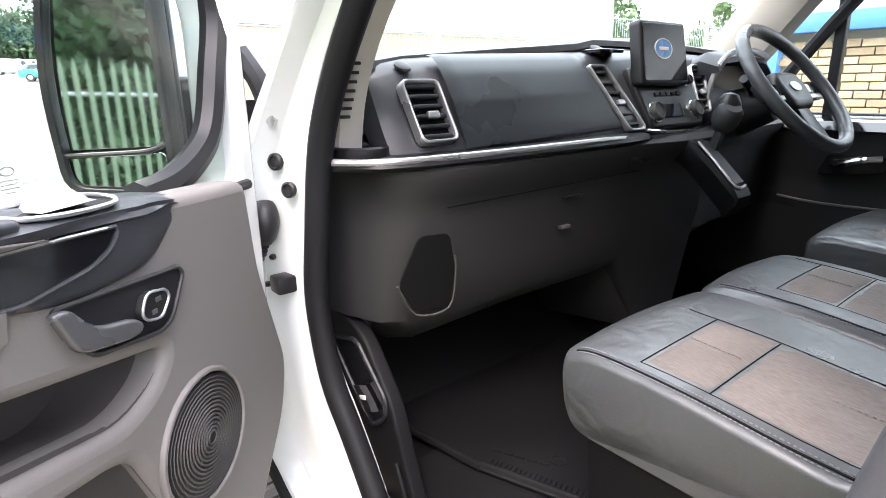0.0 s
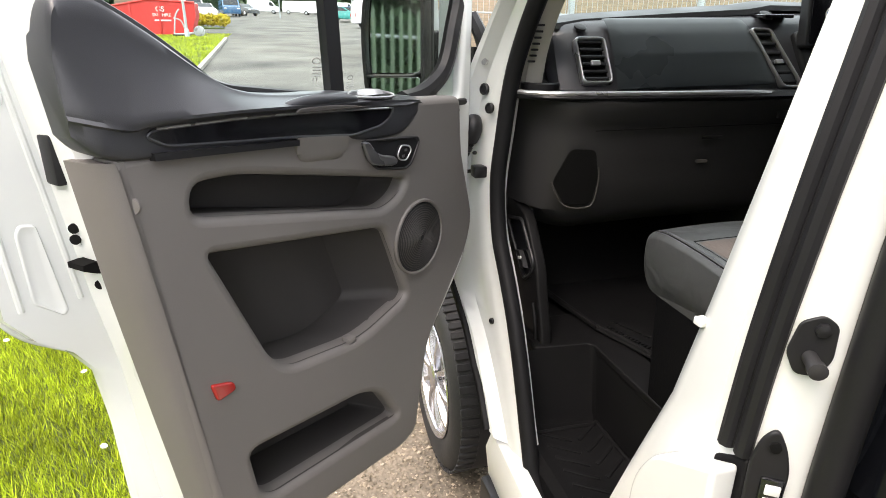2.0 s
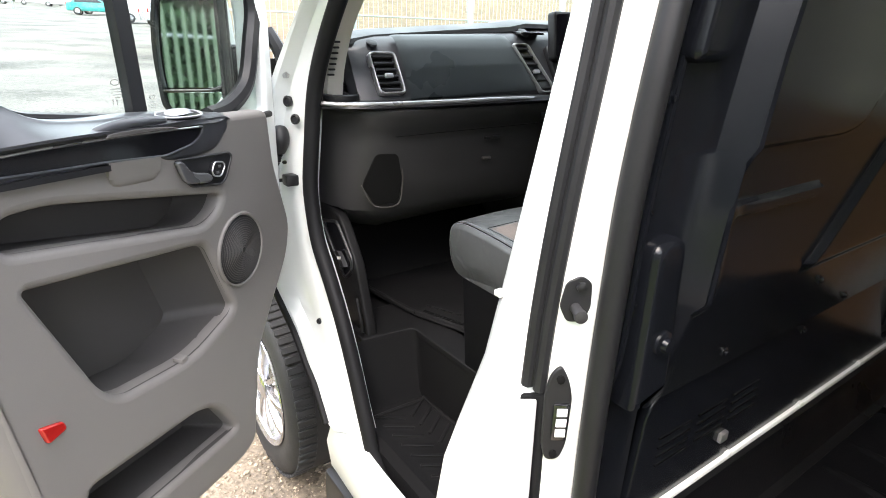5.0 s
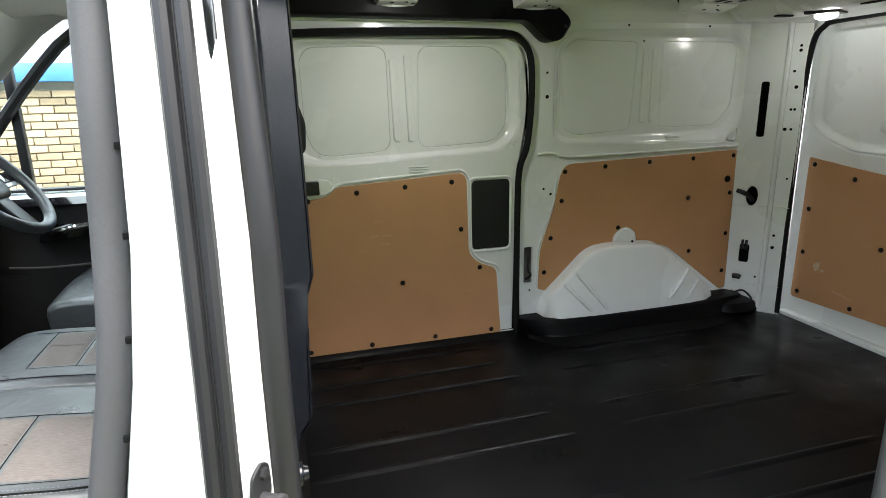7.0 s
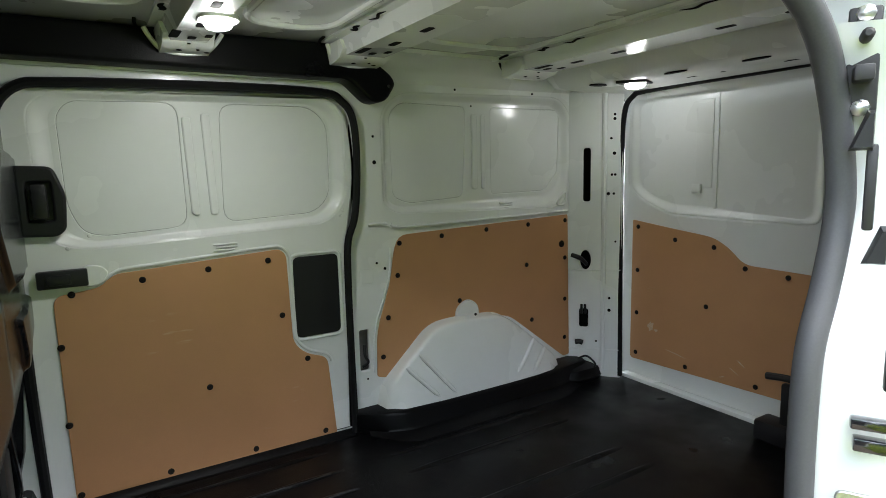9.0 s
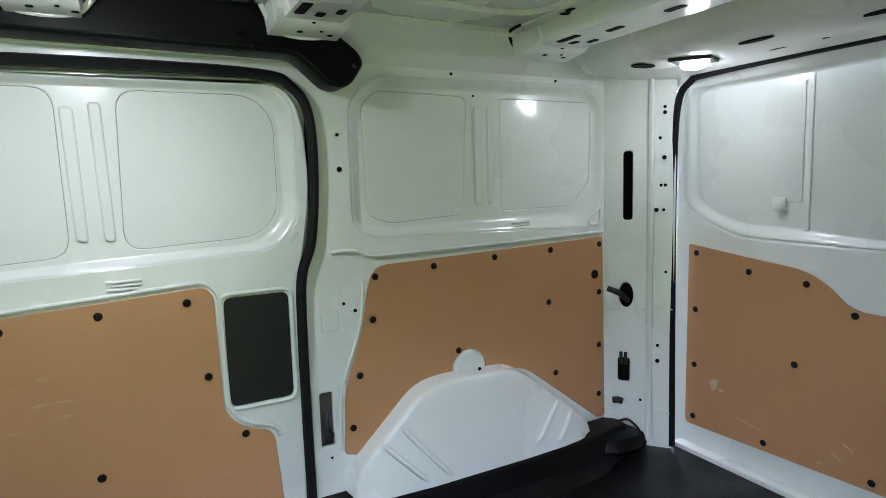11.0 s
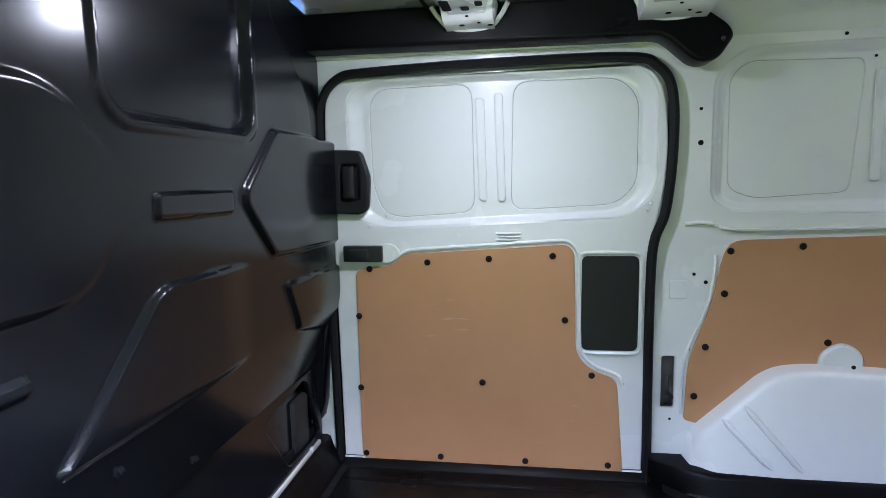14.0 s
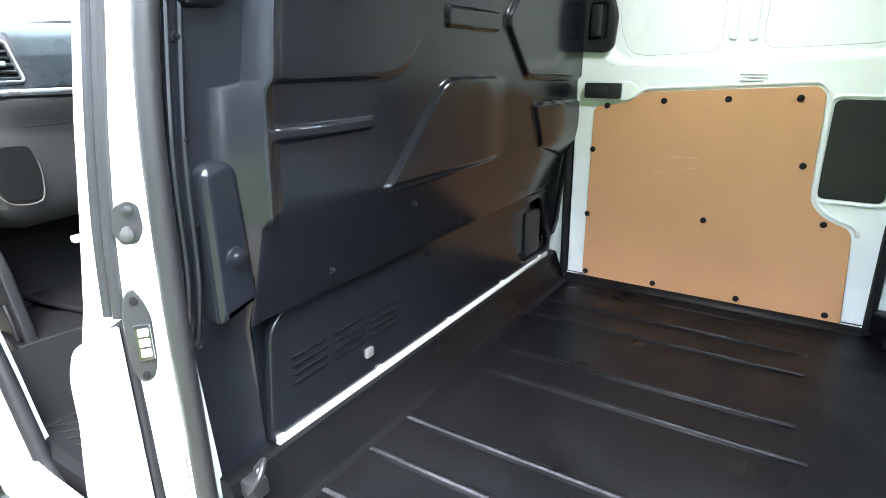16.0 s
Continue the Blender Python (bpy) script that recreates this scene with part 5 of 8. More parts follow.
for a, b in zip(jo, ji):
    y = jamb_y(a.y)
    d = b - a
    rows.append([(a.x, y - 0.055, a.y), (a.x + d.x * 0.12, y - 0.05, a.y + d.y * 0.12), (a.x + d.x * 0.25, y - 0.02, a.y + d.y * 0.25), (a.x + d.x * 0.5, y - 0.012, a.y + d.y * 0.5), (a.x + d.x * 0.66, y - 0.008, a.y + d.y * 0.66), (a.x + d.x * 0.73, y + 0.0, a.y + d.y * 0.73), (a.x + d.x * 0.8, y + 0.014, a.y + d.y * 0.8), (b.x - 0.02, y + 0.006, b.y), (b.x - 0.05, y + 0.05, b.y), (a.x, y + 0.05, a.y)])
part("door_jamb", loft(rows), WHITE, shell)
# Firewall in the hole black: shade under the dash put into its colour.
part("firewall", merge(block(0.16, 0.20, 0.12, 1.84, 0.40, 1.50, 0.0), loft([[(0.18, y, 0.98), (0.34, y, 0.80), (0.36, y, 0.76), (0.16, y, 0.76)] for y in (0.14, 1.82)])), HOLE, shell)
part("far_kick", block(0.14, 0.42, 1.78, 1.84, 0.38, 1.52, 0.01), GREYDK, shell)
part("door_seal", tube([(p.x, jamb_y(p.y) + 0.008, p.y) for p in spline([(*q, 0) for q in [(1.22, 0.50), (1.0, 0.485)] + JI + [(1.2, 2.03)]], 3)], 0.020, smooth=2, sides=10), RUBBER, shell, "thick black rubber door seal")
part("fender_skin", loft([[(x, -0.002 + a, 0.90), (x, -0.005 + a, 0.95), (x, 0.0 + a, 1.05), (x, 0.01 + a, 1.15), (x, 0.05 + a, 1.3), (x, 0.12 + a, 1.36)] for x, a in ((0.31, 0.03), (0.33, 0.02), (0.345, 0.06))], closed=False), WHITE, shell)
part("front_wing", loft([[(x, y0, 1.36), (x, y0 - 0.05, 1.30), (x, y0 - 0.11, 1.1), (x, y0 - 0.11, 0.95), (x, y0 - 0.06, z1)] for x, y0, z1 in ((-0.75, 0.30, 0.55), (-0.45, 0.18, 0.6), (-0.34, 0.16, 0.74), (-0.15, 0.14, 0.84), (0.15, 0.14, 0.87), (0.30, 0.14, 0.87), (0.33, 0.14, 0.88))], closed=False), WHITE, shell)
part("bonnet", loft([[(x, 0.20, z - 0.02), (x, 0.5, z + 0.02), (x, 0.95, z + 0.04), (x, 1.4, z + 0.02), (x, 1.75, z - 0.02)] for x, z in ((-0.75, 1.12), (-0.4, 1.26), (-0.1, 1.36), (0.15, 1.42), (0.24, 1.45))], closed=False), WHITE, shell)
part("arch_liner", loft([[(0.04 + 0.45 * math.cos(a), y, 0.34 + 0.47 * math.sin(a)) for a in (math.pi * k / 14 for k in range(15))] for y in (0.15, 0.35, 0.55)], closed=False), HOLE, shell)
part("sill_cover", loft([[(x, 0.045 + e, 0.44), (x, 0.034 + e, 0.53), (x, 0.048 + e, 0.572), (x, 0.085 + e, 0.580), (x, 0.095 + e, 0.44)] for x, e in ((0.66, 0.0), (0.68, 0.0), (0.9, -0.01), (1.28, -0.015))]), WHITE, shell)
part("sill_tread", loft([[(x, 0.09, 0.46), (x, 0.09, 0.515), (x, 0.115, 0.53), (x, 0.17, 0.525), (x, 0.18, 0.46)] for x in (0.68, 0.70, 1.23, 1.25)]), BLACK, shell)
part("sill_strip", loft([[(x, 0.10, 0.53), (x, 0.105, 0.575), (x, 0.125, 0.592), (x, 0.15, 0.59), (x, 0.15, 0.53)] for x in (0.64, 0.66, 1.23, 1.25)]), CABRUB, shell)
part("arch_edge", tube([(x - 0.004, 0.028, z) for x, z in ((0.312, 1.02), (0.305, 0.96), (0.345, 0.878), (0.42, 0.828), (0.50, 0.782), (0.57, 0.72), (0.62, 0.678), (0.685, 0.60))], 0.011), RUBBER, shell)
part("side_skirt", block(0.66, 1.35, 0.02, 0.06, 0.26, 0.44, 0.012), BLACK, shell)
for x, y, z, r in ((0.462, 0.080, 1.367, 0.013), (0.425, 0.078, 1.408, 0.014), (0.415, 0.062, 1.25, 0.005), (0.56, 0.075, 0.84, 0.008)):
    part("rubber_plug", lathe([(r, 0), (r, 0.006), (r * 0.75, 0.008), (r * 0.65, 0.004), (r * 0.1, 0.004)], 18, aim((x, y, z), (0.45, -0.85, 0.1))), BLACK, shell)
part("hinge_arm", merge(block(0.315, 0.37, 0.02, 0.06, 1.30, 1.34, 0.006), block(0.30, 0.35, 0.015, 0.05, 1.05, 1.09, 0.006)), WHITE, shell)
part("check_strap", merge(tube([(0.36, 0.04, 1.188), (0.415, 0.062, 1.203)], 0.005, smooth=0), block(0.412, 0.448, 0.05, 0.085, 1.19, 1.22, 0.005)), BLACK, shell)
part("wiring_boot", tube([(0.395, 0.062, 1.338), (0.408, 0.055, 1.31), (0.403, 0.05, 1.275)], lambda t: 0.016 + 0.008 * math.sin(math.pi * t), sides=12), BLACK, shell)
part("wiring_sleeve", tube([(0.403, 0.05, 1.275), (0.392, 0.045, 1.25), (0.375, 0.035, 1.23), (0.355, 0.02, 1.218)], lambda t: 0.0105 + 0.0022 * math.sin(75 * t), smooth=10, sides=10), BLACK, shell)
part("upper_hinge", tube([(0.40, 0.045, 1.575), (0.425, 0.06, 1.535), (0.43, 0.07, 1.50)], 0.017), BLACK, shell)
part("hinge_bolt", lathe([(0.010, 0), (0.010, 0.007), (0.003, 0.009)], 6, aim((0.445, 0.07, 1.475), (0.4, -0.9, 0))), STEEL, shell)
# windscreen surround, roof and driver's side
part("far_a_pillar", loft([[(0.22 + e, 1.70 - f, 1.60 + g), (0.28 + e, 1.76 - f, 1.60 + g), (0.42 + e, 1.80 - f, 1.60 + g), (0.42 + e, 1.74 - f, 1.62 + g), (0.32 + e, 1.69 - f, 1.63 + g)] for e, f, g in ((0, 0, -0.05), (0.16, 0.02, 0.14), (0.36, 0.05, 0.33), (0.5, 0.08, 0.42))]), BEIGE, shell, "pale grey pillar trim")
part("headliner", loft([[(x, 0.16, z - 0.03), (x, 0.4, z), (x, 0.95, z + 0.01), (x, 1.5, z), (x, 1.76, z - 0.03)] for x, z in ((0.74, 1.99), (0.9, 2.02), (1.44, 2.03))], closed=False), BEIGE, shell)
part("cab_roof", block(0.70, 1.40, 0.12, 1.80, 2.06, 2.09, 0.01), WHITE, shell)
part("windscreen", sheet(rounded([(-0.80, 0.0), (0.80, 0.0), (0.74, 0.66), (-0.74, 0.66)], 0.05), thick=0.005, bevel=0.001, frame_m=Matrix(((0, 0.74, -0.67, 0.18), (1, 0, 0, 0.95), (0, 0.67, 0.74, 1.51), (0, 0, 0, 1)))), GLASS, shell, "clear windscreen glass").visible_shadow = False
nap = [(0.462, 0.182, 1.405), (0.465, 0.182, 1.44), (0.485, 0.185, 1.52), (0.545, 0.19, 1.62), (0.68, 0.20, 1.76), (0.87, 0.21, 1.92)]
part("near_pillar_trim", loft([[(x, y - 0.045, z), (x + 0.035, y - 0.03, z), (x + 0.03, y + 0.015, z), (x - 0.03, y + 0.03, z), (x - 0.07, y - 0.01, z)] for x, y, z in spline(nap, 3)]), BEIGE, shell, "pale grey pillar trim")
for k in range(7):
    z = 1.475 + 0.013 * k
    part("demist_slat", block(0.505 + 0.5 * (z - 1.475), 0.516 + 0.5 * (z - 1.475), 0.150, 0.166, z, z + 0.005, 0.0015), BLACK, shell)
kick = rounded([(0.30, 0.82), (0.50, 0.80), (0.60, 0.78), (0.545, 0.93), (0.465, 1.02), (0.46, 1.36), (0.28, 1.38)], 0.03)
part("kick_panel", sheet(kick, thick=0.012, bevel=0.004, frame_m=facing_y(0.205)), GREYDK, shell)
part("kick_trim", sheet(rounded([(0.36, 1.13), (0.47, 1.105), (0.50, 1.085), (0.578, 0.985), (0.605, 0.90), (0.632, 0.835), (0.645, 0.79), (0.65, 0.57), (0.44, 0.57), (0.36, 0.80)], [0.01, 0.02, 0.02, 0.03, 0.04, 0.02, 0.02, 0, 0, 0]), thick=0.03, bevel=0.007, frame_m=facing_y(0.178), res=3), CABRUB, shell)
rim = rounded([(0.375, 1.06), (0.474, 1.083), (0.563, 0.997), (0.558, 0.962), (0.517, 0.93), (0.49, 0.945)], [0.01, 0.015, 0.015, 0.015, 0.012, 0.012])
part("release_recess", sheet(rim, thick=0.006, bevel=0.002, frame_m=facing_y(0.1765)), GLOSS, shell)
part("release_rim", tube([(x, 0.176, z) for x, z in rim], 0.005, True, 0), BLACK, shell)
part("release_lever", loft([[(x - 0.014, 0.172, z - 0.006), (x - 0.010, 0.160, z), (x + 0.012, 0.160, z + 0.008), (x + 0.016, 0.172, z + 0.006)] for x, z in ((0.527, 0.965), (0.518, 0.978), (0.50, 0.992), (0.488, 1.0))]), BLACK, shell)
part("release_mark", block(-0.010, 0.010, -0.0015, 0.0015, -0.004, 0.004, 0.0008, m=Matrix.Translation((0.512, 0.160, 0.990)) @ Matrix.Rotation(radians(-18), 4, "Y")), PALE, shell, "small white bonnet symbol")
part("kick_rib", tube([(0.60, 0.166, 0.90), (0.624, 0.165, 0.85), (0.63, 0.166, 0.81)], 0.005, smooth=3), CABRUB, shell)

cabfloor = thing("cab_floor", (0.9, 0.6, 0.7), "black rubber cab floor with recessed entry step", "floor", kind="structure")
part("floor_sheet", sheet([(0.15, 0.20), (0.63, 0.20), (0.65, 0.325), (1.40, 0.345), (1.40, 1.80), (0.15, 1.80)], thick=0.03, bevel=0.004, frame_m=facing_z(0.785)), CABRUB, cabfloor)
part("floor_shelf", sheet(rounded([(0.50, 0.17), (0.652, 0.155), (0.666, 0.308), (1.40, 0.318), (1.40, 0.40), (0.50, 0.40)], [0.02, 0.01, 0.02, 0, 0, 0]), thick=0.02, bevel=0.004, frame_m=facing_z(0.80)), CABRUB, cabfloor)
part("step_well", loft([[(0.652, 0.12, z), (0.654 + e, 0.16, z), (0.668 + e, 0.296, z), (0.675 + e, 0.305 + e * 0.4, z), (0.69 + e, 0.310 + e * 0.5, z), (1.38, 0.32 + e * 0.5, z)] for z, e in ((0.797, 0), (0.79, 0.002), (0.61, 0.02), (0.585, 0.03))], closed=False), CABRUB, cabfloor)
part("step_tread", sheet([(0.62, 0.13), (1.40, 0.13), (1.40, 0.36), (0.62, 0.35)], thick=0.03, bevel=0.003, frame_m=facing_z(0.588)), CABRUB, cabfloor)
for k in range(13):
    x = 0.74 + 0.045 * k
    for y, a in ((0.275, 125), (0.19, 55)):
        part("tread_rib", block(-0.042, 0.042, -0.005, 0.005, 0, 0.005, 0.002, m=Matrix.Translation((x, y, 0.587)) @ Matrix.Rotation(radians(a), 4, "Z")), CABRUB, cabfloor)
part("tread_rim", tube([(0.715, 0.15, 0.589), (0.72, 0.305, 0.589), (0.76, 0.318, 0.589), (1.36, 0.325, 0.589)], 0.006, smooth=3), CABRUB, cabfloor)
mt = thing("floor_mat", (0.62, 0.6, 0.80), "black rubber floor mat with ribbed border", "floor mat")
part("mat", sheet(rounded([(0.30, 0.30), (0.60, 0.34), (0.83, 0.42), (0.83, 0.98), (0.28, 0.98)], 0.03), thick=0.008, bevel=0.003, frame_m=facing_z(0.812)), CABRUB, mt)
part("mat_border", tube([(0.31, 0.31, 0.812), (0.59, 0.345, 0.813), (0.625, 0.36, 0.813), (0.83, 0.43, 0.812)], 0.008, smooth=3), CABRUB, mt)
for k in range(22):
    t = k / 21
    part("border_tooth", block(-0.012, 0.012, -0.0018, 0.0018, 0, 0.004, 0.0008, m=Matrix.Translation((0.62 + 0.2 * t, 0.372 + 0.07 * t, 0.812)) @ Matrix.Rotation(radians(110), 4, "Z")), CABRUB, mt)
part("mat_badge", sheet(oval(0.70, 0.48, 0.016, 0.016), [oval(0.70, 0.48, 0.012, 0.012)], thick=0.004, bevel=0.001, frame_m=facing_z(0.8145)), CABRUB, mt)
for k in range(5):
    part("mat_mark", block(-0.010, 0.010, -0.004, 0.004, 0, 0.004, 0.001, m=Matrix.Translation((0.60 + 0.022 * k, 0.41 + 0.010 * k, 0.812)) @ Matrix.Rotation(radians(28), 4, "Z")), CABRUB, mt)

# ---- dashboard ----
dash = thing("dashboard", (0.5, 0.95, 1.0), "charcoal moulded dashboard with silver strip and air vents", "dashboard")
def dash_row(y, dx=0.0, dz=0.0, low=1.05, k=1.0):
    p = [(0.18, 1.50), (0.27, 1.572), (0.31, 1.588), (0.37, 1.585), (0.435, 1.572), (0.475, 1.562), (0.492, 1.545), (0.53, 1.47), (0.555, 1.425), (0.56, 1.412), (0.20, 1.412)]
    return [(x + dx, y, z + dz * (1 if z > 1.42 else 0)) for x, z in p]
part("upper_body", loft([dash_row(0.215, -0.06, -0.03), dash_row(0.225, -0.02, -0.012), dash_row(0.26, 0.0, -0.006), dash_row(0.45, 0.01, 0.005), dash_row(0.75, 0.015, 0.018), dash_row(0.95, 0.015, 0.026), dash_row(1.2, 0.01, 0.024), dash_row(1.55, 0.0, 0.012), dash_row(1.70, -0.03, -0.01), dash_row(1.76, -0.1, -0.04)]), SOFT, dash)
part("top_pad", loft([[(x0, y, 1.575 + d), (x0 + 0.03, y, 1.592 + d), (x0 + 0.10, y, 1.596 + d), (x0 + 0.16, y, 1.583 + d), (x0 + 0.165, y, 1.57 + d), (x0, y, 1.56 + d)] for y, x0, d in ((0.23, 0.31, -0.022), (0.32, 0.28, -0.010), (0.60, 0.29, 0.010), (0.78, 0.30, 0.022), (0.86, 0.285, 0.034), (1.2, 0.285, 0.034), (1.5, 0.28, 0.02), (1.7, 0.26, -0.005))]), BLACK, dash)
def low_row(y, e, zb):
    p = [(0.25, 1.405), (0.60 + e, 1.405), (0.615 + e, 1.392), (0.612 + e, 1.375), (0.585 + e, 1.345), (0.575 + e, 1.30), (0.565 + e, 1.20), (0.55 + e, 1.12), (0.52 + e, zb + 0.03), (0.47 + e, zb), (0.25, zb - 0.03)]
    return [(x, y, z) for x, z in p]
part("lower_body", loft([low_row(0.165, -0.20, 1.16), low_row(0.178, -0.11, 1.12), low_row(0.205, -0.04, 1.09), low_row(0.25, -0.012, 1.06), low_row(0.30, 0.0, 1.05), low_row(0.55, 0.0, 1.06), low_row(0.85, 0.0, 1.06), low_row(0.95, 0.02, 0.9), low_row(1.15, 0.02, 0.9), low_row(1.2, -0.02, 1.05), low_row(1.74, -0.06, 1.1)]), GREYDK, dash)
part("shelf_lip", loft([[(x - 0.05, y, 1.398), (x, y, 1.396), (x + 0.012, y, 1.403), (x + 0.006, y, 1.414), (x - 0.05, y, 1.416)] for y, x in ((0.10, 0.36), (0.105, 0.45), (0.125, 0.53), (0.17, 0.578), (0.24, 0.60), (0.40, 0.612), (0.70, 0.615), (0.80, 0.612), (0.86, 0.60))]), BLACK, dash)
part("silver_strip", tube([(0.36, 0.098, 1.412), (0.45, 0.10, 1.412), (0.53, 0.122, 1.412), (0.58, 0.168, 1.412), (0.603, 0.24, 1.412), (0.617, 0.42, 1.412), (0.62, 0.68, 1.412), (0.612, 0.78, 1.408), (0.60, 0.86, 1.395), (0.60, 0.93, 1.39)], 0.0056, sides=8), SILVER, dash, "satin silver trim strip")
part("cup_holder", lathe([(0.043, 0), (0.046, 0.004), (0.046, 0.017), (0.043, 0.020), (0.038, 0.017), (0.037, 0.004), (0.002, 0.003)], 28, aim((0.508, 0.185, 1.412), (0, 0, 1))), BLACK, dash, "round black cup holder ring")
# the face of the dash leans back: v runs up it
FM = Matrix(((0, -0.43, 0.90, 0.562), (1, 0, 0, 0), (0, 0.90, 0.43, 1.416), (0, 0, 0, 1)))
PROF = [(-0.010, 0.006), (-0.004, 0.017), (0.006, 0.0205), (0.040, 0.0225), (0.070, 0.0250), (0.0745, 0.0256), (0.080, 0.0250), (0.120, 0.0225), (0.150, 0.0190), (0.166, 0.0120), (0.176, 0.0)]
rows = []
for k in range(25):
    t = k / 24
    e = 0.004 * max(0.0, 1 - min(t, 1 - t) / 0.03) ** 2
    rows.append([FM @ Vector((0.352 - 0.06 * max(0, v) + t * (0.458 - 0.40 * max(0, v)), v + 0.010 * t, o - e)) for v, o in PROF])
part("airbag_panel", loft(rows, closed=False), SATIN, dash, "satin grey-green airbag panel")
def vent(y0, y1, s, v0, v1, out, chrome=True):
    """A slatted air outlet leaning sideways by s."""
    o = rounded([(y0, v0), (y1, v0), (y1 - s, v1), (y0 - s, v1)], 0.014)
    c = rounded([(y0 + 0.006, v0 + 0.006), (y1 - 0.006, v0 + 0.006), (y1 - s - 0.006, v1 - 0.006), (y0 - s + 0.006, v1 - 0.006)], 0.01)
    b = FM @ Matrix.Translation((0, 0, out))
    v = part("air_vent", sheet(o, [c], thick=0.022, bevel=0.004, frame_m=b), SILVER if chrome else GLOSS, dash, "slatted air vent with silver frame")
    part("duct", sheet(c, thick=0.004, bevel=0.001, frame_m=b @ Matrix.Translation((0, 0, -0.017))), HOLE, v)
    n = 6
    for k in range(n):
        t = (k + 0.7) / (n + 0.4)
        q = v0 + (v1 - v0) * t
        part("vent_slat", sheet(rounded([(y0 - s * t + 0.009, q - 0.0035), (y1 - s * t - 0.009, q - 0.0035), (y1 - s * t - 0.009, q + 0.0035), (y0 - s * t + 0.009, q + 0.0035)], 0.002), thick=0.012, bevel=0.002, frame_m=b @ Matrix.Translation((0, 0, -0.004))), BLACK, v)
    q, yc = v0 + (v1 - v0) * 0.42, (y0 + y1 - s) / 2
    part("vent_tab", sheet(rect(yc - 0.012, q - 0.006, yc + 0.012, q + 0.006, 0.003), thick=0.008, bevel=0.002, frame_m=b @ Matrix.Translation((0, 0, 0.004))), SILVER, v)
vent(0.264, 0.344, 0.009, 0.011, 0.123, 0.018)
vent(0.815, 0.880, 0.075, -0.008, 0.148, 0.028)
vent(1.125, 1.19, -0.03, 0.02, 0.15, 0.03)
part("vent_wheel", lathe([(0.015, 0), (0.015, 0.004), (0.011, 0.006), (0.003, 0.006)], 18, aim((0.490, 0.285, 1.552), (0.5, 0, 0.9))), BLACK, dash)
part("vent_wheel", lathe([(0.018, 0), (0.018, 0.006), (0.012, 0.009), (0.003, 0.009)], 18, aim((0.50, 0.80, 1.587), (0.5, 0, 0.9))), BLACK, dash)
part("tray", sheet(rounded([(0.455, 0.79), (0.525, 0.775), (0.525, 0.87), (0.455, 0.87)], 0.01), thick=0.008, bevel=0.002, frame_m=facing_z(1.592)), GLOSS, dash)
CF = FM @ Matrix.Translation((0, 0, 0.035))
part("radio_panel", sheet(rounded([(0.887, -0.012), (1.118, -0.012), (1.125, 0.13), (0.868, 0.14)], 0.02), thick=0.04, bevel=0.008, frame_m=CF), BLACK, dash, "gloss black radio panel")
for y, v, r in ((0.912, 0.026, 0.022), (1.085, 0.026, 0.022), (0.902, 0.100, 0.012), (1.09, 0.100, 0.012)):
    part("knob", lathe([(r, 0), (r, 0.012), (r * 0.85, 0.017), (r * 0.8, 0.014), (r * 0.05, 0.014)], 22, aim(CF @ Vector((y, v, 0)), CF.to_3x3() @ Vector((0, 0, 1)))), GREYDK if r > 0.02 else BLACK, dash)
    part("knob_ring", lathe([(r * 1.12, 0), (r * 1.12, 0.004), (r * 1.02, 0.006)], 22, aim(CF @ Vector((y, v, 0)), CF.to_3x3() @ Vector((0, 0, 1)))), CHROME, dash)
part("disc_slot", sheet(rect(0.93, 0.094, 1.055, 0.102, 0.003), thick=0.006, bevel=0.002, frame_m=CF @ Matrix.Translation((0, 0, 0.004))), SILVER, dash)
part("climate_display", sheet(rect(0.945, 0.012, 1.03, 0.045, 0.005), thick=0.005, bevel=0.0015, frame_m=CF @ Matrix.Translation((0, 0, 0.003))), SCREEN, dash)
for k in range(5):
    part("button", sheet(rect(0.935 + 0.023 * k, 0.064, 0.953 + 0.023 * k, 0.074, 0.003), thick=0.006, bevel=0.002, frame_m=CF @ Matrix.Translation((0, 0, 0.004))), GREYDK, dash)
part("stack_chrome", tube([CF @ Vector(p) for p in ((0.85, -0.014, 0.006), (0.95, -0.026, 0.01), (1.05, -0.026, 0.01), (1.14, -0.012, 0.006))], 0.004), CHROME, dash)
part("cluster_hood", loft([[(0.44, y, 1.47), (0.47, y, 1.575 + d), (0.53, y, 1.60 + d), (0.58, y, 1.585 + d), (0.585, y, 1.572 + d), (0.50, y, 1.56 + d), (0.49, y, 1.44)] for y, d in ((1.19, -0.03), (1.22, -0.008), (1.33, 0.0), (1.45, -0.008), (1.50, -0.04))]), BLACK, dash)
part("cluster_glass", sheet(rect(1.20, 1.44, 1.49, 1.56, 0.02), thick=0.004, bevel=0.001, frame_m=facing_x(0.53)), BLACK, dash)
part("cluster_rim", tube([(0.555, 1.20, 1.44), (0.565, 1.195, 1.52), (0.585, 1.225, 1.583), (0.59, 1.33, 1.595), (0.585, 1.45, 1.583)], 0.008), SILVER, dash)
part("column_shroud", loft([[(0.50 + e, 1.35 + 0.06 * math.cos(a) * w, 1.43 + f + 0.055 * math.sin(a) * w) for a in (2 * math.pi * k / 14 for k in range(14))] for e, f, w in ((0.0, -0.02, 1.3), (0.10, 0.015, 1.15), (0.17, 0.04, 0.9))]), BLACK, dash)
part("stalk", tube([(0.62, 1.30, 1.49), (0.63, 1.25, 1.51), (0.635, 1.215, 1.525)], lambda t: 0.007 + 0.004 * t), BLACK, dash)
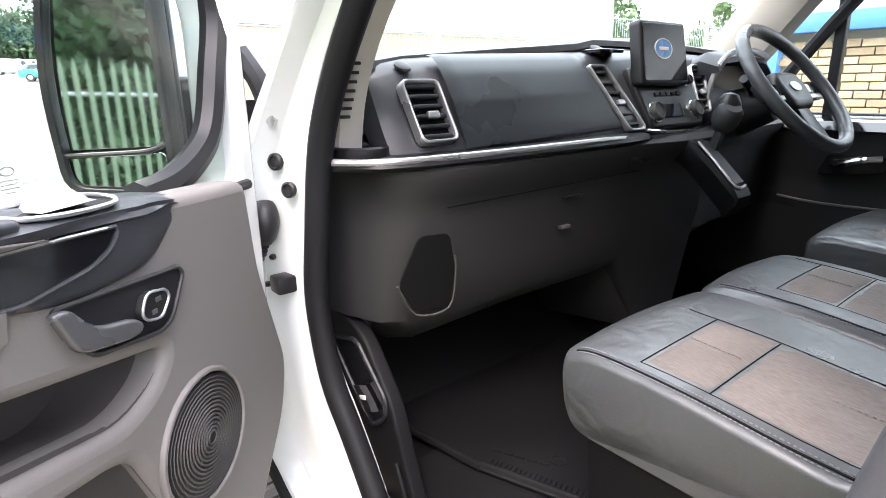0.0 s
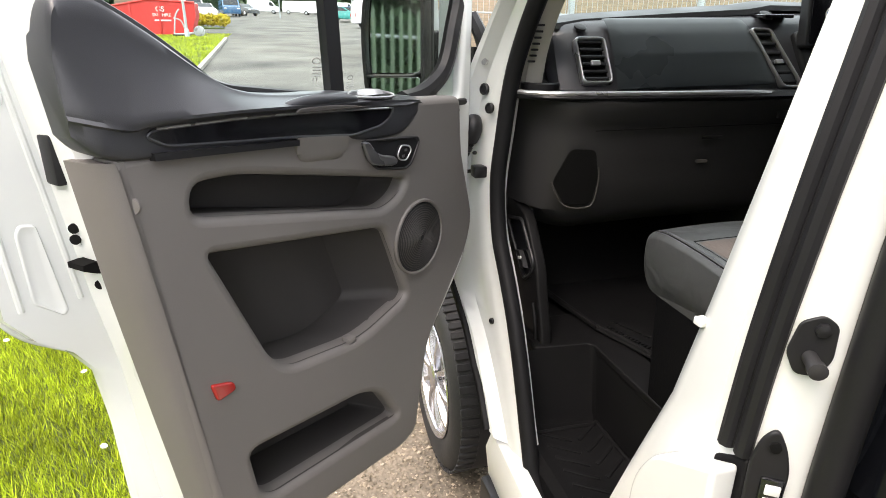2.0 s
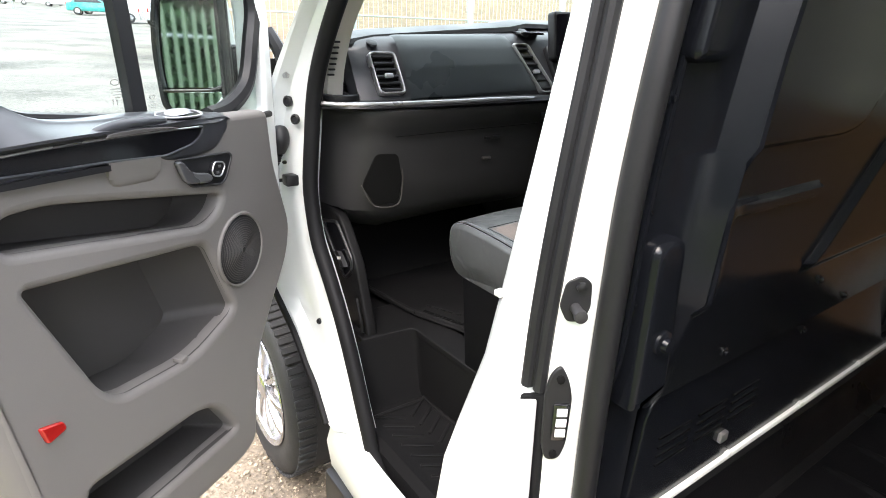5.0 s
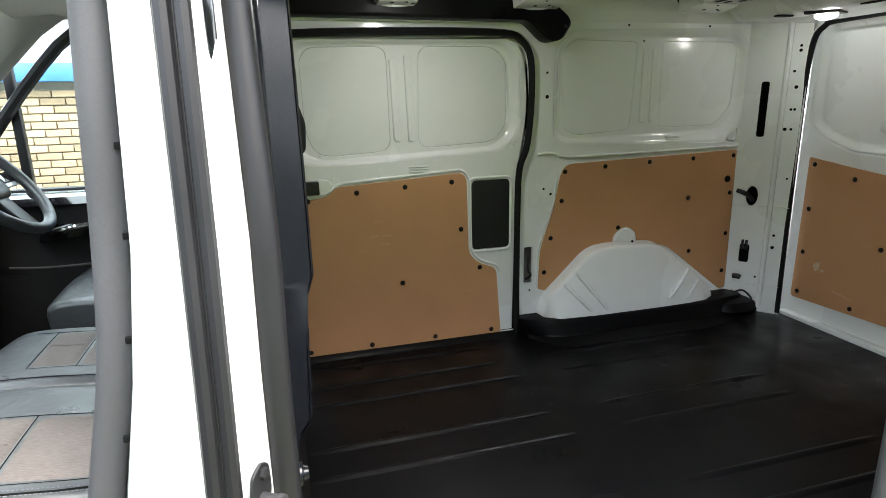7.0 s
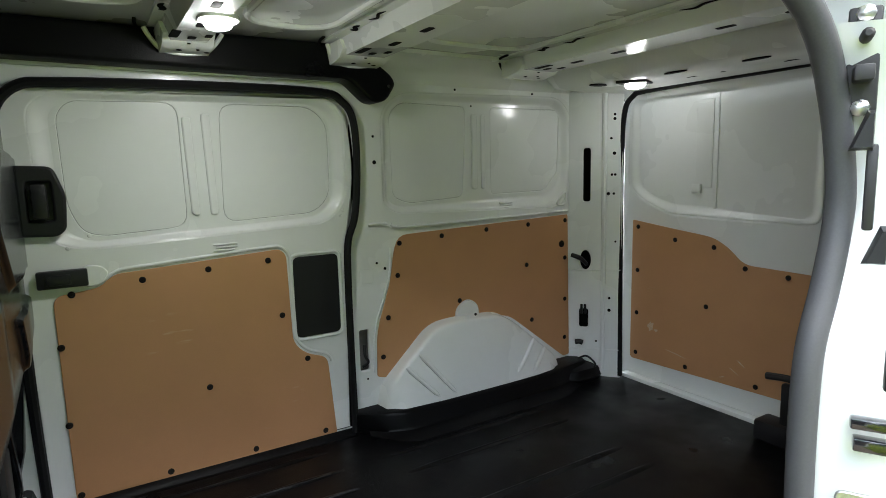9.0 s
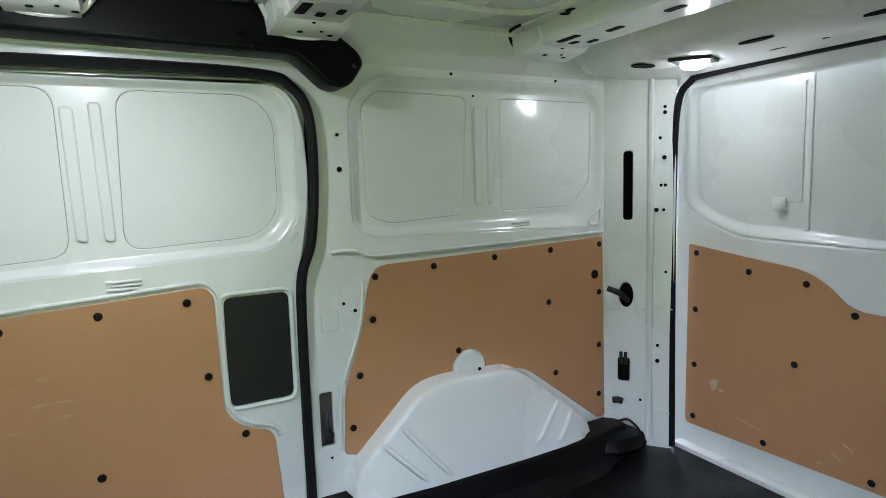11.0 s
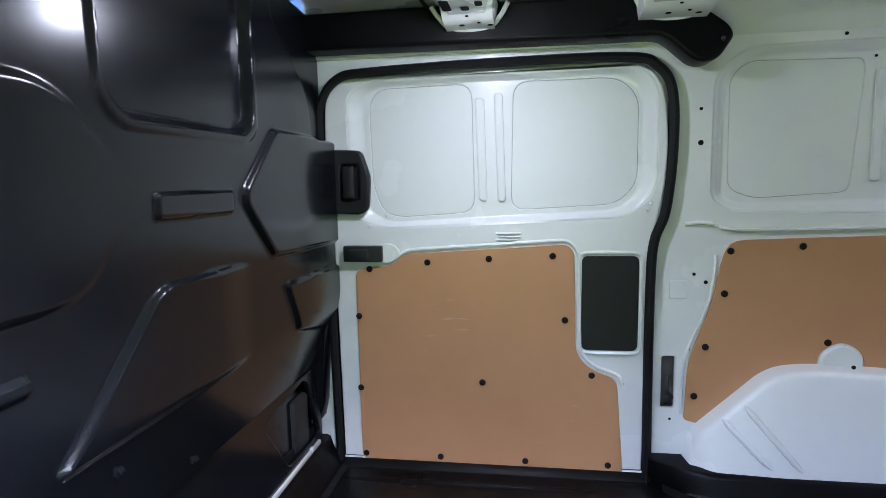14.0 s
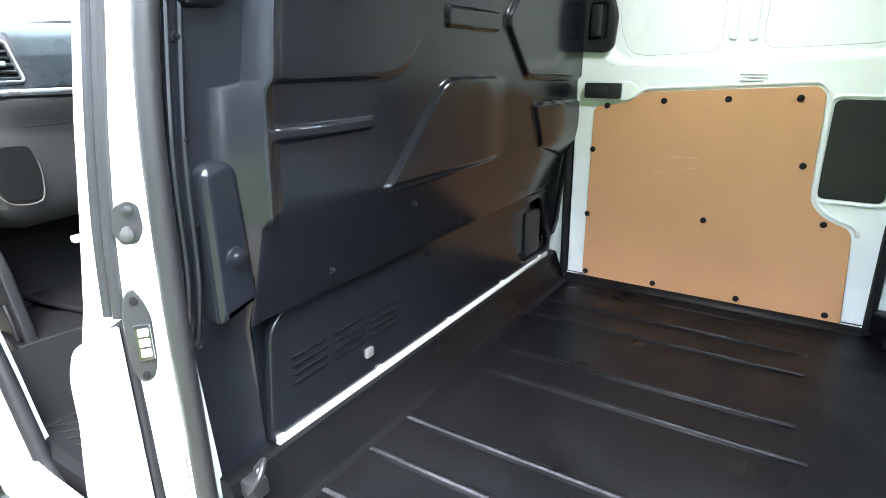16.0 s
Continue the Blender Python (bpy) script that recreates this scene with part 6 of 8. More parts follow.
# lower face details
LM = Matrix(((0, 0.12, 0.993, 0.5805), (1, 0, 0, 0), (0, 0.993, -0.12, 1.30), (0, 0, 0, 1)))
CUB = rounded([(y, (z - 1.30) / 0.993) for y, z in ((0.207, 1.202), (0.245, 1.283), (0.312, 1.278), (0.330, 1.205), (0.322, 1.138), (0.248, 1.142))], 0.015)
# Flat black sheet paints the shaded inside of the pocket.
part("cubby", sheet(CUB, thick=0.003, bevel=0.001, frame_m=LM), HOLE, dash, "open storage pocket")
part("cubby_rim", tube([LM @ Vector((y, (z - 1.30) / 0.993, 0.0)) for y, z in [(0.205, 1.202), (0.247, 1.139), (0.322, 1.134), (0.332, 1.20), (0.326, 1.235)]], 0.0022, smooth=4), BIN, dash)
part("glovebox_line", tube([(0.587, 0.30, 1.325), (0.587, 0.6, 1.328), (0.587, 0.86, 1.33)], 0.0011), HOLE, dash)
part("glovebox_latch", block(0.583, 0.59, 0.60, 0.66, 1.296, 1.304, 0.002), BLACK, dash)
part("glovebox_badge", block(0.575, 0.585, 0.60, 0.63, 1.235, 1.243, 0.002), BIN, dash)
part("hook_recess", merge(block(0.60, 0.606, 0.80, 0.83, 1.345, 1.365, 0.003), block(0.60, 0.606, 0.835, 0.89, 1.35, 1.358, 0.002)), BLACK, dash)

scr = thing("dash_screen", (0.55, 0.985, 1.53), "black upright touchscreen with a blue badge on the dash", "screen")
SM = Matrix(((0, -0.17, 0.985, 0.575), (1, 0, 0, 0), (0, 0.985, 0.17, 1.52), (0, 0, 0, 1)))
part("housing", sheet(rounded([(0.868, -0.005), (1.066, -0.005), (1.060, 0.136), (0.874, 0.136)], 0.012), thick=0.03, bevel=0.006, frame_m=SM), BLACK, scr)
part("glass", sheet(rounded([(0.877, 0.004), (1.057, 0.004), (1.052, 0.129), (0.882, 0.129)], 0.008), thick=0.003, bevel=0.001, frame_m=SM @ Matrix.Translation((0, 0, 0.002))), SCREEN, scr)
part("badge", sheet(oval(0.957, 0.074, 0.034, 0.021, 28), thick=0.002, bevel=0.0006, frame_m=SM @ Matrix.Translation((0, 0, 0.0035))), BLUE, scr, "blue oval badge")
part("badge_rim", sheet(oval(0.957, 0.074, 0.036, 0.023, 28), [oval(0.957, 0.074, 0.0335, 0.0205, 28)], thick=0.003, bevel=0.0006, frame_m=SM @ Matrix.Translation((0, 0, 0.004))), PALE, scr)
part("badge_mark", sheet(rect(0.937, 0.070, 0.977, 0.078, 0.003), thick=0.0016, bevel=0.0004, frame_m=SM @ Matrix.Translation((0, 0, 0.0048))), PALE, scr)

stw = thing("steering_wheel", (0.705, 1.35, 1.505), "black leather steering wheel with silver spoke accents", "steering wheel")
WM = Matrix.Translation((0.705, 1.35, 1.505)) @ Matrix.Rotation(radians(-40), 4, "Y") @ Matrix(((0, 0, 1, 0), (1, 0, 0, 0), (0, 1, 0, 0), (0, 0, 0, 1)))
part("rim", tube([WM @ Vector((0.185 * math.cos(a), 0.185 * math.sin(a), 0)) for a in (2 * math.pi * k / 40 for k in range(40))], 0.0165, True, 0, 12), LEATHER, stw)
part("hub", sheet(rounded([(-0.07, -0.06), (0.07, -0.06), (0.085, 0.02), (0.06, 0.055), (-0.06, 0.055), (-0.085, 0.02)], 0.03), thick=0.06, bevel=0.02, frame_m=WM @ Matrix.Translation((0, 0, 0.0)), res=3), BLACK, stw)
part("hub_badge", sheet(oval(0, 0.0, 0.03, 0.015), thick=0.003, bevel=0.001, frame_m=WM @ Matrix.Translation((0, 0, 0.003))), SILVER, stw)
for sx in (-1, 1):
    part("spoke", block(min(sx * 0.06, sx * 0.178), max(sx * 0.06, sx * 0.178), -0.03, 0.022, -0.03, -0.012, 0.006, m=WM), BLACK, stw)
    part("spoke_trim", block(min(sx * 0.08, sx * 0.15), max(sx * 0.08, sx * 0.15), -0.034, -0.02, -0.016, -0.006, 0.003, m=WM), SILVER, stw)
    part("spoke_buttons", block(min(sx * 0.09, sx * 0.14), max(sx * 0.09, sx * 0.14), -0.016, 0.014, -0.014, -0.007, 0.004, m=WM), GLOSS, stw)
part("lower_spoke", block(-0.035, 0.035, -0.178, -0.05, -0.03, -0.014, 0.006, m=WM), BLACK, stw)

gc = thing("gear_console", (0.70, 1.02, 1.2), "sloping black gear console with silver edge and gear lever", "gear lever")
part("console", loft([[(x, 0.972 + e, z), (x, 0.978 + e, z + 0.014), (x, 1.04 + e, z + 0.014), (x, 1.046 + e, z), (x - 0.03, 1.04 + e, z - 0.035), (x - 0.03, 0.978 + e, z - 0.035)] for x, z, e in ((0.60, 1.388, -0.005), (0.65, 1.372, 0.0), (0.70, 1.325, 0.005), (0.75, 1.272, 0.01), (0.757, 1.258, 0.01))]), LINER, gc)
part("gate", loft([[(x, 0.99 + e, z), (x, 1.03 + e, z), (x, 1.03 + e, z + 0.006), (x, 0.99 + e, z + 0.006)] for x, z, e in ((0.655, 1.383, 0.0), (0.70, 1.34, 0.005), (0.742, 1.296, 0.01))]), BLACK, gc)
part("gate_trim", tube([(0.655, 0.985, 1.389), (0.70, 0.988, 1.345), (0.746, 0.995, 1.296), (0.748, 1.038, 1.294)], 0.0035, smooth=3), SILVER, gc)
part("lever", tube([(0.665, 1.03, 1.36), (0.675, 1.035, 1.40), (0.68, 1.04, 1.43)], 0.012), BLACK, gc)
part("knob", lathe([(0.012, 0), (0.024, 0.012), (0.029, 0.04), (0.027, 0.07), (0.016, 0.088), (0.003, 0.092)], 20, aim((0.678, 1.04, 1.405), (0.1, 0.1, 1))), BLACK, gc)
part("knob_inlay", lathe([(0.0285, 0), (0.030, 0.01), (0.0285, 0.035), (0.02, 0.045)], 20, aim((0.682, 1.038, 1.43), (0.5, -0.3, 0.8))), GREYDK, gc)

# ---- driver's door and seat ----
dd = thing("driver_door", (0.8, 1.80, 0.7), "closed driver's door with dark trim and window", "van door")
part("trim", loft([[(x, 1.80, 0.80), (x, 1.74, 0.86), (x, 1.72, 1.05), (x, 1.745, 1.18), (x, 1.735, 1.26), (x, 1.70, 1.37), (x, 1.72, 1.405), (x, 1.80, 1.41)] for x in (0.34, 0.4, 1.3, 1.36)]), GREYDK, dd)
part("arm_cap", loft([[(x, 1.69, 1.375), (x, 1.70, 1.40), (x, 1.75, 1.415), (x, 1.79, 1.41), (x, 1.79, 1.375)] for x in (0.52, 0.56, 1.2, 1.24)]), GLOSS, dd)
part("door_handle", tube([(0.70, 1.722, 1.275), (0.74, 1.69, 1.28), (0.79, 1.685, 1.295), (0.83, 1.70, 1.30)], 0.010), CHROME, dd)
part("handle_cup", sheet(rounded([(0.66, 1.235), (0.69, 1.31), (0.85, 1.325), (0.84, 1.255)], 0.02), thick=0.006, bevel=0.002, frame_m=facing_y(1.722)), GLOSS, dd)
part("pocket_line", tube([(0.56, 1.718, 1.16), (0.70, 1.718, 1.15), (0.95, 1.718, 1.155)], 0.004), GREY, dd)
part("speaker", lathe([(0.075, 0), (0.078, 0.006), (0.07, 0.008), (0.02, 0.006)], 24, aim((0.55, 1.742, 1.09), (0, -1, 0))), BLACK, dd)
part("outer_skin", block(0.34, 1.36, 1.86, 1.88, 0.45, 1.41, 0.006), WHITE, dd)
part("window_post", merge(block(0.625, 0.655, 1.80, 1.83, 1.40, 2.0, 0.004)), BLACK, dd)
part("window_frame", merge(tube([(0.43, 1.80, 1.42), (0.62, 1.79, 1.68), (0.82, 1.76, 1.90), (0.95, 1.74, 1.98)], 0.020, smooth=3), block(1.30, 1.40, 1.78, 1.84, 1.40, 2.02, 0.01), block(0.40, 1.36, 1.80, 1.84, 1.40, 1.42, 0.006)), BLACK, dd)
part("window_glass", block(0.45, 1.32, 1.815, 1.819, 1.40, 2.0, 0.0), GLASS, dd).visible_shadow = False


def seat_pad(y0, y1, x0=0.838, x1=1.36, top=1.16):
    """A padded seat cushion with a crowned top and a rolled front."""
    prof = [(x0 + 0.045, 1.028), (x0 + 0.022, 1.034), (x0 + 0.010, 1.06), (x0 + 0.004, 1.105), (x0 + 0.004, 1.138), (x0 + 0.016, 1.154), (x0 + 0.06, 1.163), (x0 + 0.18, 1.158), (x0 + 0.34, 1.140), (x1, 1.13), (x1, 1.018)]
    w = y1 - y0
    line = [(p.x, p.y) for p in spline([(*q, 0) for q in prof], 4)]
    rows = []
    for k in range(33):
        y = w * 0.5 * (1 - math.cos(math.pi * k / 32))
        near = min(y, w - y)
        g = max(0.0, 1 - near / 0.026)
        roll, crown = 1 - math.sqrt(max(0.0, 1 - g * g)), math.sin(math.pi * y / w)
        rows.append([(x + (0.012 * roll - 0.010 * crown if x < x0 + 0.1 else 0), y0 + y + (1 if y < w / 2 else -1) * 0.02 * g * min(1.0, max(0.0, (1.095 - z) / 0.08)) ** 2, (z - 0.013 * roll + 0.004 * crown if z > 1.13 else z - 0.010 * roll if z > 1.10 else z) + (top - 1.16)) for x, z in line])
    bm = loft(rows)
    return bm


def on_top(par):
    """Gives the height of a cushion's top at a place."""
    tree = BVHTree.FromPolygons([v.co for v in par.data.vertices], [p.vertices for p in par.data.polygons])
    def top(x, y):
        hit = tree.ray_cast(Vector((x, y, 2.0)), Vector((0, 0, -1)))[0]
        return hit.z if hit else 1.14
    return top


def stitches(par, pts, n, mat_=None):
    """A row of raised stitches along a line over the cushion, as one part."""
    line, top = spline(pts, 260), on_top(par)
    line = [Vector((p.x, p.y, top(p.x, p.y) + 0.0012)) if mat_ is None else p for p in line]
    bms = []
    for k in range(n):
        p = line[int(k / n * (len(line) - 1))]
        q = line[min(int((k + 0.58) / n * (len(line) - 1)), len(line) - 1)]
        if (q - p).length > 1e-5:
            bms.append(tube([p, (p + q) / 2 + Vector((0, 0, 0.0006)), q], 0.0008, smooth=0, sides=5))
    part("stitching", merge(*bms), mat_ or THREAD, par)


def seam(par, pts, r=0.0009):
    top = on_top(par)
    part("seam", tube([(p.x, p.y, top(p.x, p.y) + r * 0.4) for p in spline([(*q, 0) for q in pts], 5)], r, smooth=0), HOLE, par)


def pad(par, x0, x1, y0, y1):
    """A quilted cloth insert, crowned and sewn down into the cushion."""
    top, n, rows = on_top(par), 12, []
    for i in range(n + 1):
        x = x0 + (x1 - x0) * i / n
        row = []
        for j in range(n + 1):
            y = y0 + (y1 - y0) * j / n
            e = (1 - (2 * i / n - 1) ** 8) * (1 - (2 * j / n - 1) ** 8)
            dip = math.exp(-((2 * j / n - 1.04) * 9) ** 2) * 0.0018
            row.append((x, y, top(x, y) - 0.0005 + 0.0045 * e - dip * e))
        rows.append(row)
    part("cloth_insert", loft(rows, closed=False), CLOTH, par, "brown-grey woven cloth insert")
    stitches(par, [(x0 + 0.008, (y0 + y1) / 2 + 0.004, top((x0 + x1) / 2, (y0 + y1) / 2) + 0.0035 + 0.5 * (top(x0, y0) - top(x1, y0))), (x1 - 0.008, (y0 + y1) / 2 + 0.004, top((x0 + x1) / 2, (y0 + y1) / 2) + 0.0035 - 0.5 * (top(x0, y0) - top(x1, y0)))], max(10, int((x1 - x0) / 0.0062)), CLOTH)


bs = thing("passenger_seat", (1.1, 0.63, 0.8), "double passenger bench seat in black leather and brown cloth", "seat")
part("base", loft([[(0.896, y + s * 0.012, 0.75), (0.884, y, 1.03), (1.36, y, 1.03), (1.36, y + s * 0.012, 0.75)] for y, s in ((0.304, 1), (0.308, 1), (0.955, -1), (0.96, -1))]), LINER, bs)
c1 = part("cushion", seat_pad(0.285, 0.655), LEATHER, bs, "black leather seat cushion")
c2 = part("cushion", seat_pad(0.662, 0.985), LEATHER, bs, "black leather seat cushion")
for c, ya, yb in ((c1, 0.322, 0.515), (c2, 0.735, 0.93)):
    pad(c, 0.952, 1.037, ya, yb)
    pad(c, 1.042, 1.30, ya, yb)
    seam(c, [(0.948, ya - 0.004), (0.948, yb + 0.004)])
    seam(c, [(1.0395, ya - 0.002), (1.0395, yb + 0.002)])
    seam(c, [(0.90, yb + 0.012), (0.948, yb + 0.006), (1.10, yb + 0.005), (1.30, yb + 0.005)])
    seam(c, [(0.948, ya - 0.004), (1.10, ya - 0.003), (1.30, ya - 0.003)], 0.0006)
seam(c1, [(0.864, 0.296), (0.90, 0.298), (1.0, 0.298), (1.33, 0.298)], 0.0015)
for d in (-0.0045, 0.0045):
    stitches(c1, [(0.866, 0.297 + d, 0), (0.90, 0.299 + d, 0), (1.0, 0.299 + d, 0), (1.33, 0.299 + d, 0)], 180)
seam(c2, [(0.872, 0.684), (0.95, 0.686), (1.33, 0.686)], 0.002)
for d in (-0.0045, 0.0045):
    stitches(c2, [(0.874, 0.684 + d, 0), (0.95, 0.686 + d, 0), (1.33, 0.686 + d, 0)], 165)
for ya in (0.30, 0.668):
    part("backrest", loft([[(1.345 + e, ya + 0.02, z), (1.325 + e, ya + 0.06, z), (1.325 + e, ya + 0.26, z), (1.345 + e, ya + 0.30, z), (1.425, ya + 0.30, z), (1.425, ya + 0.02, z)] for z, e in ((1.10, 0.0), (1.4, 0.01), (1.65, 0.03), (1.72, 0.05))]), LEATHER, bs)

bs.location += Vector((0.004, 0.0, 0.012))  # raised on its runners

ds = thing("driver_seat", (1.1, 1.5, 0.8), "driver's seat cushion in black leather and brown cloth", "seat")
part("base", loft([[(0.90, y, 0.80), (0.87, y, 1.03), (1.38, y, 1.03), (1.38, y, 0.80)] for y in (1.24, 1.25, 1.68, 1.69)]), BLACK, ds)
c3 = part("cushion", seat_pad(1.22, 1.70, 0.82), LEATHER, ds, "black leather seat cushion")
pad(c3, 0.93, 1.10, 1.31, 1.61)
pad(c3, 1.105, 1.30, 1.31, 1.61)

# ---- passenger door, swung open ----
DM = Matrix(((0.656, 0, 0.755, 0.36), (-0.755, 0, 0.656, 0.06), (0, 1, 0, 0), (0, 0, 0, 1)))
def DP(u, z, n=0.0):
    return DM @ Vector((u, z, n))
def dz(n):
    return DM @ Matrix.Translation((0, 0, n))
pd = thing("passenger_door", DP(0.45, 0.55, 0), "opened white passenger door with taupe inner trim panel", "van door")
shell_out = rounded([(0.0, 0.95), (0.02, 1.43), (0.035, 1.65), (0.16, 1.86), (0.32, 1.98), (0.98, 2.0), (1.06, 1.62), (1.075, 1.18), (1.05, 1.135), (0.955, 1.06), (0.945, 0.56), (0.40, 0.475), (0.17, 0.58), (0.12, 0.74)], [0.05, 0.05, 0.1, 0.1, 0.1, 0.05, 0.05, 0.03, 0.05, 0.05, 0.06, 0.1, 0.08, 0.05])
WINDOW = rounded([(0.10, 1.386), (0.092, 1.64), (0.21, 1.82), (0.36, 1.93), (0.94, 1.95), (0.985, 1.585), (0.955, 1.575), (0.83, 1.49), (0.78, 1.455), (0.60, 1.437), (0.46, 1.41), (0.32, 1.39)], [0.02, 0.05, 0.08, 0.05, 0.04, 0.02, 0.02, 0.1, 0.08, 0.05, 0.05, 0.05])
part("outer_skin", sheet(shell_out, [WINDOW], thick=0.012, bevel=0.005, frame_m=dz(-0.075)), WHITE, pd)
P1 = rounded([(0.878, 1.30), (0.872, 1.345), (0.80, 1.345), (0.40, 1.262), (0.425, 1.232), (0.475, 1.215)], [0.02, 0.03, 0.05, 0.02, 0.02, 0.03])
P2 = rounded([(0.862, 1.242), (0.50, 1.182), (0.475, 1.172), (0.405, 1.01), (0.42, 0.995), (0.55, 0.965), (0.735, 0.995), (0.772, 1.03)], [0.01, 0.03, 0.03, 0.03, 0.02, 0.05, 0.03, 0.03])
P3 = rounded([(0.835, 0.885), (0.56, 0.842), (0.50, 0.812), (0.44, 0.715), (0.795, 0.765), (0.822, 0.79)], [0.02, 0.03, 0.03, 0.02, 0.03, 0.02])
WELL = rounded([(0.908, 1.365), (0.385, 1.30), (0.36, 1.22), (0.375, 0.97), (0.42, 0.675), (0.85, 0.73), (0.885, 1.0)], 0.02)
inner = rounded([(0.05, 0.98), (0.05, 1.43), (0.052, 1.65), (0.18, 1.86), (0.34, 1.97), (0.96, 1.98), (1.005, 1.60), (0.985, 1.43), (0.965, 1.25), (0.925, 0.90), (0.90, 0.64), (0.42, 0.56), (0.29, 0.62), (0.25, 0.77)], 0.05)
part("inner_frame", sheet(inner, [WINDOW, WELL], thick=0.075, bevel=0.012, frame_m=dz(0.035), res=3), WHITE, pd)
part("shut_face", loft([[DP(u0 - 0.01, z, 0.06), DP(u0 + 0.012, z, 0.04), DP(u0 + 0.02, z, -0.035), DP(u1 - 0.004, z, -0.055), DP(u1, z, -0.075), DP(u1 - 0.012, z, -0.082), DP(u0 - 0.03, z, -0.07)] for z, u0, u1 in ((0.56, 0.885, 0.945), (0.75, 0.90, 0.955), (0.95, 0.918, 0.96), (1.05, 0.925, 0.97), (1.10, 0.932, 1.00), (1.135, 0.938, 1.04), (1.18, 0.945, 1.07), (1.35, 0.965, 1.073), (1.5, 0.985, 1.068), (1.62, 1.0, 1.06), (1.98, 0.96, 1.0))]), WHITE, pd)
def on_shut(u, z, h):
    """A point on the door's shut face, h proud of it."""
    ua, ub = float(np.interp(z, [1.18, 1.35, 1.5, 1.62], [0.965, 0.985, 1.005, 1.02])), float(np.interp(z, [1.18, 1.35, 1.5, 1.62], [1.066, 1.069, 1.064, 1.056]))
    return DP(u, z, -0.035 - 0.02 * (u - ua) / (ub - ua) + h)
for pts_ in ([(0.994, 1.171), (1.0, 1.164), (1.033, 1.192), (1.034, 1.290), (1.028, 1.303), (1.010, 1.300)], [(1.012, 1.45), (1.040, 1.445), (1.044, 1.62), (1.018, 1.62)]):
    mid = Vector((sum(q[0] for q in pts_) / len(pts_), sum(q[1] for q in pts_) / len(pts_)))
    part("pressed_panel", loft([[on_shut(mid.x + (u - mid.x) * e, mid.y + (z - mid.y) * (1 - (1 - e) * 0.35), h) for u, z in rounded(pts_, 0.006)] for h, e in ((-0.002, 1.0), (0.0006, 0.97), (0.0016, 0.90), (0.0016, 0.82), (0.0004, 0.72), (0.0003, 0.3))]), WHITE, pd)
for f_, h_ in ((0.80, 0.0015), (0.12, 0.001)):
    part("pressed_crease", tube([on_shut(float(np.interp(z, [1.18, 1.35, 1.5, 1.62], [0.965 + 0.101 * f_, 0.985 + 0.084 * f_, 1.005 + 0.059 * f_, 1.02 + 0.036 * f_])), z, h_ - 0.003) for z in (1.185, 1.25, 1.35, 1.45, 1.55, 1.62)], 0.0045, sides=8), WHITE, pd)
part("drain_slot", sheet(oval(0, 0, 0.005, 0.012, 14), thick=0.003, bevel=0.001, frame_m=Matrix.Translation(DP(1.0605, 1.380, -0.0535)) @ DM.to_3x3().to_4x4()), HOLE, pd)
part("latch", loft([[DP(u, z - h, 0.012), DP(u, z + h, 0.012), DP(u + 0.004, z + h, -0.02), DP(u + 0.004, z - h, -0.02)] for u, z, h in ((0.94, 1.234, 0.007), (0.957, 1.236, 0.010), (0.974, 1.24, 0.008), (0.988, 1.243, 0.004))]), HOLE, pd)
part("latch_claw", block(0.938, 0.952, 1.222, 1.231, -0.008, 0.016, 0.002, m=DM), STEEL, pd)
# Black rubber bumper standing proud of the shut face.
part("latch_hole", block(0.966, 0.993, 1.352, 1.416, -0.026, 0.004, 0.004, m=DM), BLACK, pd)
for u, z, n in ((0.972, 1.291, -0.014), (0.973, 1.276, -0.014), (0.962, 1.270, -0.01), (0.958, 1.208, -0.006)):
    part("drilled_hole", lathe([(0.007, 0), (0.007, 0.003), (0.002, 0.004)], 10, aim(DP(u + 0.005, z, n), (DM.to_3x3() @ Vector((0.8, 0, 0.6))))), HOLE, pd)
# the trim: taupe lower panel with three pockets, charcoal upper roll
TRIM = rounded([(0.203, 1.408), (0.19, 1.285), (0.134, 1.12), (0.155, 1.045), (0.322, 0.856), (0.37, 0.63), (0.43, 0.62), (0.85, 0.685), (0.895, 0.72), (0.905, 0.80), (0.972, 1.395), (0.90, 1.40), (0.48, 1.372), (0.44, 1.395), (0.40, 1.418)], [0.02, 0.02, 0.03, 0.05, 0.05, 0.03, 0.02, 0.02, 0.03, 0.02, 0.005, 0.005, 0.02, 0.02, 0.02])
SPK = (0.362, 1.127)
part("trim_panel", sheet(TRIM, [P1, P2, P3], thick=0.05, bevel=0.014, frame_m=dz(0.10), res=3), GREY, pd, "taupe grained plastic trim panel")
def pocket(out, back, slide, squeeze):
    """A moulded bin behind an opening: walls that close in on a back plate."""
    c = sum((Vector(p).to_2d() for p in out), Vector((0, 0))) / len(out)
    bm = bmesh.new()
    rings = []
    for n, f, g in ((0.09, 1.005, 0.0), (0.055, 1.0, 0.05), (back + 0.012, squeeze + 0.03, 0.9), (back, squeeze, 1.0)):
        rings.append([bm.verts.new(DP(c.x + (p[0] - c.x) * f + slide * g, c.y + (p[1] - c.y) * (1.0 + 0.03 * g) - 0.004 * g, n)) for p in out])
    for a, b in zip(rings, rings[1:]):
        for k in range(len(out)):
            bm.faces.new((a[k], a[(k + 1) % len(out)], b[(k + 1) % len(out)], b[k]))
    bm.faces.new(rings[-1])
    # Bins are the same taupe as the panel, their shade put into the colour.
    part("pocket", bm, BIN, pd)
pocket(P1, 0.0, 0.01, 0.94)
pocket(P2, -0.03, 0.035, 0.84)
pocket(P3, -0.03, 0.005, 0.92)
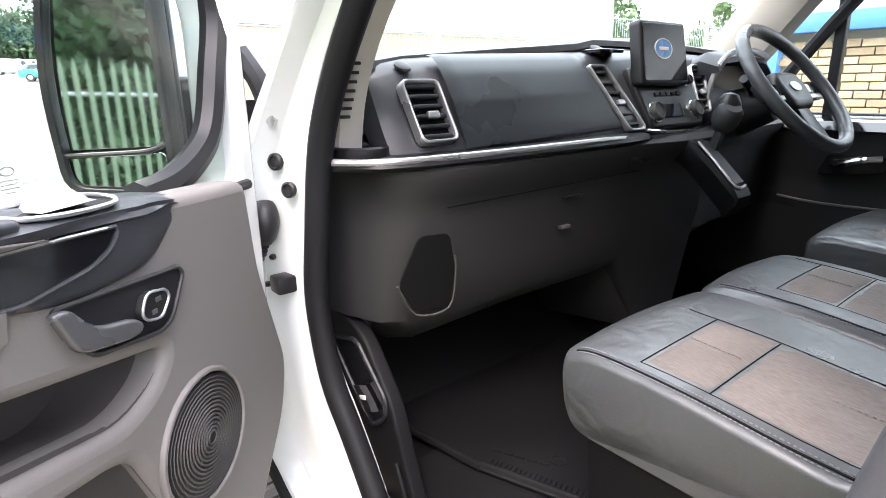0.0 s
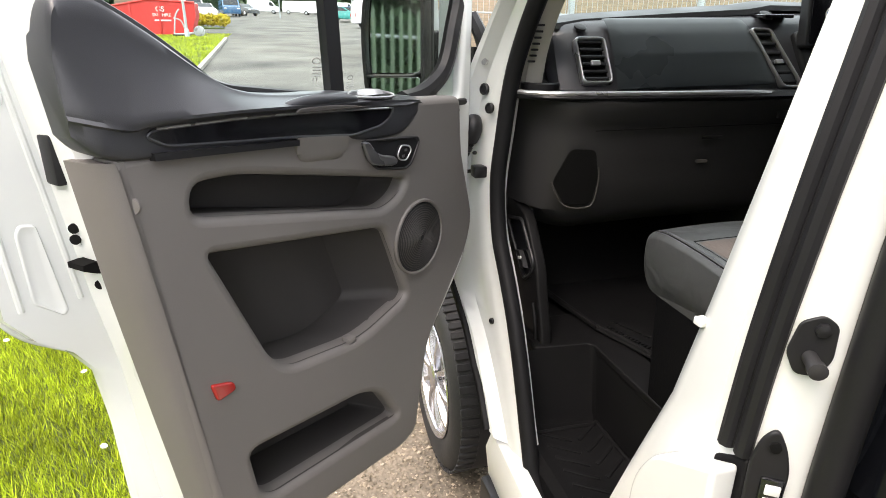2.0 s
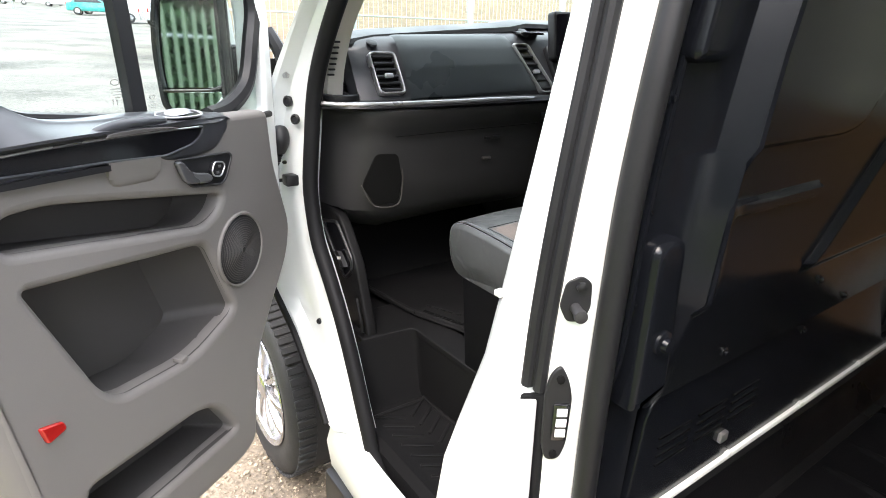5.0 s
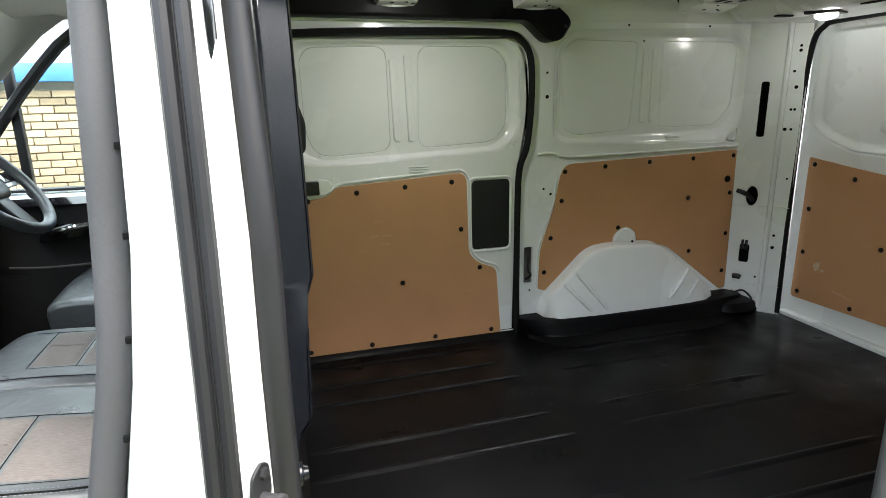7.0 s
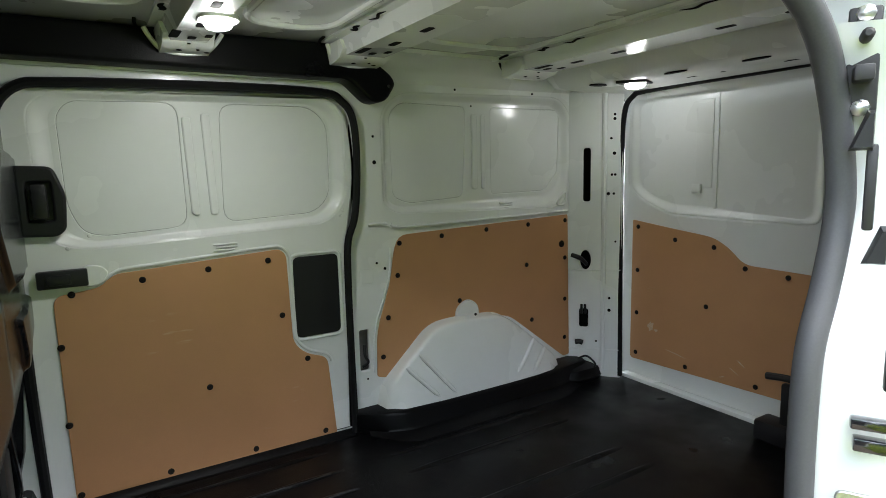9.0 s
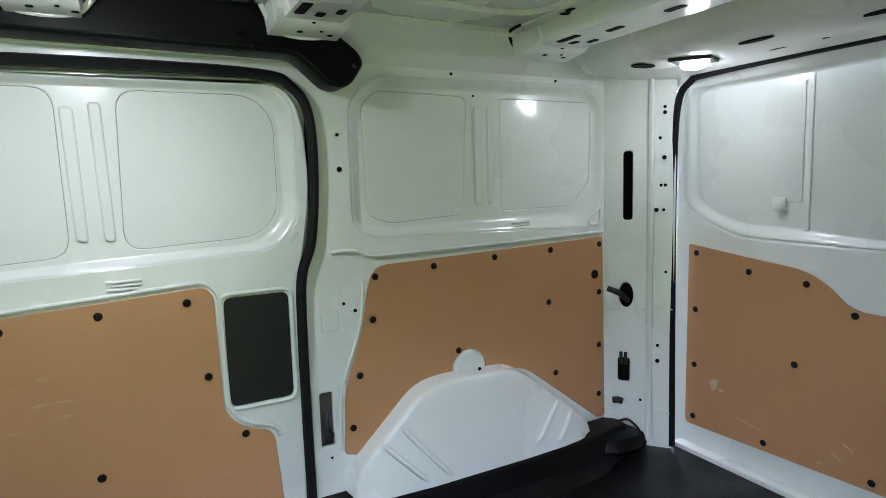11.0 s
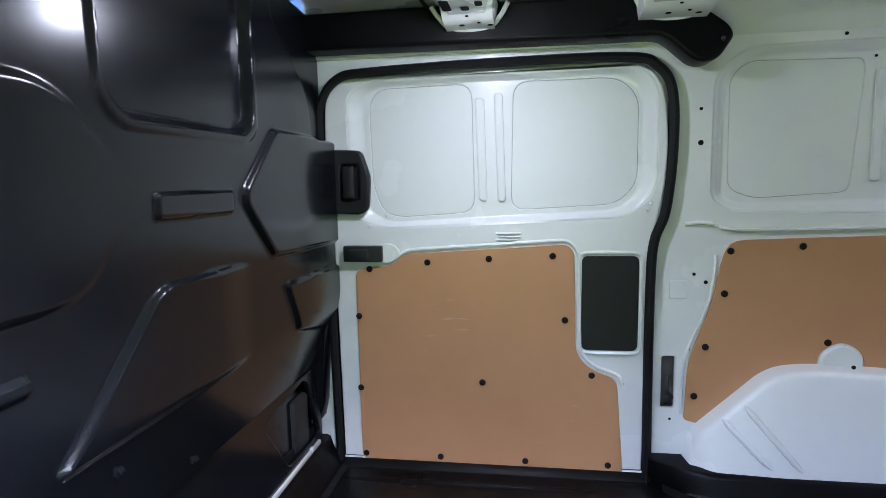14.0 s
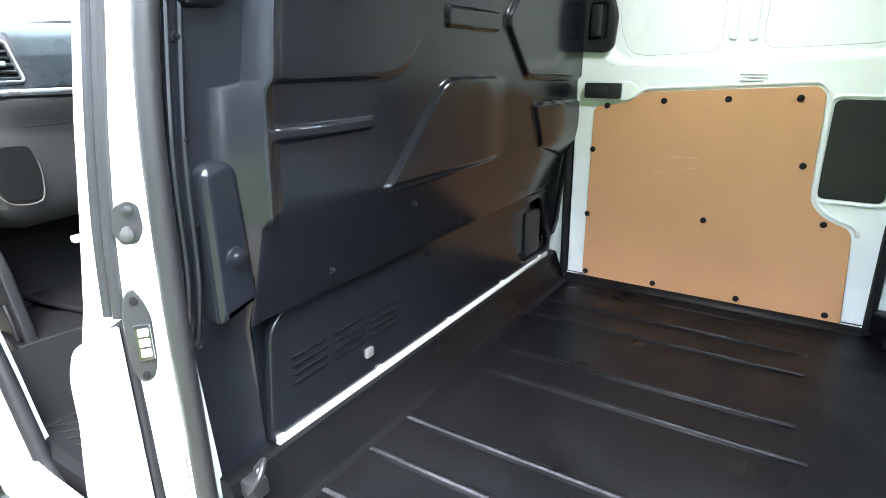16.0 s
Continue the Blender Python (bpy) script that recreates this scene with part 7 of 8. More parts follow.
part("pocket_clip", block(0.568, 0.588, 0.968, 0.980, 0.075, 0.098, 0.004, m=DM), GREY, pd)
part("speaker_bezel", sheet(oval(*SPK, 0.086, 0.083, 32), [oval(*SPK, 0.079, 0.076, 32)], thick=0.012, bevel=0.005, frame_m=dz(0.106)), GREY, pd)
spk = part("speaker_grille", lathe([(0.079, 0), (0.077, 0.003), (0.05, 0.006), (0.002, 0.008)], 32, dz(0.1005) @ Matrix.Translation((*SPK, 0)) @ Matrix.Diagonal((1, 0.96, 1, 1))), BLACK, pd, "round perforated speaker grille")
for k in range(14):
    r = 0.008 + 0.005 * k
    part("grille_ring", tube([dz(0.1085 - 0.0065 * (r / 0.079) ** 2) @ Vector((SPK[0] + r * math.cos(a), SPK[1] + 0.96 * r * math.sin(a), 0)) for a in (2 * math.pi * j / 28 for j in range(28))], 0.0015, True, 0, 5), BIN, spk)
def along(table, u, c=1):
    for p, q in zip(table, table[1:]):
        if u >= q[0]:
            return p[c] + (q[c] - p[c]) * (u - p[0]) / (q[0] - p[0])
    return table[-1][c]
# along the door: top edge, foot, top of the inlay, swell of the arm roll
CREST = [(1.006, 1.50), (0.998, 1.552), (0.985, 1.57), (0.95, 1.568), (0.887, 1.53), (0.827, 1.487), (0.778, 1.46), (0.70, 1.447), (0.555, 1.44), (0.453, 1.428), (0.36, 1.418), (0.34, 1.409)]
CREST = [(p.x, p.y) for p in spline([(*q, 0) for q in CREST], 5)]
FOOT = [(1.006, 1.425), (0.99, 1.405), (0.972, 1.396), (0.94, 1.390), (0.80, 1.381), (0.715, 1.379), (0.70, 1.386), (0.60, 1.378), (0.57, 1.371), (0.554, 1.361), (0.495, 1.354), (0.42, 1.357), (0.377, 1.380), (0.34, 1.412)]
FOOT = [(p.x, p.y) for p in spline([(*q, 0) for q in FOOT], 5)]
INTOP = [(1.006, 1.44), (0.95, 1.424), (0.916, 1.426), (0.80, 1.4255), (0.70, 1.422), (0.591, 1.4165), (0.455, 1.408), (0.40, 1.405), (0.34, 1.413)]
INTOP = [(p.x, p.y) for p in spline([(*q, 0) for q in INTOP], 5)]
SWELL = [(1.006, 0.090), (0.985, 0.102), (0.95, 0.113), (0.90, 0.122), (0.80, 0.127), (0.62, 0.127), (0.56, 0.122), (0.50, 0.112), (0.42, 0.105), (0.36, 0.099), (0.34, 0.09)]
SWELL = [(p.x, p.y) for p in spline([(*q, 0) for q in SWELL], 5)]
rows = []
for k in range(91):
    f = k / 90
    u = 1.005 - 0.663 * (f - math.sin(2 * math.pi * f) / (2 * math.pi) * 0.75)
    zt, zb, it, bn = along(CREST, u), along(FOOT, u), along(INTOP, u), along(SWELL, u)
    it = min(it, zt - 0.012)
    zs = min(it + 0.012, zt - 0.006)
    fl = min(0.1055, bn)
    zb = min(zb, it - 0.004)
    n0 = min(0.086, bn - 0.006)
    face = [(zt - (zt - zs) * w, n0 + (bn - n0) * (1 - math.cos(math.pi / 2 * w)) ** 0.9) for w in (0.06, 0.2, 0.35, 0.5, 0.65, 0.8, 0.92)]
    rows.append([DP(u, z, n) for z, n in [(zt - 0.004, 0.03), (zt + 0.001, 0.05), (zt + 0.001, n0 - 0.012), (zt - (zt - zs) * 0.01, n0 - 0.004)] + face + [(zs, bn), (zs - 0.004, bn - 0.0005), (it + 0.003, (bn + fl) / 2 + 0.003), (it, fl), ((it + zb) / 2, fl), (zb + (it - zb) * 0.14, fl), (zb + (it - zb) * 0.05, fl - 0.002), (zb, fl - 0.006), (zb - 0.001, fl - 0.012), (zb, 0.05)]])
part("upper_trim", loft(rows), SOFT, pd, "charcoal upper trim roll")
part("grip_slot", sheet(rounded([(0.709, 1.4235), (0.702, 1.430), (0.65, 1.430), (0.58, 1.424), (0.548, 1.418)], [0.003, 0.006, 0.02, 0.02, 0.002]), thick=0.004, bevel=0.0015, frame_m=dz(0.1282)), BIN, pd, "dark finger slot under the roll")
part("grip_roll", tube([DP(0.716, 1.431, 0.113), DP(0.706, 1.434, 0.1165), DP(0.68, 1.437, 0.119), DP(0.64, 1.4375, 0.119), DP(0.60, 1.435, 0.117), DP(0.56, 1.431, 0.111)], lambda t: 0.005 + 0.0045 * math.sin(math.pi * min(1, max(0, t))) ** 0.5, smooth=6, sides=14), SOFT, pd, "soft grab roll on the door trim")
INLAY = rounded([(0.931, 1.417), (0.905, 1.402), (0.80, 1.393), (0.692, 1.385), (0.562, 1.371), (0.493, 1.378), (0.466, 1.388), (0.455, 1.400), (0.456, 1.4065), (0.591, 1.4145), (0.70, 1.420), (0.80, 1.4235), (0.916, 1.424)][::-1], 0.008)
part("gloss_inlay", sheet(INLAY, thick=0.006, bevel=0.002, frame_m=dz(0.1065)), GLOSS, pd, "gloss black inlay")
part("inlay_edge", tube([DP(u, z, 0.107) for u, z in INLAY], 0.0022, True, 0, 6), SOFT, pd)
part("inlay_line", tube([DP(u, z, 0.1095) for u, z in ((0.916, 1.4250), (0.80, 1.4245), (0.70, 1.421), (0.591, 1.4155), (0.47, 1.408))], 0.0016, smooth=2, sides=6), SILVER, pd, "thin silver trim line")
part("lower_inlay", loft([[DP(u, z0 - 0.005, 0.098), DP(u, z0 - 0.004, 0.112), DP(u, z0 + 0.005, 0.112), DP(u, z0 + 0.006, 0.098)] for u, z0 in ((0.925, 1.391), (0.80, 1.383), (0.692, 1.376))]), BLACK, pd)
cup = []
for u, e in ((0.692, 0.022), (0.688, 0.010), (0.682, 0.003), (0.67, 0.0), (0.60, 0.0), (0.588, 0.003), (0.582, 0.010), (0.578, 0.022)):
    a = 1.3735 + (u - 0.578) * 0.085
    cup.append([DP(u, z, n) for z, n in ((a, 0.098), (a, 0.109), (a - 0.006, 0.1085), (a - 0.016, 0.1058), (a - 0.026, 0.1045), (a - 0.034 + e, 0.1035), (a - 0.040 + e, 0.1005), (a - 0.042 + e, 0.097))])
part("pull_cup", loft(cup), GREY, pd, "pale moulded finger scoop")
POD = [DP(u, z, n) for u, z, n in ((0.568, 1.442, 0.082), (0.548, 1.4455, 0.072), (0.50, 1.445, 0.068), (0.445, 1.4395, 0.070), (0.424, 1.434, 0.082), (0.430, 1.4305, 0.094), (0.465, 1.431, 0.103), (0.52, 1.4345, 0.108), (0.556, 1.438, 0.103), (0.568, 1.4405, 0.094))]
pod_mid = sum(POD, Vector()) / len(POD)
POD = [pod_mid.lerp(p, 0.82) + DP(-0.002, -0.0055, 0.006) - DP(0, 0, 0) for p in POD]
pod_mid += DP(-0.002, -0.0055, 0.006) - DP(0, 0, 0)
part("switch_pod", loft([[p + Vector((0, 0, -0.001)) for p in spline(POD, 4, True)], [pod_mid.lerp(p, 0.85) + Vector((0, 0, -0.0015)) for p in spline(POD, 4, True)], [pod_mid.lerp(p, 0.1) + Vector((0, 0, -0.002)) for p in spline(POD, 4, True)]]), LINER, pd)
part("pod_rim", tube(POD, 0.0024, True, 6), SILVER, pd, "silver switch surround")
part("window_switch", loft([[pod_mid + (DP(u, z, n) - DP(0, 0, 0)) for u, z, n in ((du, 0.001, -0.014), (du, h, -0.010), (du, h, 0.002), (du, 0.001, 0.012))] for du, h in ((-0.030, 0.002), (-0.024, 0.008), (0.0, 0.010), (0.022, 0.008), (0.028, 0.002))]), SILVER, pd, "pale window switch")
hrec = rounded([(0.540, 1.357), (0.376, 1.343), (0.368, 1.334), (0.396, 1.292), (0.414, 1.286), (0.508, 1.302)], [0.012, 0.008, 0.006, 0.015, 0.01, 0.015])
part("handle_bezel", sheet(hrec, thick=0.010, bevel=0.003, frame_m=dz(0.104)), BLACK, pd)
part("handle_frame", tube([DP(u, z, 0.105) for u, z in hrec], 0.0024, True, 0), GREYDK, pd)
part("door_handle", sheet(rounded([(0.546, 1.356), (0.527, 1.355), (0.505, 1.3285), (0.457, 1.318), (0.446, 1.309), (0.450, 1.301), (0.465, 1.300), (0.526, 1.312)], [0.006, 0.008, 0.02, 0.01, 0.008, 0.006, 0.01, 0.015]), thick=0.010, bevel=0.004, frame_m=dz(0.113), res=4), DIM, pd, "dark satin door release")
LOCK = rounded([(0.438, 1.336), (0.411, 1.331), (0.405, 1.322), (0.421, 1.304), (0.443, 1.309), (0.449, 1.318)], [0.008, 0.01, 0.01, 0.008, 0.01, 0.01])
part("lock_switch", sheet(LOCK, thick=0.010, bevel=0.002, frame_m=dz(0.112)), BLACK, pd)
part("lock_rim", tube([DP(u, z, 0.1125) for u, z in LOCK], 0.0015, True, 0), SILVER, pd)
for u, z in ((0.423, 1.3245), (0.431, 1.314)):
    part("lock_mark", block(u - 0.004, u + 0.004, z - 0.0025, z + 0.0025, 0.112, 0.1132, 0.0005, m=DM), DIM, pd)
part("reflector", sheet(rounded([(0.891, 1.046), (0.853, 1.033), (0.850, 1.018), (0.884, 1.014)], 0.006), thick=0.012, bevel=0.003, frame_m=dz(0.106)), RED, pd, "red door reflector")
part("trim_plug", lathe([(0.012, 0), (0.011, 0.003), (0.003, 0.004)], 16, aim(DP(0.955, 1.335, 0.095), (DM.to_3x3() @ Vector((0.8, 0, 0.6))))), GREY, pd)
part("trim_side", loft([[DP(a + 0.004, z, 0.0985), DP(a + 0.016, z, 0.094), DP(a + 0.028, z, 0.078), DP(a + 0.036, z, 0.035), DP(a - 0.02, z, 0.035)] for z, a in ((0.70, 0.86), (0.80, 0.885), (1.0, 0.912), (1.2, 0.938), (1.39, 0.958))]), GREY, pd)
part("window_seal", tube([DP(u, z, 0.045) for u, z in ((0.985, 1.585), (0.955, 1.578), (0.887, 1.54), (0.827, 1.497), (0.778, 1.462), (0.70, 1.448), (0.53, 1.425), (0.42, 1.403), (0.30, 1.388), (0.10, 1.384))], 0.008), BLACK, pd)
part("window_glass", sheet(WINDOW, thick=0.004, bevel=0.001, frame_m=dz(0.012)), GLASS, pd, "clear door glass with printed marks").visible_shadow = False
part("window_post", loft([[DP(u, z, 0.004), DP(u + 0.034, z, 0.004), DP(u + 0.034, z, 0.022), DP(u, z, 0.022)] for z, u in ((1.40, 0.489), (1.60, 0.499), (1.95, 0.52))]), BLACK, pd)
for u0, z0, q_ in ((0.551, 1.488, 0.95), (0.466, 1.456, 0.72)):
    part("glass_mark", sheet(oval(u0, z0, 0.011 * q_, 0.006 * q_), [oval(u0, z0, 0.009 * q_, 0.0045 * q_)], thick=0.001, bevel=0.0002, frame_m=dz(0.0165)), PRINT, pd)
    for k, w in enumerate((0.016, 0.013, 0.016, 0.009)):
        part("glass_mark", sheet(rect(u0 - w * q_ * 0.8, z0 - (0.012 + 0.005 * k) * q_, u0 + w * q_ * 0.8, z0 - (0.0108 + 0.005 * k) * q_), thick=0.001, bevel=0.0002, frame_m=dz(0.0165)), PRINT, pd)
for u in (0.562, 0.553):
    part("glass_mark", sheet([(u - 0.0004, 1.451), (u + 0.0004, 1.451), (u + 0.0004, 1.457), (u + 0.0019, 1.457), (u, 1.461), (u - 0.0019, 1.457), (u - 0.0004, 1.457)], thick=0.001, bevel=0.0002, frame_m=dz(0.0165)), PRINT, pd)
part("sill_trim", loft([[DP(u, z - 0.016, -0.03), DP(u, z - 0.004, -0.028), DP(u, z, 0.03), DP(u, z - 0.002, 0.066), DP(u, z - 0.018, 0.07)] for u, z in ((0.16, 1.388), (0.3, 1.392), (0.42, 1.406), (0.53, 1.430), (0.70, 1.446), (0.778, 1.459), (0.827, 1.487), (0.887, 1.53), (0.955, 1.568), (0.985, 1.57))]), SOFT, pd)
part("frame_seal", tube([DP(u, z, 0.012) for u, z in ((0.30, 1.40), (0.235, 1.408), (0.175, 1.432), (0.135, 1.468), (0.108, 1.54), (0.085, 1.64), (0.14, 1.74), (0.23, 1.84), (0.36, 1.925))], 0.02), BLACK, pd)
# the mirror: a tall housing with a main and a wide-angle glass
MM = Matrix(((0.60, 0, 0.80, 0.40), (0.80, 0, -0.60, -0.15), (0, 1, 0, 1.440), (0, 0, 0, 1)))
MO = rounded([(-0.068, -0.056), (0.072, -0.064), (0.086, -0.03), (0.084, 0.27), (-0.048, 0.27), (-0.078, 0.11)], [0.03, 0.02, 0.03, 0.04, 0.05, 0.12])
mir = part("door_mirror", sheet(MO, [rounded([(-0.061, -0.048), (0.066, -0.056), (0.076, -0.03), (0.075, 0.258), (-0.042, 0.258), (-0.071, 0.11)], [0.025, 0.02, 0.02, 0.03, 0.04, 0.1])], thick=0.05, bevel=0.008, frame_m=MM @ Matrix.Translation((0, 0, 0.006)), res=3), BLACK, pd, "black door mirror housing")
part("mirror_back", sheet(shrink(MO, 0.006), thick=0.05, bevel=0.02, frame_m=MM @ Matrix.Translation((0, 0, -0.03)), res=3), BLACK, mir)
part("mirror_glass", sheet(rounded([(-0.066, 0.002), (0.055, 0.006), (0.074, 0.014), (0.073, 0.256), (-0.04, 0.256), (-0.070, 0.11)], [0.01, 0.01, 0.01, 0.03, 0.03, 0.1]), thick=0.004, bevel=0.001, frame_m=MM @ Matrix.Translation((0, 0, -0.008))), MIRROR, mir, "main mirror glass")
part("mirror_glass", sheet(rounded([(-0.058, -0.046), (0.063, -0.054), (0.074, -0.03), (0.072, 0.0), (0.05, -0.004), (-0.065, -0.008)], [0.02, 0.015, 0.01, 0.01, 0.01, 0.01]), thick=0.004, bevel=0.001, frame_m=MM @ Matrix.Translation((0, 0, -0.004)) @ Matrix.Rotation(radians(-1), 4, "X")), MIRROR, mir, "wide-angle mirror glass")
part("mirror_divider", tube([MM @ Vector(p) for p in ((-0.07, -0.004, 0.0), (0.0, -0.002, 0.0), (0.05, 0.001, 0.0), (0.076, 0.010, 0.0))], 0.0035), BLACK, mir)
part("mirror_sail", sheet(rounded([(0.03, 1.39), (0.05, 1.542), (0.148, 1.536), (0.165, 1.47), (0.163, 1.39)], [0.01, 0.01, 0.01, 0.02, 0.01]), thick=0.03, bevel=0.006, frame_m=dz(-0.05), res=3), RUBBER, mir, "black mirror foot in the window corner")

# ---- front wheel ----
wh = thing("front_wheel", (0.045, 0.10, 0.0), "alloy front wheel with a black road tyre", "wheel")
HUB = Matrix.Translation((0.045, 0.045, 0.352)) @ Matrix.Rotation(radians(90), 4, "X")
part("tyre", ring([(0.215, 0.095), (0.235, 0.107), (0.285, 0.112), (0.318, 0.10), (0.333, 0.08), (0.337, 0.05), (0.338, 0.0), (0.337, -0.05), (0.333, -0.08), (0.318, -0.10), (0.285, -0.112), (0.215, -0.095)], 56, HUB @ Matrix.Translation((0, 0, -0.11))), TYRE, wh)
tread = []
for k in range(60):
    a = 2 * math.pi * k / 60
    for z0, z1, e in ((0.035, 0.098, 0.0), (-0.098, -0.035, 0.03)):
        tread.append(block(0.331, 0.3415, -0.0125, 0.0125, z0, z1, 0.003, 1, HUB @ Matrix.Translation((0, 0, -0.11)) @ Matrix.Rotation(a + e, 4, "Z")))
tagged(part("tread", merge(*tread), TYRE, wh), kind="stuff")
rim = part("rim", ring([(0.218, 0.10), (0.222, 0.096), (0.214, 0.088), (0.20, 0.06), (0.195, -0.06), (0.2, -0.09), (0.19, -0.09), (0.185, 0.05), (0.2, 0.092)], 48, HUB @ Matrix.Translation((0, 0, -0.10))), ALLOY, wh, "silver alloy rim")
for k in range(10):
    a = 2 * math.pi * k / 10
    b = loft([[(r, -w, h - 0.02), (r, -w * 0.6, h), (r, w * 0.6, h), (r, w, h - 0.02)] for r, w, h in ((0.04, 0.014, -0.012), (0.1, 0.012, -0.004), (0.16, 0.015, -0.006), (0.208, 0.019, -0.016))])
    b.transform(HUB @ Matrix.Rotation(a, 4, "Z"))
    part("spoke", b, ALLOY, rim)
part("hub_cap", lathe([(0.045, -0.02), (0.045, -0.006), (0.035, 0.0), (0.003, 0.003)], 20, HUB), ALLOY, rim)
part("dish", lathe([(0.205, -0.12), (0.205, -0.11), (0.10, -0.085), (0.02, -0.085)], 32, HUB), HOLE, rim)
part("brake_disc", lathe([(0.16, -0.07), (0.16, -0.06), (0.05, -0.055)], 32, HUB), STEEL, rim)

# ---- yard, lawn and distance ----
ground = thing("ground", (0, 0, 0), "worn grey tarmac yard sloping gently upwards", "ground", kind="structure")
def flat(pts, lift=0.0, thick=0.05):
    """A slab that lies on the sloping yard."""
    bm = bmesh.new()
    top = [bm.verts.new((x, y, gz(x) + lift)) for x, y in pts]
    low = [bm.verts.new((x, y, gz(x) + lift - thick)) for x, y in pts]
    bm.faces.new(top)
    bm.faces.new(low[::-1])
    for i in range(len(pts)):
        bm.faces.new((top[i], top[i - 1], low[i - 1], low[i]))
    return bm
part("tarmac", flat([(-600, -400), (300, -400), (300, 400), (-600, 400)], 0, 0.3), TARMAC, ground)
part("grit_patch", flat(rounded([(-3.2, -1.15), (-0.6, -0.95), (1.5, -0.9), (3.4, -0.6), (3.4, 2.2), (-3.2, 2.2)], 0.4), 0.004, 0.02), GRIT, ground)
lawn = thing("lawn", (-8, -6, 0.3), "bright green mown lawn with scattered daisies", "lawn", kind="structure")
EDGE = [(9.0, -0.5), (3.0, -0.78), (0.0, -0.9), (-3.0, -1.25), (-8.0, -1.75), (-13.0, -2.2), (-20.0, -2.3), (-28.5, -2.45)]
part("turf", flat(EDGE + [(-29.6, -3.4), (-33.0, -9.0), (-34, -16), (9, -16)], 0.03, 0.1), LAWN, lawn)
part("turf", flat(rounded([(-40, -3.0), (-44, -5), (-46, -14), (-39, -14)], 0.8), 0.06, 0.1), LAWN, lawn)
kerb = thing("kerb", (-15, -2.2, 0.5), "low concrete kerb along the lawn", "kerb", "", "structure")
far_edge = [Vector((x, y, 0)) for x, y in EDGE[4:]]
for a, b in zip(far_edge, far_edge[1:]):
    n = max(2, int((b - a).length / 0.915))
    for k in range(n):
        p, q = a.lerp(b, k / n), a.lerp(b, (k + 0.985) / n)
        d = (q - p).normalized()
        s = Vector((-d.y, d.x, 0)) * 0.065
        part("kerb_stone", loft([[(v.x + s.x, v.y + s.y, gz(v.x) - 0.05), (v.x + s.x, v.y + s.y, gz(v.x) + 0.085), (v.x + s.x * 0.8, v.y + s.y * 0.8, gz(v.x) + 0.1), (v.x - s.x, v.y - s.y, gz(v.x) + 0.1), (v.x - s.x, v.y - s.y, gz(v.x) - 0.05)] for v in (p, q)]), KERB, kerb)


def blades(name, n, area, hmin, hmax, width, material, parent, lift=0.03, seed=3, within=None):
    """Grass: bent two-triangle blades, as one sheet of stuff."""
    rng = np.random.default_rng(seed)
    x0, x1, y0, y1 = area
    x, y = rng.uniform(x0, x1, n), rng.uniform(y0, y1, n)
    if within is not None:
        keep = within(x, y)
        x, y = x[keep], y[keep]
        n = len(x)
    a, h, w = rng.uniform(0, 2 * np.pi, n), rng.uniform(hmin, hmax, n), width * rng.uniform(0.6, 1.3, n)
    bend, ba = h * rng.uniform(0.1, 0.7, n), rng.uniform(0, 2 * np.pi, n)
    z = -0.036 * x + lift
    v = np.zeros((n, 3, 3))
    v[:, 0] = np.stack([x - w * np.cos(a), y - w * np.sin(a), z], 1)
    v[:, 1] = np.stack([x + w * np.cos(a), y + w * np.sin(a), z], 1)
    v[:, 2] = np.stack([x + bend * np.cos(ba), y + bend * np.sin(ba), z + h], 1)
    me = bpy.data.meshes.new(name)
    me.from_pydata(v.reshape(-1, 3).tolist(), [], np.arange(3 * n).reshape(-1, 3).tolist())
    return tagged(part(name, me, material, parent, smooth=False), "short mown grass blades", "grass", kind="stuff")


def on_lawn(x, y):
    ex, ey = [p[0] for p in EDGE[::-1]], [p[1] for p in EDGE[::-1]]
    return y < np.interp(x, ex, ey) - 0.02 + 0.06 * np.sin(x * 7)
blades("grass", 90000, (-5.0, 1.6, -5.5, -0.7), 0.02, 0.06, 0.0022, GRASSM, None, within=on_lawn)
blades("grass", 130000, (-2.4, 1.3, -3.4, -0.7), 0.03, 0.075, 0.0019, GRASSM, None, seed=8, within=on_lawn)
blades("grass", 60000, (-16.0, -5.0, -9.0, -1.2), 0.03, 0.07, 0.005, GRASSM, None, seed=4, within=on_lawn)
blades("grass", 40000, (-33.0, -16.0, -12.0, -2.0), 0.04, 0.08, 0.010, GRASSM, None, seed=5, within=on_lawn)
blades("grass", 50000, (1.6, 9.0, -15.5, -0.4), 0.03, 0.07, 0.005, GRASSM, None, seed=12, within=on_lawn)
blades("grass", 50000, (-16.0, 1.6, -15.5, -5.5), 0.03, 0.07, 0.005, GRASSM, None, seed=13, within=on_lawn)
rng = random.Random(7)
bms = []
for k in range(150):
    x = rng.uniform(-4.5, 1.0)
    y = -1.0 - abs(rng.gauss(0, 1.4)) + 0.12 * x
    bms.append(lathe([(0.005, 0), (0.014, 0.003), (0.012, 0.007), (0.003, 0.008)], 8, Matrix.Translation((x, y, gz(x) + 0.06 + rng.uniform(0, 0.02))) @ Matrix.Rotation(rng.uniform(-0.5, 0.5), 4, "X")))
tagged(part("daisies", merge(*bms), PALE), "small white daisies in the grass", "flowers", kind="stuff")
# loose stones on the grit beside the van
rng2 = np.random.default_rng(11)
verts, faces = [], []
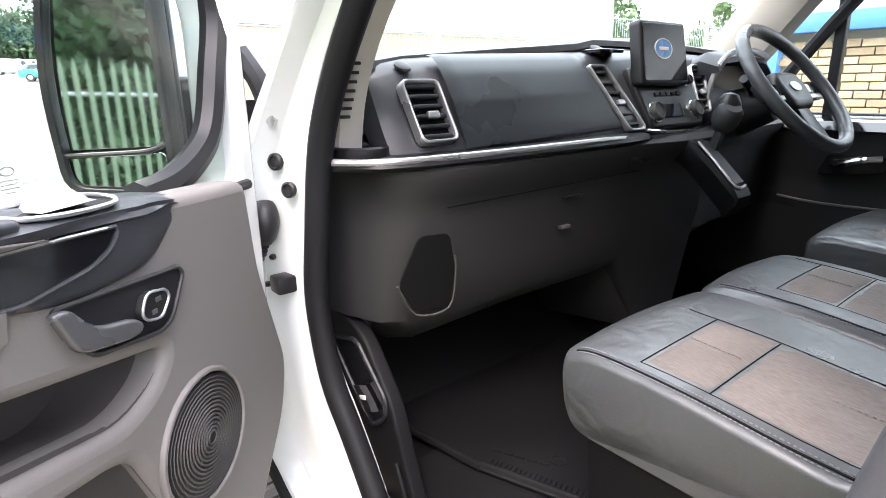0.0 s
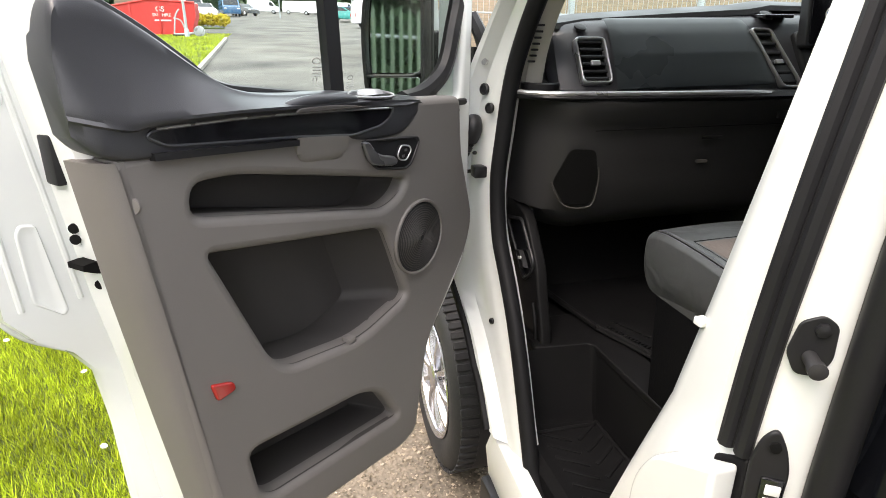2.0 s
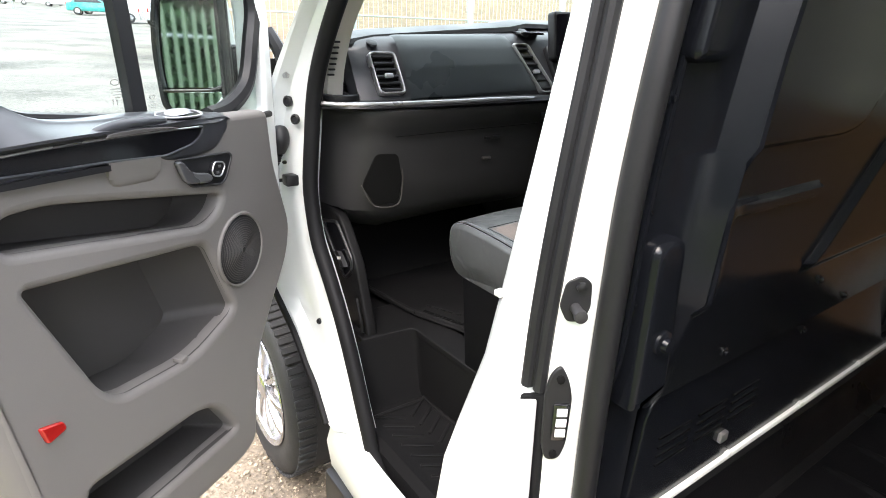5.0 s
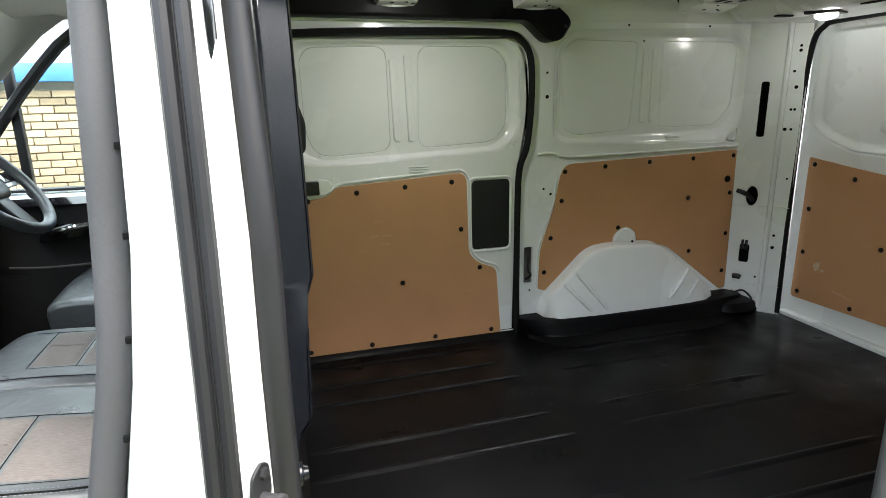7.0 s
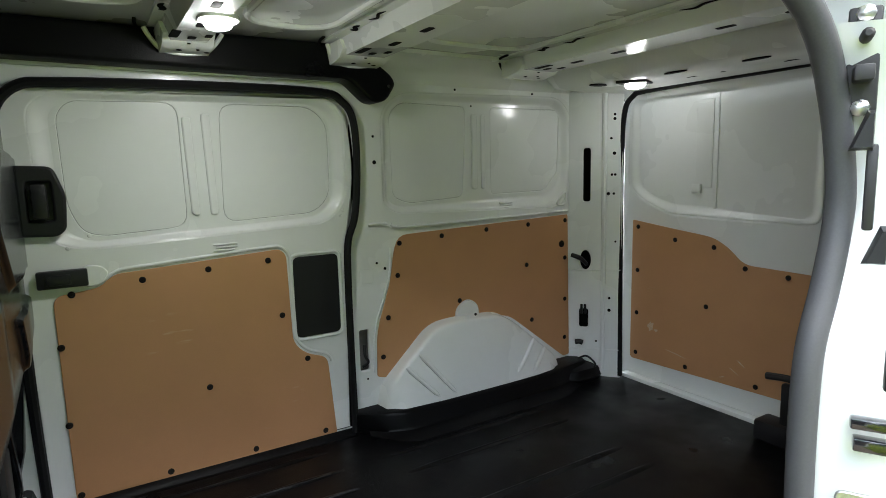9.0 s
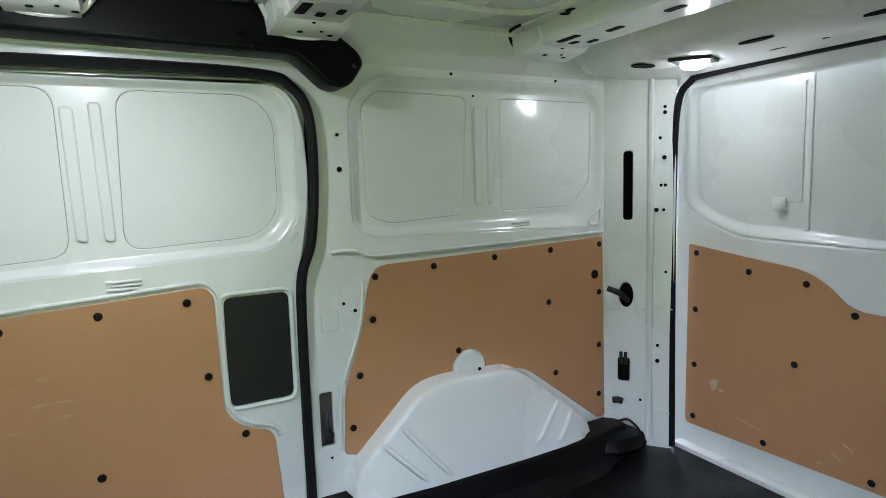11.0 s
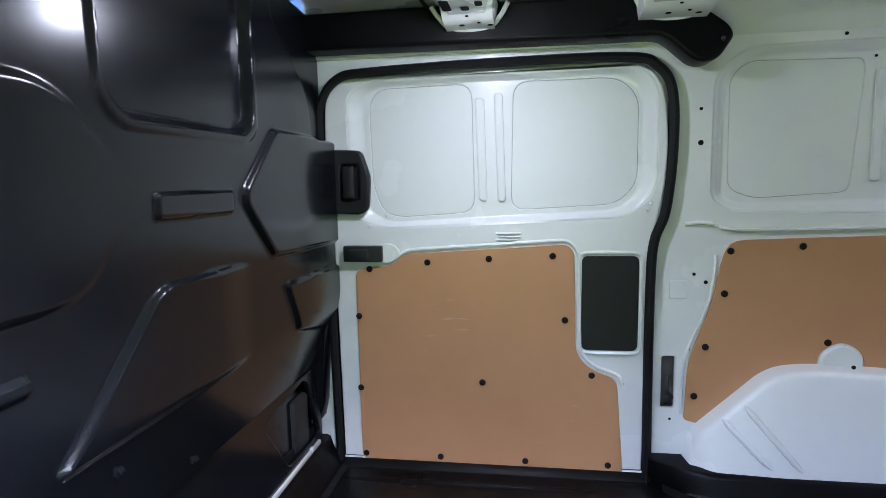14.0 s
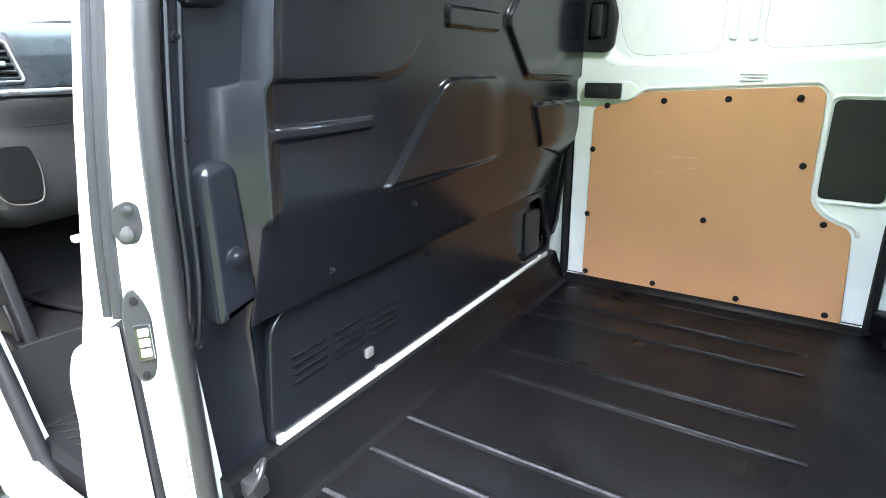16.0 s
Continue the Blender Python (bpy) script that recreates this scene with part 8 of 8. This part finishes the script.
for k in range(14000):
    x, y = rng2.uniform(-1.3, 1.1), rng2.uniform(-1.0, 0.45)
    r = rng2.gamma(2.4, 0.0014) + 0.0015
    c = np.array([x, y, gz(x) + 0.006 + r * 0.2])
    o = rng2.normal(0, 0.22 * r, (6, 3)) + r * np.array([[1, 0, 0], [-1, 0, 0], [0, 1, 0], [0, -1, 0], [0, 0, 0.55], [0, 0, -0.4]])
    b = len(verts)
    verts += (c + o).tolist()
    faces += [[b + i, b + j, b + t] for i, j, t in ((0, 2, 4), (2, 1, 4), (1, 3, 4), (3, 0, 4), (2, 0, 5), (1, 2, 5), (3, 1, 5), (0, 3, 5))]
me = bpy.data.meshes.new("gravel")
me.from_pydata(verts, [], faces)
tagged(part("gravel", me, STONE, None, smooth=False), "loose brown grit and small stones", "gravel", kind="stuff")
sn, sl, sb = plain_texture(STONE)
gi, hs2, mr2 = sn.new("ShaderNodeNewGeometry"), sn.new("ShaderNodeHueSaturation"), sn.new("ShaderNodeMapRange")
src = sb.inputs["Base Color"].links[0].from_socket
mr2.inputs[3].default_value, mr2.inputs[4].default_value = 0.45, 1.6
sl.new(gi.outputs["Random Per Island"], mr2.inputs[0])
sl.new(mr2.outputs[0], hs2.inputs["Value"])
sl.new(src, hs2.inputs["Color"])
sl.new(hs2.outputs[0], sb.inputs["Base Color"])
for m_ in (GRASSM, LEAF, LEAFDK):
    sn, sl, sb = plain_texture(m_)
    gi, hs2, mr2 = sn.new("ShaderNodeNewGeometry"), sn.new("ShaderNodeHueSaturation"), sn.new("ShaderNodeMapRange")
    src = sb.inputs["Base Color"].links[0].from_socket
    mr2.inputs[3].default_value, mr2.inputs[4].default_value = (0.35, 1.75) if m_ is GRASSM else (0.6, 1.5)
    sl.new(gi.outputs["Random Per Island"], mr2.inputs[0])
    sl.new(mr2.outputs[0], hs2.inputs["Value"])
    sl.new(src, hs2.inputs["Color"])
    sl.new(hs2.outputs[0], sb.inputs["Base Color"])
    sb.inputs["Subsurface Weight"].default_value = 0.0


def leaves(n, centres, size, seed):
    """Leaf quads scattered in uneven clumps."""
    r = np.random.default_rng(seed)
    c = np.array(centres)
    i = r.integers(0, len(c), n)
    d = r.normal(0, 1, (n, 3))
    d *= (r.uniform(0.35, 1.0, n) ** 0.5 / np.linalg.norm(d, axis=1))[:, None]
    p = c[i, :3] + d * c[i, 3:4] * np.array([1, 1, 0.75])
    u, w = r.normal(0, 1, (n, 3)), r.normal(0, 1, (n, 3))
    u /= np.linalg.norm(u, axis=1)[:, None]
    w -= (w * u).sum(1)[:, None] * u
    w /= np.linalg.norm(w, axis=1)[:, None]
    s = size * r.uniform(0.5, 1.4, n)[:, None]
    v = np.stack([p - u * s, p + w * s * 0.45, p + u * s, p - w * s * 0.45], 1)
    me = bpy.data.meshes.new("crown")
    me.from_pydata(v.reshape(-1, 3).tolist(), [], np.arange(4 * n).reshape(-1, 4).tolist())
    return me


def tree(x, y, h, spread, seed, material=LEAF, n=5000, size=0.16, trunk=0.3):
    r = random.Random(seed)
    z = gz(x)
    t = thing("tree", (x, y, z), "leafy green broadleaf tree at the yard's edge", "tree", "trees")
    part("trunk", tube([(x, y, z - 0.1), (x + 0.1, y, z + h * trunk), (x - 0.1, y + 0.1, z + h * 0.55), (x, y, z + h * 0.85)], lambda q: 0.035 * h * (1 - 0.85 * q) * 0.7), BARK, t)
    cs = []
    for k in range(26):
        a, rad = r.uniform(0, 6.28), spread * r.uniform(0.1, 1) ** 0.6
        hh = r.uniform(trunk, 1.0)
        f = math.sin(math.pi * min(1, max(0.12, (hh - trunk + 0.1) / (1.12 - trunk)))) ** 0.6
        cs.append((x + rad * f * math.cos(a), y + rad * f * math.sin(a), z + h * hh, spread * r.uniform(0.18, 0.42)))
    limbs = [tube([(x, y, z + h * trunk * 0.9), ((x + c[0]) / 2, (y + c[1]) / 2, (z + h * trunk + c[2]) / 2), (c[0], c[1], c[2])], lambda q: 0.012 * h * (1 - 0.8 * q) * 0.6, smooth=2, sides=5) for c in cs[::4]]
    part("limbs", merge(*limbs), BARK, t)
    part("crown", leaves(n, cs, size, seed), material, t, smooth=False)
    return t


def car(x, y, turn, paint, kind="car", label="parked car", detailed=False):
    """A parked car or van: body, glasshouse, windows, wheels."""
    m = Matrix.Translation((x, y, gz(x))) @ Matrix.Rotation(radians(turn), 4, "Z")
    t = new("parked_van" if kind == "van" else "parked_car")
    t.matrix_basis = m
    tagged(t, label, "van" if kind == "van" else "car", "parked vehicles")
    if kind == "van":
        L, W, prof, top = 5.0, 0.98, [(-2.5, 0.35), (-2.5, 1.0), (-2.42, 1.95), (-2.2, 2.0), (1.0, 2.0), (1.35, 1.9), (1.95, 1.2), (2.45, 1.05), (2.52, 0.6), (2.45, 0.3)], None
        win = [(0.95, 1.2), (0.95, 1.75), (1.3, 1.78), (1.75, 1.2)]
    else:
        L, W, prof, top = 4.2, 0.88, [(-2.1, 0.35), (-2.12, 0.75), (-2.05, 1.0), (-1.75, 1.05), (-1.45, 1.38), (-0.9, 1.47), (0.2, 1.46), (1.0, 1.02), (1.85, 0.88), (2.1, 0.7), (2.1, 0.3)], None
        win = [(-1.5, 1.05), (-1.25, 1.36), (-0.9, 1.41), (0.15, 1.39), (0.75, 1.05)]
    rows = []
    for k, (s, e) in enumerate(((-1.0, 0.10), (-0.98, 0.03), (-0.9, 0.0), (0.9, 0.0), (0.98, 0.03), (1.0, 0.10))):
        rows.append([(px * (1 - 0.15 * e), s * W * (1 - (0.14 * (pz - 0.9) if pz > 0.9 and kind == "car" else 0.04 * max(0, pz - 1))), pz - e * (0.6 if pz > 0.6 else -0.6)) for px, pz in prof])
    def put(name, bm, material, parent, lab=""):
        bm.transform(m)
        return part(name, bm, material, parent, lab)
    put("body", loft(rows), paint, t)
    for s in (-1, 1):
        b = bmesh.new()
        k = 0.94 if kind == "car" else 0.975
        vs = [b.verts.new((px, s * (W * (1 - (0.14 * (pz - 0.9) if kind == "car" else 0.04 * max(0, pz - 1))) + 0.012), pz)) for px, pz in win]
        b.faces.new(vs if s < 0 else vs[::-1])
        ext = bmesh.ops.extrude_face_region(b, geom=b.faces[:])
        for v in [g for g in ext["geom"] if isinstance(g, bmesh.types.BMVert)]:
            v.co.y -= s * 0.05
        put("side_window", b, TINTED, t)
        for wx in (-0.62 * L / 2, 0.62 * L / 2):
            put("wheel", lathe([(0.2, 0.1), (0.31, 0.1), (0.32, 0.06), (0.32, -0.1), (0.1, -0.1)], 20, Matrix.Translation((wx, s * (W - 0.08), 0.32)) @ Matrix.Rotation(radians(-90 * s), 4, "X")), TYRE, t)
            put("wheel_trim", lathe([(0.2, 0.105), (0.19, 0.115), (0.06, 0.12), (0.01, 0.12)], 16, Matrix.Translation((wx, s * (W - 0.08), 0.32)) @ Matrix.Rotation(radians(-90 * s), 4, "X")), ALLOY, t)
    fx = (1.38, 1.86, 1.93, 1.24) if kind == "van" else (0.22, 1.43, 0.96, 1.05)
    b = loft([[(fx[0], -W * 0.8, fx[1]), (fx[2], -W * 0.86, fx[3]), (fx[2] - 0.05, -W * 0.86, fx[3] - 0.03), (fx[0] - 0.05, -W * 0.8, fx[1] - 0.03)], [(fx[0], W * 0.8, fx[1]), (fx[2], W * 0.86, fx[3]), (fx[2] - 0.05, W * 0.86, fx[3] - 0.03), (fx[0] - 0.05, W * 0.8, fx[1] - 0.03)]])
    b.transform(Matrix.Translation((0.02, 0, 0.02)))
    put("windscreen", b, TINTED, t)
    for s in (-1, 1):
        ex = (2.47, 0.85) if kind == "van" else (2.05, 0.72)
        put("headlight", block(ex[0] - 0.04, ex[0] + 0.05, s * W * 0.75 - 0.14, s * W * 0.75 + 0.14, ex[1] - 0.07, ex[1] + 0.07, 0.02), CHROME, t)
        put("tail_light", block(-L / 2 - 0.03, -L / 2 + 0.04, s * W * 0.85 - 0.07, s * W * 0.85 + 0.07, 0.8, 1.05, 0.02), RED, t)
    return t


CARW = mat("white_car_paint", (0.72, 0.73, 0.73), 0.25, var=0.02, coat=0.5)
CARG = mat("dark_grey_car_paint", (0.06, 0.065, 0.07), 0.25, var=0.05, coat=0.6)
CARB = mat("blue_car_paint", (0.05, 0.13, 0.25), 0.25, var=0.05, coat=0.6)
CART = mat("teal_car_paint", (0.03, 0.28, 0.26), 0.25, var=0.05, coat=0.6)
CARS = mat("silver_car_paint", (0.4, 0.41, 0.42), 0.3, metal=0.4, var=0.03, coat=0.5)
for x, y, a, p, k, lab in ((-46, 8.2, 95, CARW, "van", "white panel van parked in the car park"), (-41.5, 9.0, 100, CARS, "car", "silver grey parked car"), (-62, 6.6, 80, CART, "car", "teal green parked hatchback"), (-66, 7.8, 90, CARB, "car", "dark blue parked car"),
                           (-70, -7.2, 20, CARW, "car", "white car parked on the tarmac"), (-74, -8.8, 15, CARW, "van", "white van parked on the tarmac"), (-78, -5.0, 10, CARB, "van", "blue van parked on the tarmac"), (-84, -3.6, 40, CARG, "car", "dark grey parked car"), (-104, -1.2, 85, CARW, "van", "long white parked van"), (-104, 4.2, 88, CARW, "van", "white van parked on the tarmac"), (-98, 6.8, 80, CARW, "van", "white van parked on the tarmac"), (-92, 9.0, 85, CARW, "car", "white car parked on the tarmac"), (-108, 8.8, 85, CARS, "van", "silver van parked on the tarmac"), (-106, -6, 85, CARS, "car", "silver car parked on the tarmac"), (-110, 12, 90, CARW, "van", "white van parked on the tarmac"), (-38.5, -11.5, 5, CARG, "car", "dark parked car behind the skip")):
    car(x, y, a, p, k, lab)
car(-9.5, 12.6, 78, CARG, "car", "dark grey car parked beyond the fence")

sk = thing("skip", (-31, -6.3, gz(-31)), "red steel builder's skip with a teal lower corner", "skip")
SKX = -31.4
prof = [(-8.35, 1.18), (-7.55, 0.05), (-4.25, 0.05), (-3.95, 0.95), (-3.95, 1.55), (-6.1, 1.62), (-6.9, 1.45)]
part("body", loft([[(x, y, gz(-31) + z) for y, z in prof] for x in (SKX - 1.7, SKX - 1.66, SKX, SKX + 0.02)]), SKIPRED, sk)
part("corner", loft([[(x, y, gz(-31) + z) for y, z in ((-8.15, 0.85), (-7.6, 0.04), (-6.35, 0.04), (-7.0, 0.55))] for x in (SKX - 0.2, SKX + 0.045)]), TEAL, sk)
part("top_rail", tube([(SKX + 0.02, -8.3, gz(-31) + 1.2), (SKX + 0.02, -6.9, gz(-31) + 1.48), (SKX + 0.02, -6.1, gz(-31) + 1.64), (SKX + 0.02, -3.95, gz(-31) + 1.57)], 0.05, smooth=0), SKIPRED, sk)
for y in (-6.9, -5.6, -4.5):
    part("stiffener", block(SKX, SKX + 0.06, y - 0.04, y + 0.04, gz(-31) + 0.1, gz(-31) + 1.45, 0.01), SKIPRED, sk)
part("load", loft([[(SKX - 1.2, -7.6, gz(-31) + 1.3), (SKX - 0.3, -7.6, gz(-31) + 1.3), (SKX - 0.5, -7.6, gz(-31) + 1.7)], [(SKX - 1.2, -5.9, gz(-31) + 1.5), (SKX - 0.3, -5.9, gz(-31) + 1.5), (SKX - 0.6, -5.9, gz(-31) + 1.85)]]), BARK, sk, "scrap timber heaped in the skip")
def words(name, text, size, at, parent, material):
    c = bpy.data.curves.new("lettering", "FONT")
    c.body, c.size, c.extrude, c.align_x = text, size, 0.006, "CENTER"
    tmp = bpy.data.objects.new("lettering", c)
    me = bpy.data.meshes.new_from_object(tmp)
    bpy.data.objects.remove(tmp)
    me.transform(Matrix.Translation(at) @ Matrix(((0, 0, 1, 0), (1, 0, 0, 0), (0, 1, 0, 0), (0, 0, 0, 1))))
    return part(name, me, material, parent, smooth=False)
words("lettering", "GS", 0.34, (SKX + 0.03, -5.55, gz(-31) + 1.12), sk, PALE)
words("lettering", "SKIP HIRE", 0.20, (SKX + 0.03, -5.5, gz(-31) + 0.90), sk, PALE)
part("number_bar", block(SKX + 0.02, SKX + 0.04, -5.85, -5.1, gz(-31) + 0.68, gz(-31) + 0.75, 0.004), PALE, sk)
bk_ = thing("exercise_bike", (-30.3, -4.35, gz(-30.3)), "old grey exercise machine on the tarmac beside the skip", "exercise bike")
zz = gz(-30.3)
part("frame", merge(tube([(-30.3, -4.9, zz + 0.05), (-30.3, -4.75, zz + 0.9), (-30.3, -4.55, zz + 1.25)], 0.035), tube([(-30.3, -4.9, zz + 0.1), (-30.3, -4.3, zz + 0.15), (-30.3, -3.7, zz + 0.2)], 0.05), tube([(-30.3, -4.35, zz + 0.1), (-30.3, -4.5, zz + 0.7), (-30.3, -4.85, zz + 0.85)], 0.03)), GALV, bk_)
part("flywheel", lathe([(0.24, -0.05), (0.26, 0), (0.24, 0.05), (0.04, 0.07)], 22, aim((-30.25, -3.75, zz + 0.26), (1, 0, 0))), CARS, bk_)
part("base", block(-30.5, -30.1, -4.95, -4.2, zz, zz + 0.12, 0.02), BLACK, bk_)
lp_ = thing("lamp_post", (-29.7, -4.25, gz(-29.7)), "slim galvanised street lamp post on the lawn", "lamp post")
part("post", tube([(-29.7, -4.25, gz(-29.7)), (-29.7, -4.28, gz(-29.7) + 3), (-29.7, -4.4, gz(-29.7) + 7)], lambda t: 0.07 - 0.03 * t, smooth=2), GALV, lp_)
part("collar", lathe([(0.11, 0), (0.11, 0.35), (0.07, 0.4)], 14, Matrix.Translation((-29.7, -4.25, gz(-29.7)))), GALV, lp_)
for i, (x, y) in enumerate(((-75, 0.8), (-88, 11), (-60, 9.5), (-95, -5))):
    q = thing("lamp_post", (x, y, gz(x)), "distant galvanised lamp post in the car park", "lamp post", "car park lamp posts")
    part("post", tube([(x, y, gz(x)), (x, y, gz(x) + 4), (x, y, gz(x) + 8)], 0.07, smooth=0), GALV, q)
    part("lantern", block(x - 0.1, x + 0.1, y - 0.3, y + 0.3, gz(x) + 7.9, gz(x) + 8.05, 0.03), GALV, q)
hd = thing("hedge", (-44, -5.2, gz(-44)), "low clipped yellow-green hedge on an island", "hedge")
part("foliage", leaves(2600, [(-43.5 - 0.3 * k, -3.6 - 0.75 * k, gz(-44) + 0.45, 0.55) for k in range(8)], 0.12, 21), BLOOM, hd, smooth=False)

# ---- buildings ----
wb = thing("warehouse", (-18, 14, gz(-18)), "long buff brick warehouse with white cladding above", "building")
gw = gz(-17)
part("brick_wall", block(-17.4, -17.0, 4.6, 26, gw - 0.3, gw + 2.75, 0.02), FARBRICK, wb)
part("coping", block(-17.45, -16.92, 4.55, 26, gw + 2.75, gw + 2.85, 0.02), GALV, wb)
part("cladding", loft([[(-17.3 + 0.03 * (k % 2), 4.6 + 0.125 * k, gw + 2.85), (-17.3 + 0.03 * (k % 2), 4.6 + 0.125 * k, gw + 5.4)] for k in range(172)], closed=False), CLAD, wb)
part("roof", loft([[(-17.2, y, gw + 5.4), (-24, y, gw + 7.0), (-24, y, gw + 6.8), (-17.2, y, gw + 5.2)] for y in (4.4, 26.2)]), GALV, wb)
part("end_wall", block(-24, -17.3, 4.6, 4.8, gw - 0.3, gw + 5.4, 0.02), FARBRICK, wb)
fc = thing("mesh_fence", (-8, 9, gz(-8)), "galvanised steel mesh security fence with posts", "fence")
gf = gz(-8)
for k, y in enumerate((1.8, 4.6, 7.2, 9.8, 12.4, 15.0, 17.6, 20.2, 22.8, 25.4)):
    part("post", block(-8.05, -7.95, y - 0.045, y + 0.045, gf - 0.1, gf + 3.0, 0.01), GALV, fc)
for z in (0.35, 0.95, 1.55, 2.15, 2.75):
    part("rail", tube([(-8.0, 1.8, gf + z), (-8.0, 14, gf + z), (-8.0, 25.4, gf + z)], 0.016, smooth=0, sides=6), GALV, fc)
tagged(part("wire", merge(*[block(-8.004, -7.996, 1.8 + 0.1 * k - 0.003, 1.8 + 0.1 * k + 0.003, gf + 0.1, gf + 2.8, 0.0) for k in range(236)]), GALV, fc), kind="stuff")
hb_ = thing("shrub_bed", (-6, 9, gz(-6)), "yellow flowering shrubs along the fence", "shrubs")
part("foliage", leaves(5200, [(-6.6 - 0.1 * (k % 3), 3.5 + 0.85 * k, gz(-6.6) + 0.35, 0.55) for k in range(17)], 0.06, 22), BLOOM, hb_, smooth=False)
part("verge", flat([(-7.8, 2.5), (-5.2, 3.5), (-5.2, 20), (-7.8, 22)], 0.05, 0.1), LAWN, hb_)

sh = thing("brick_building", (0.5, 6.4, gz(0)), "buff brick building with blue painted steel frame", "building")
part("wall_core", block(-1.25, 6.0, 6.12, 6.4, -0.2, 2.05, 0.0), MORTAR, sh)
part("post", block(-1.40, -1.22, 6.0, 6.2, -0.2, 3.2, 0.01), BLUEP, sh, "blue painted steel post")
part("beam", block(-1.5, 6.0, 5.95, 6.15, 1.93, 2.1, 0.01), BLUEP, sh, "blue painted steel beam")
part("upper_wall", block(-1.25, 6.0, 6.1, 6.4, 2.1, 3.4, 0.01), CLAD, sh)
part("roof_edge", block(-1.6, 6.2, 5.7, 9.0, 3.4, 3.55, 0.02), GALV, sh)
part("side_wall", block(-1.25, -1.1, 6.4, 10, -0.2, 3.4, 0.01), FARBRICK, sh)
tw = thing("office_block", (-68, 22, gz(-68)), "pale flat-roofed office block across the car park", "building")
go = gz(-68)
part("wall", block(-72, -66, 13.5, 34, go, go + 5.2, 0.05), CLAD, tw)
part("roof", block(-72.4, -65.6, 13.1, 34.4, go + 5.2, go + 5.6, 0.05), GALV, tw)
for k in range(5):
    part("window", block(-66.0, -65.92, 15 + 3.6 * k, 17.2 + 3.6 * k, go + 2.6, go + 4.2, 0.02), TINTED, tw)
part("sign", block(-65.98, -65.9, 17.6, 18.4, go + 2.6, go + 4.4, 0.02), BLUEP, tw)

# ---- trees and the yard's far edge ----
for k, (x, y, h, s) in enumerate(((-36, -13, 11, 5.0), (-45, -10, 10, 4.5), (-56, -14, 12, 6.0), (-22, 30, 8, 3.0), (-26, 36, 9, 3.4), (-20, 43, 7.5, 2.8), (-12, 34, 8, 3.0))):
    tree(x, y, h, s, 40 + k, LEAF, 5200, 0.22 if x < -30 else 0.17)
wood = thing("woodland", (-135, 0, gz(-135)), "dense dark green woodland behind the car park", "woodland", kind="stuff")
r_ = random.Random(5)
part("foliage", leaves(42000, [(-132 - r_.uniform(0, 8), -75 + 150 * k / 119, gz(-134) + r_.uniform(1.0, 13) , r_.uniform(2.0, 4.2)) for k in range(120) for _ in range(2)], 0.5, 31), LEAFDK, wood, smooth=False)
# Solid dark green slab added behind the leaves, in place of their shaded depth.
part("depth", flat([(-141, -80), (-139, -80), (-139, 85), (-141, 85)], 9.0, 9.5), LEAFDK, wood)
# palisade fence and trees along the lawn's other side
pf = thing("palisade_fence", (3, -7.5, 0), "green steel palisade fence along the lawn", "fence")
pal = []
for k in range(150):
    x = -12 + 0.16 * k
    pal.append(loft([[(x - 0.035, -7.5, gz(x)), (x + 0.035, -7.5, gz(x)), (x, -7.47, gz(x))], [(x - 0.035, -7.5, gz(x) + 1.9), (x + 0.035, -7.5, gz(x) + 1.9), (x, -7.47, gz(x) + 1.9)], [(x - 0.004, -7.5, gz(x) + 2.05), (x + 0.004, -7.5, gz(x) + 2.05), (x, -7.495, gz(x) + 2.05)]]))
tagged(part("pales", merge(*pal), FENCE, pf), kind="stuff")
for z in (0.5, 1.6):
    part("rail", tube([(-12, -7.55, gz(-12) + z), (12, -7.55, gz(12) + z)], 0.03, smooth=0, sides=6), GALV, pf)
for k, (x, y, h, s) in enumerate(((7, -11, 9, 4.5), (14, -10, 10, 4.5), (0, -12, 9, 4.0), (22, -9, 10, 5.0))):
    tree(x, y, h, s, 60 + k, LEAFDK, 5200, 0.2, 0.15)
hg = thing("hedgerow", (6, -9, 0), "tall dark green hedgerow behind the fence", "hedge", kind="stuff")
part("foliage", leaves(30000, [(-12 + 1.1 * k, -9.2 - 0.5 * (k % 2), gz(-12 + 1.1 * k) + 0.6 + 0.9 * ((k + j) % 6), 1.3) for k in range(34) for j in (0, 2, 4)], 0.14, 33), LEAFDK, hg, smooth=False)
# Added dark slab: closes sky gaps in the hedge and darkens reflections.
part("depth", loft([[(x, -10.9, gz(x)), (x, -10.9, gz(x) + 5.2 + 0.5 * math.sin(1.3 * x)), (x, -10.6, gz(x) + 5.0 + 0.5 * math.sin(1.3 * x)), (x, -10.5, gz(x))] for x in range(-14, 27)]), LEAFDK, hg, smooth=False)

# ---- bricks of the near building ----
bw = 0.215
base_me = None
for r in range(13):
    for c in range(22):
        x = -1.22 + 0.225 * c + (0.1125 if r % 2 else 0)
        z = 0.92 + 0.075 * r
        if base_me is None:
            b = part("brick", block(-bw / 2, bw / 2, -0.05, 0.05, -0.0325, 0.0325, 0.004, 1), BRICK, None)
            base_me = b.data
        else:
            b = new("brick", base_me)
        b.parent = sh
        b.matrix_parent_inverse = sh.matrix_basis.inverted()
        b.location = (x + bw / 2, 6.165 - 0.004 * ((r * 7 + c * 3) % 3) / 3 - 0.053, z)
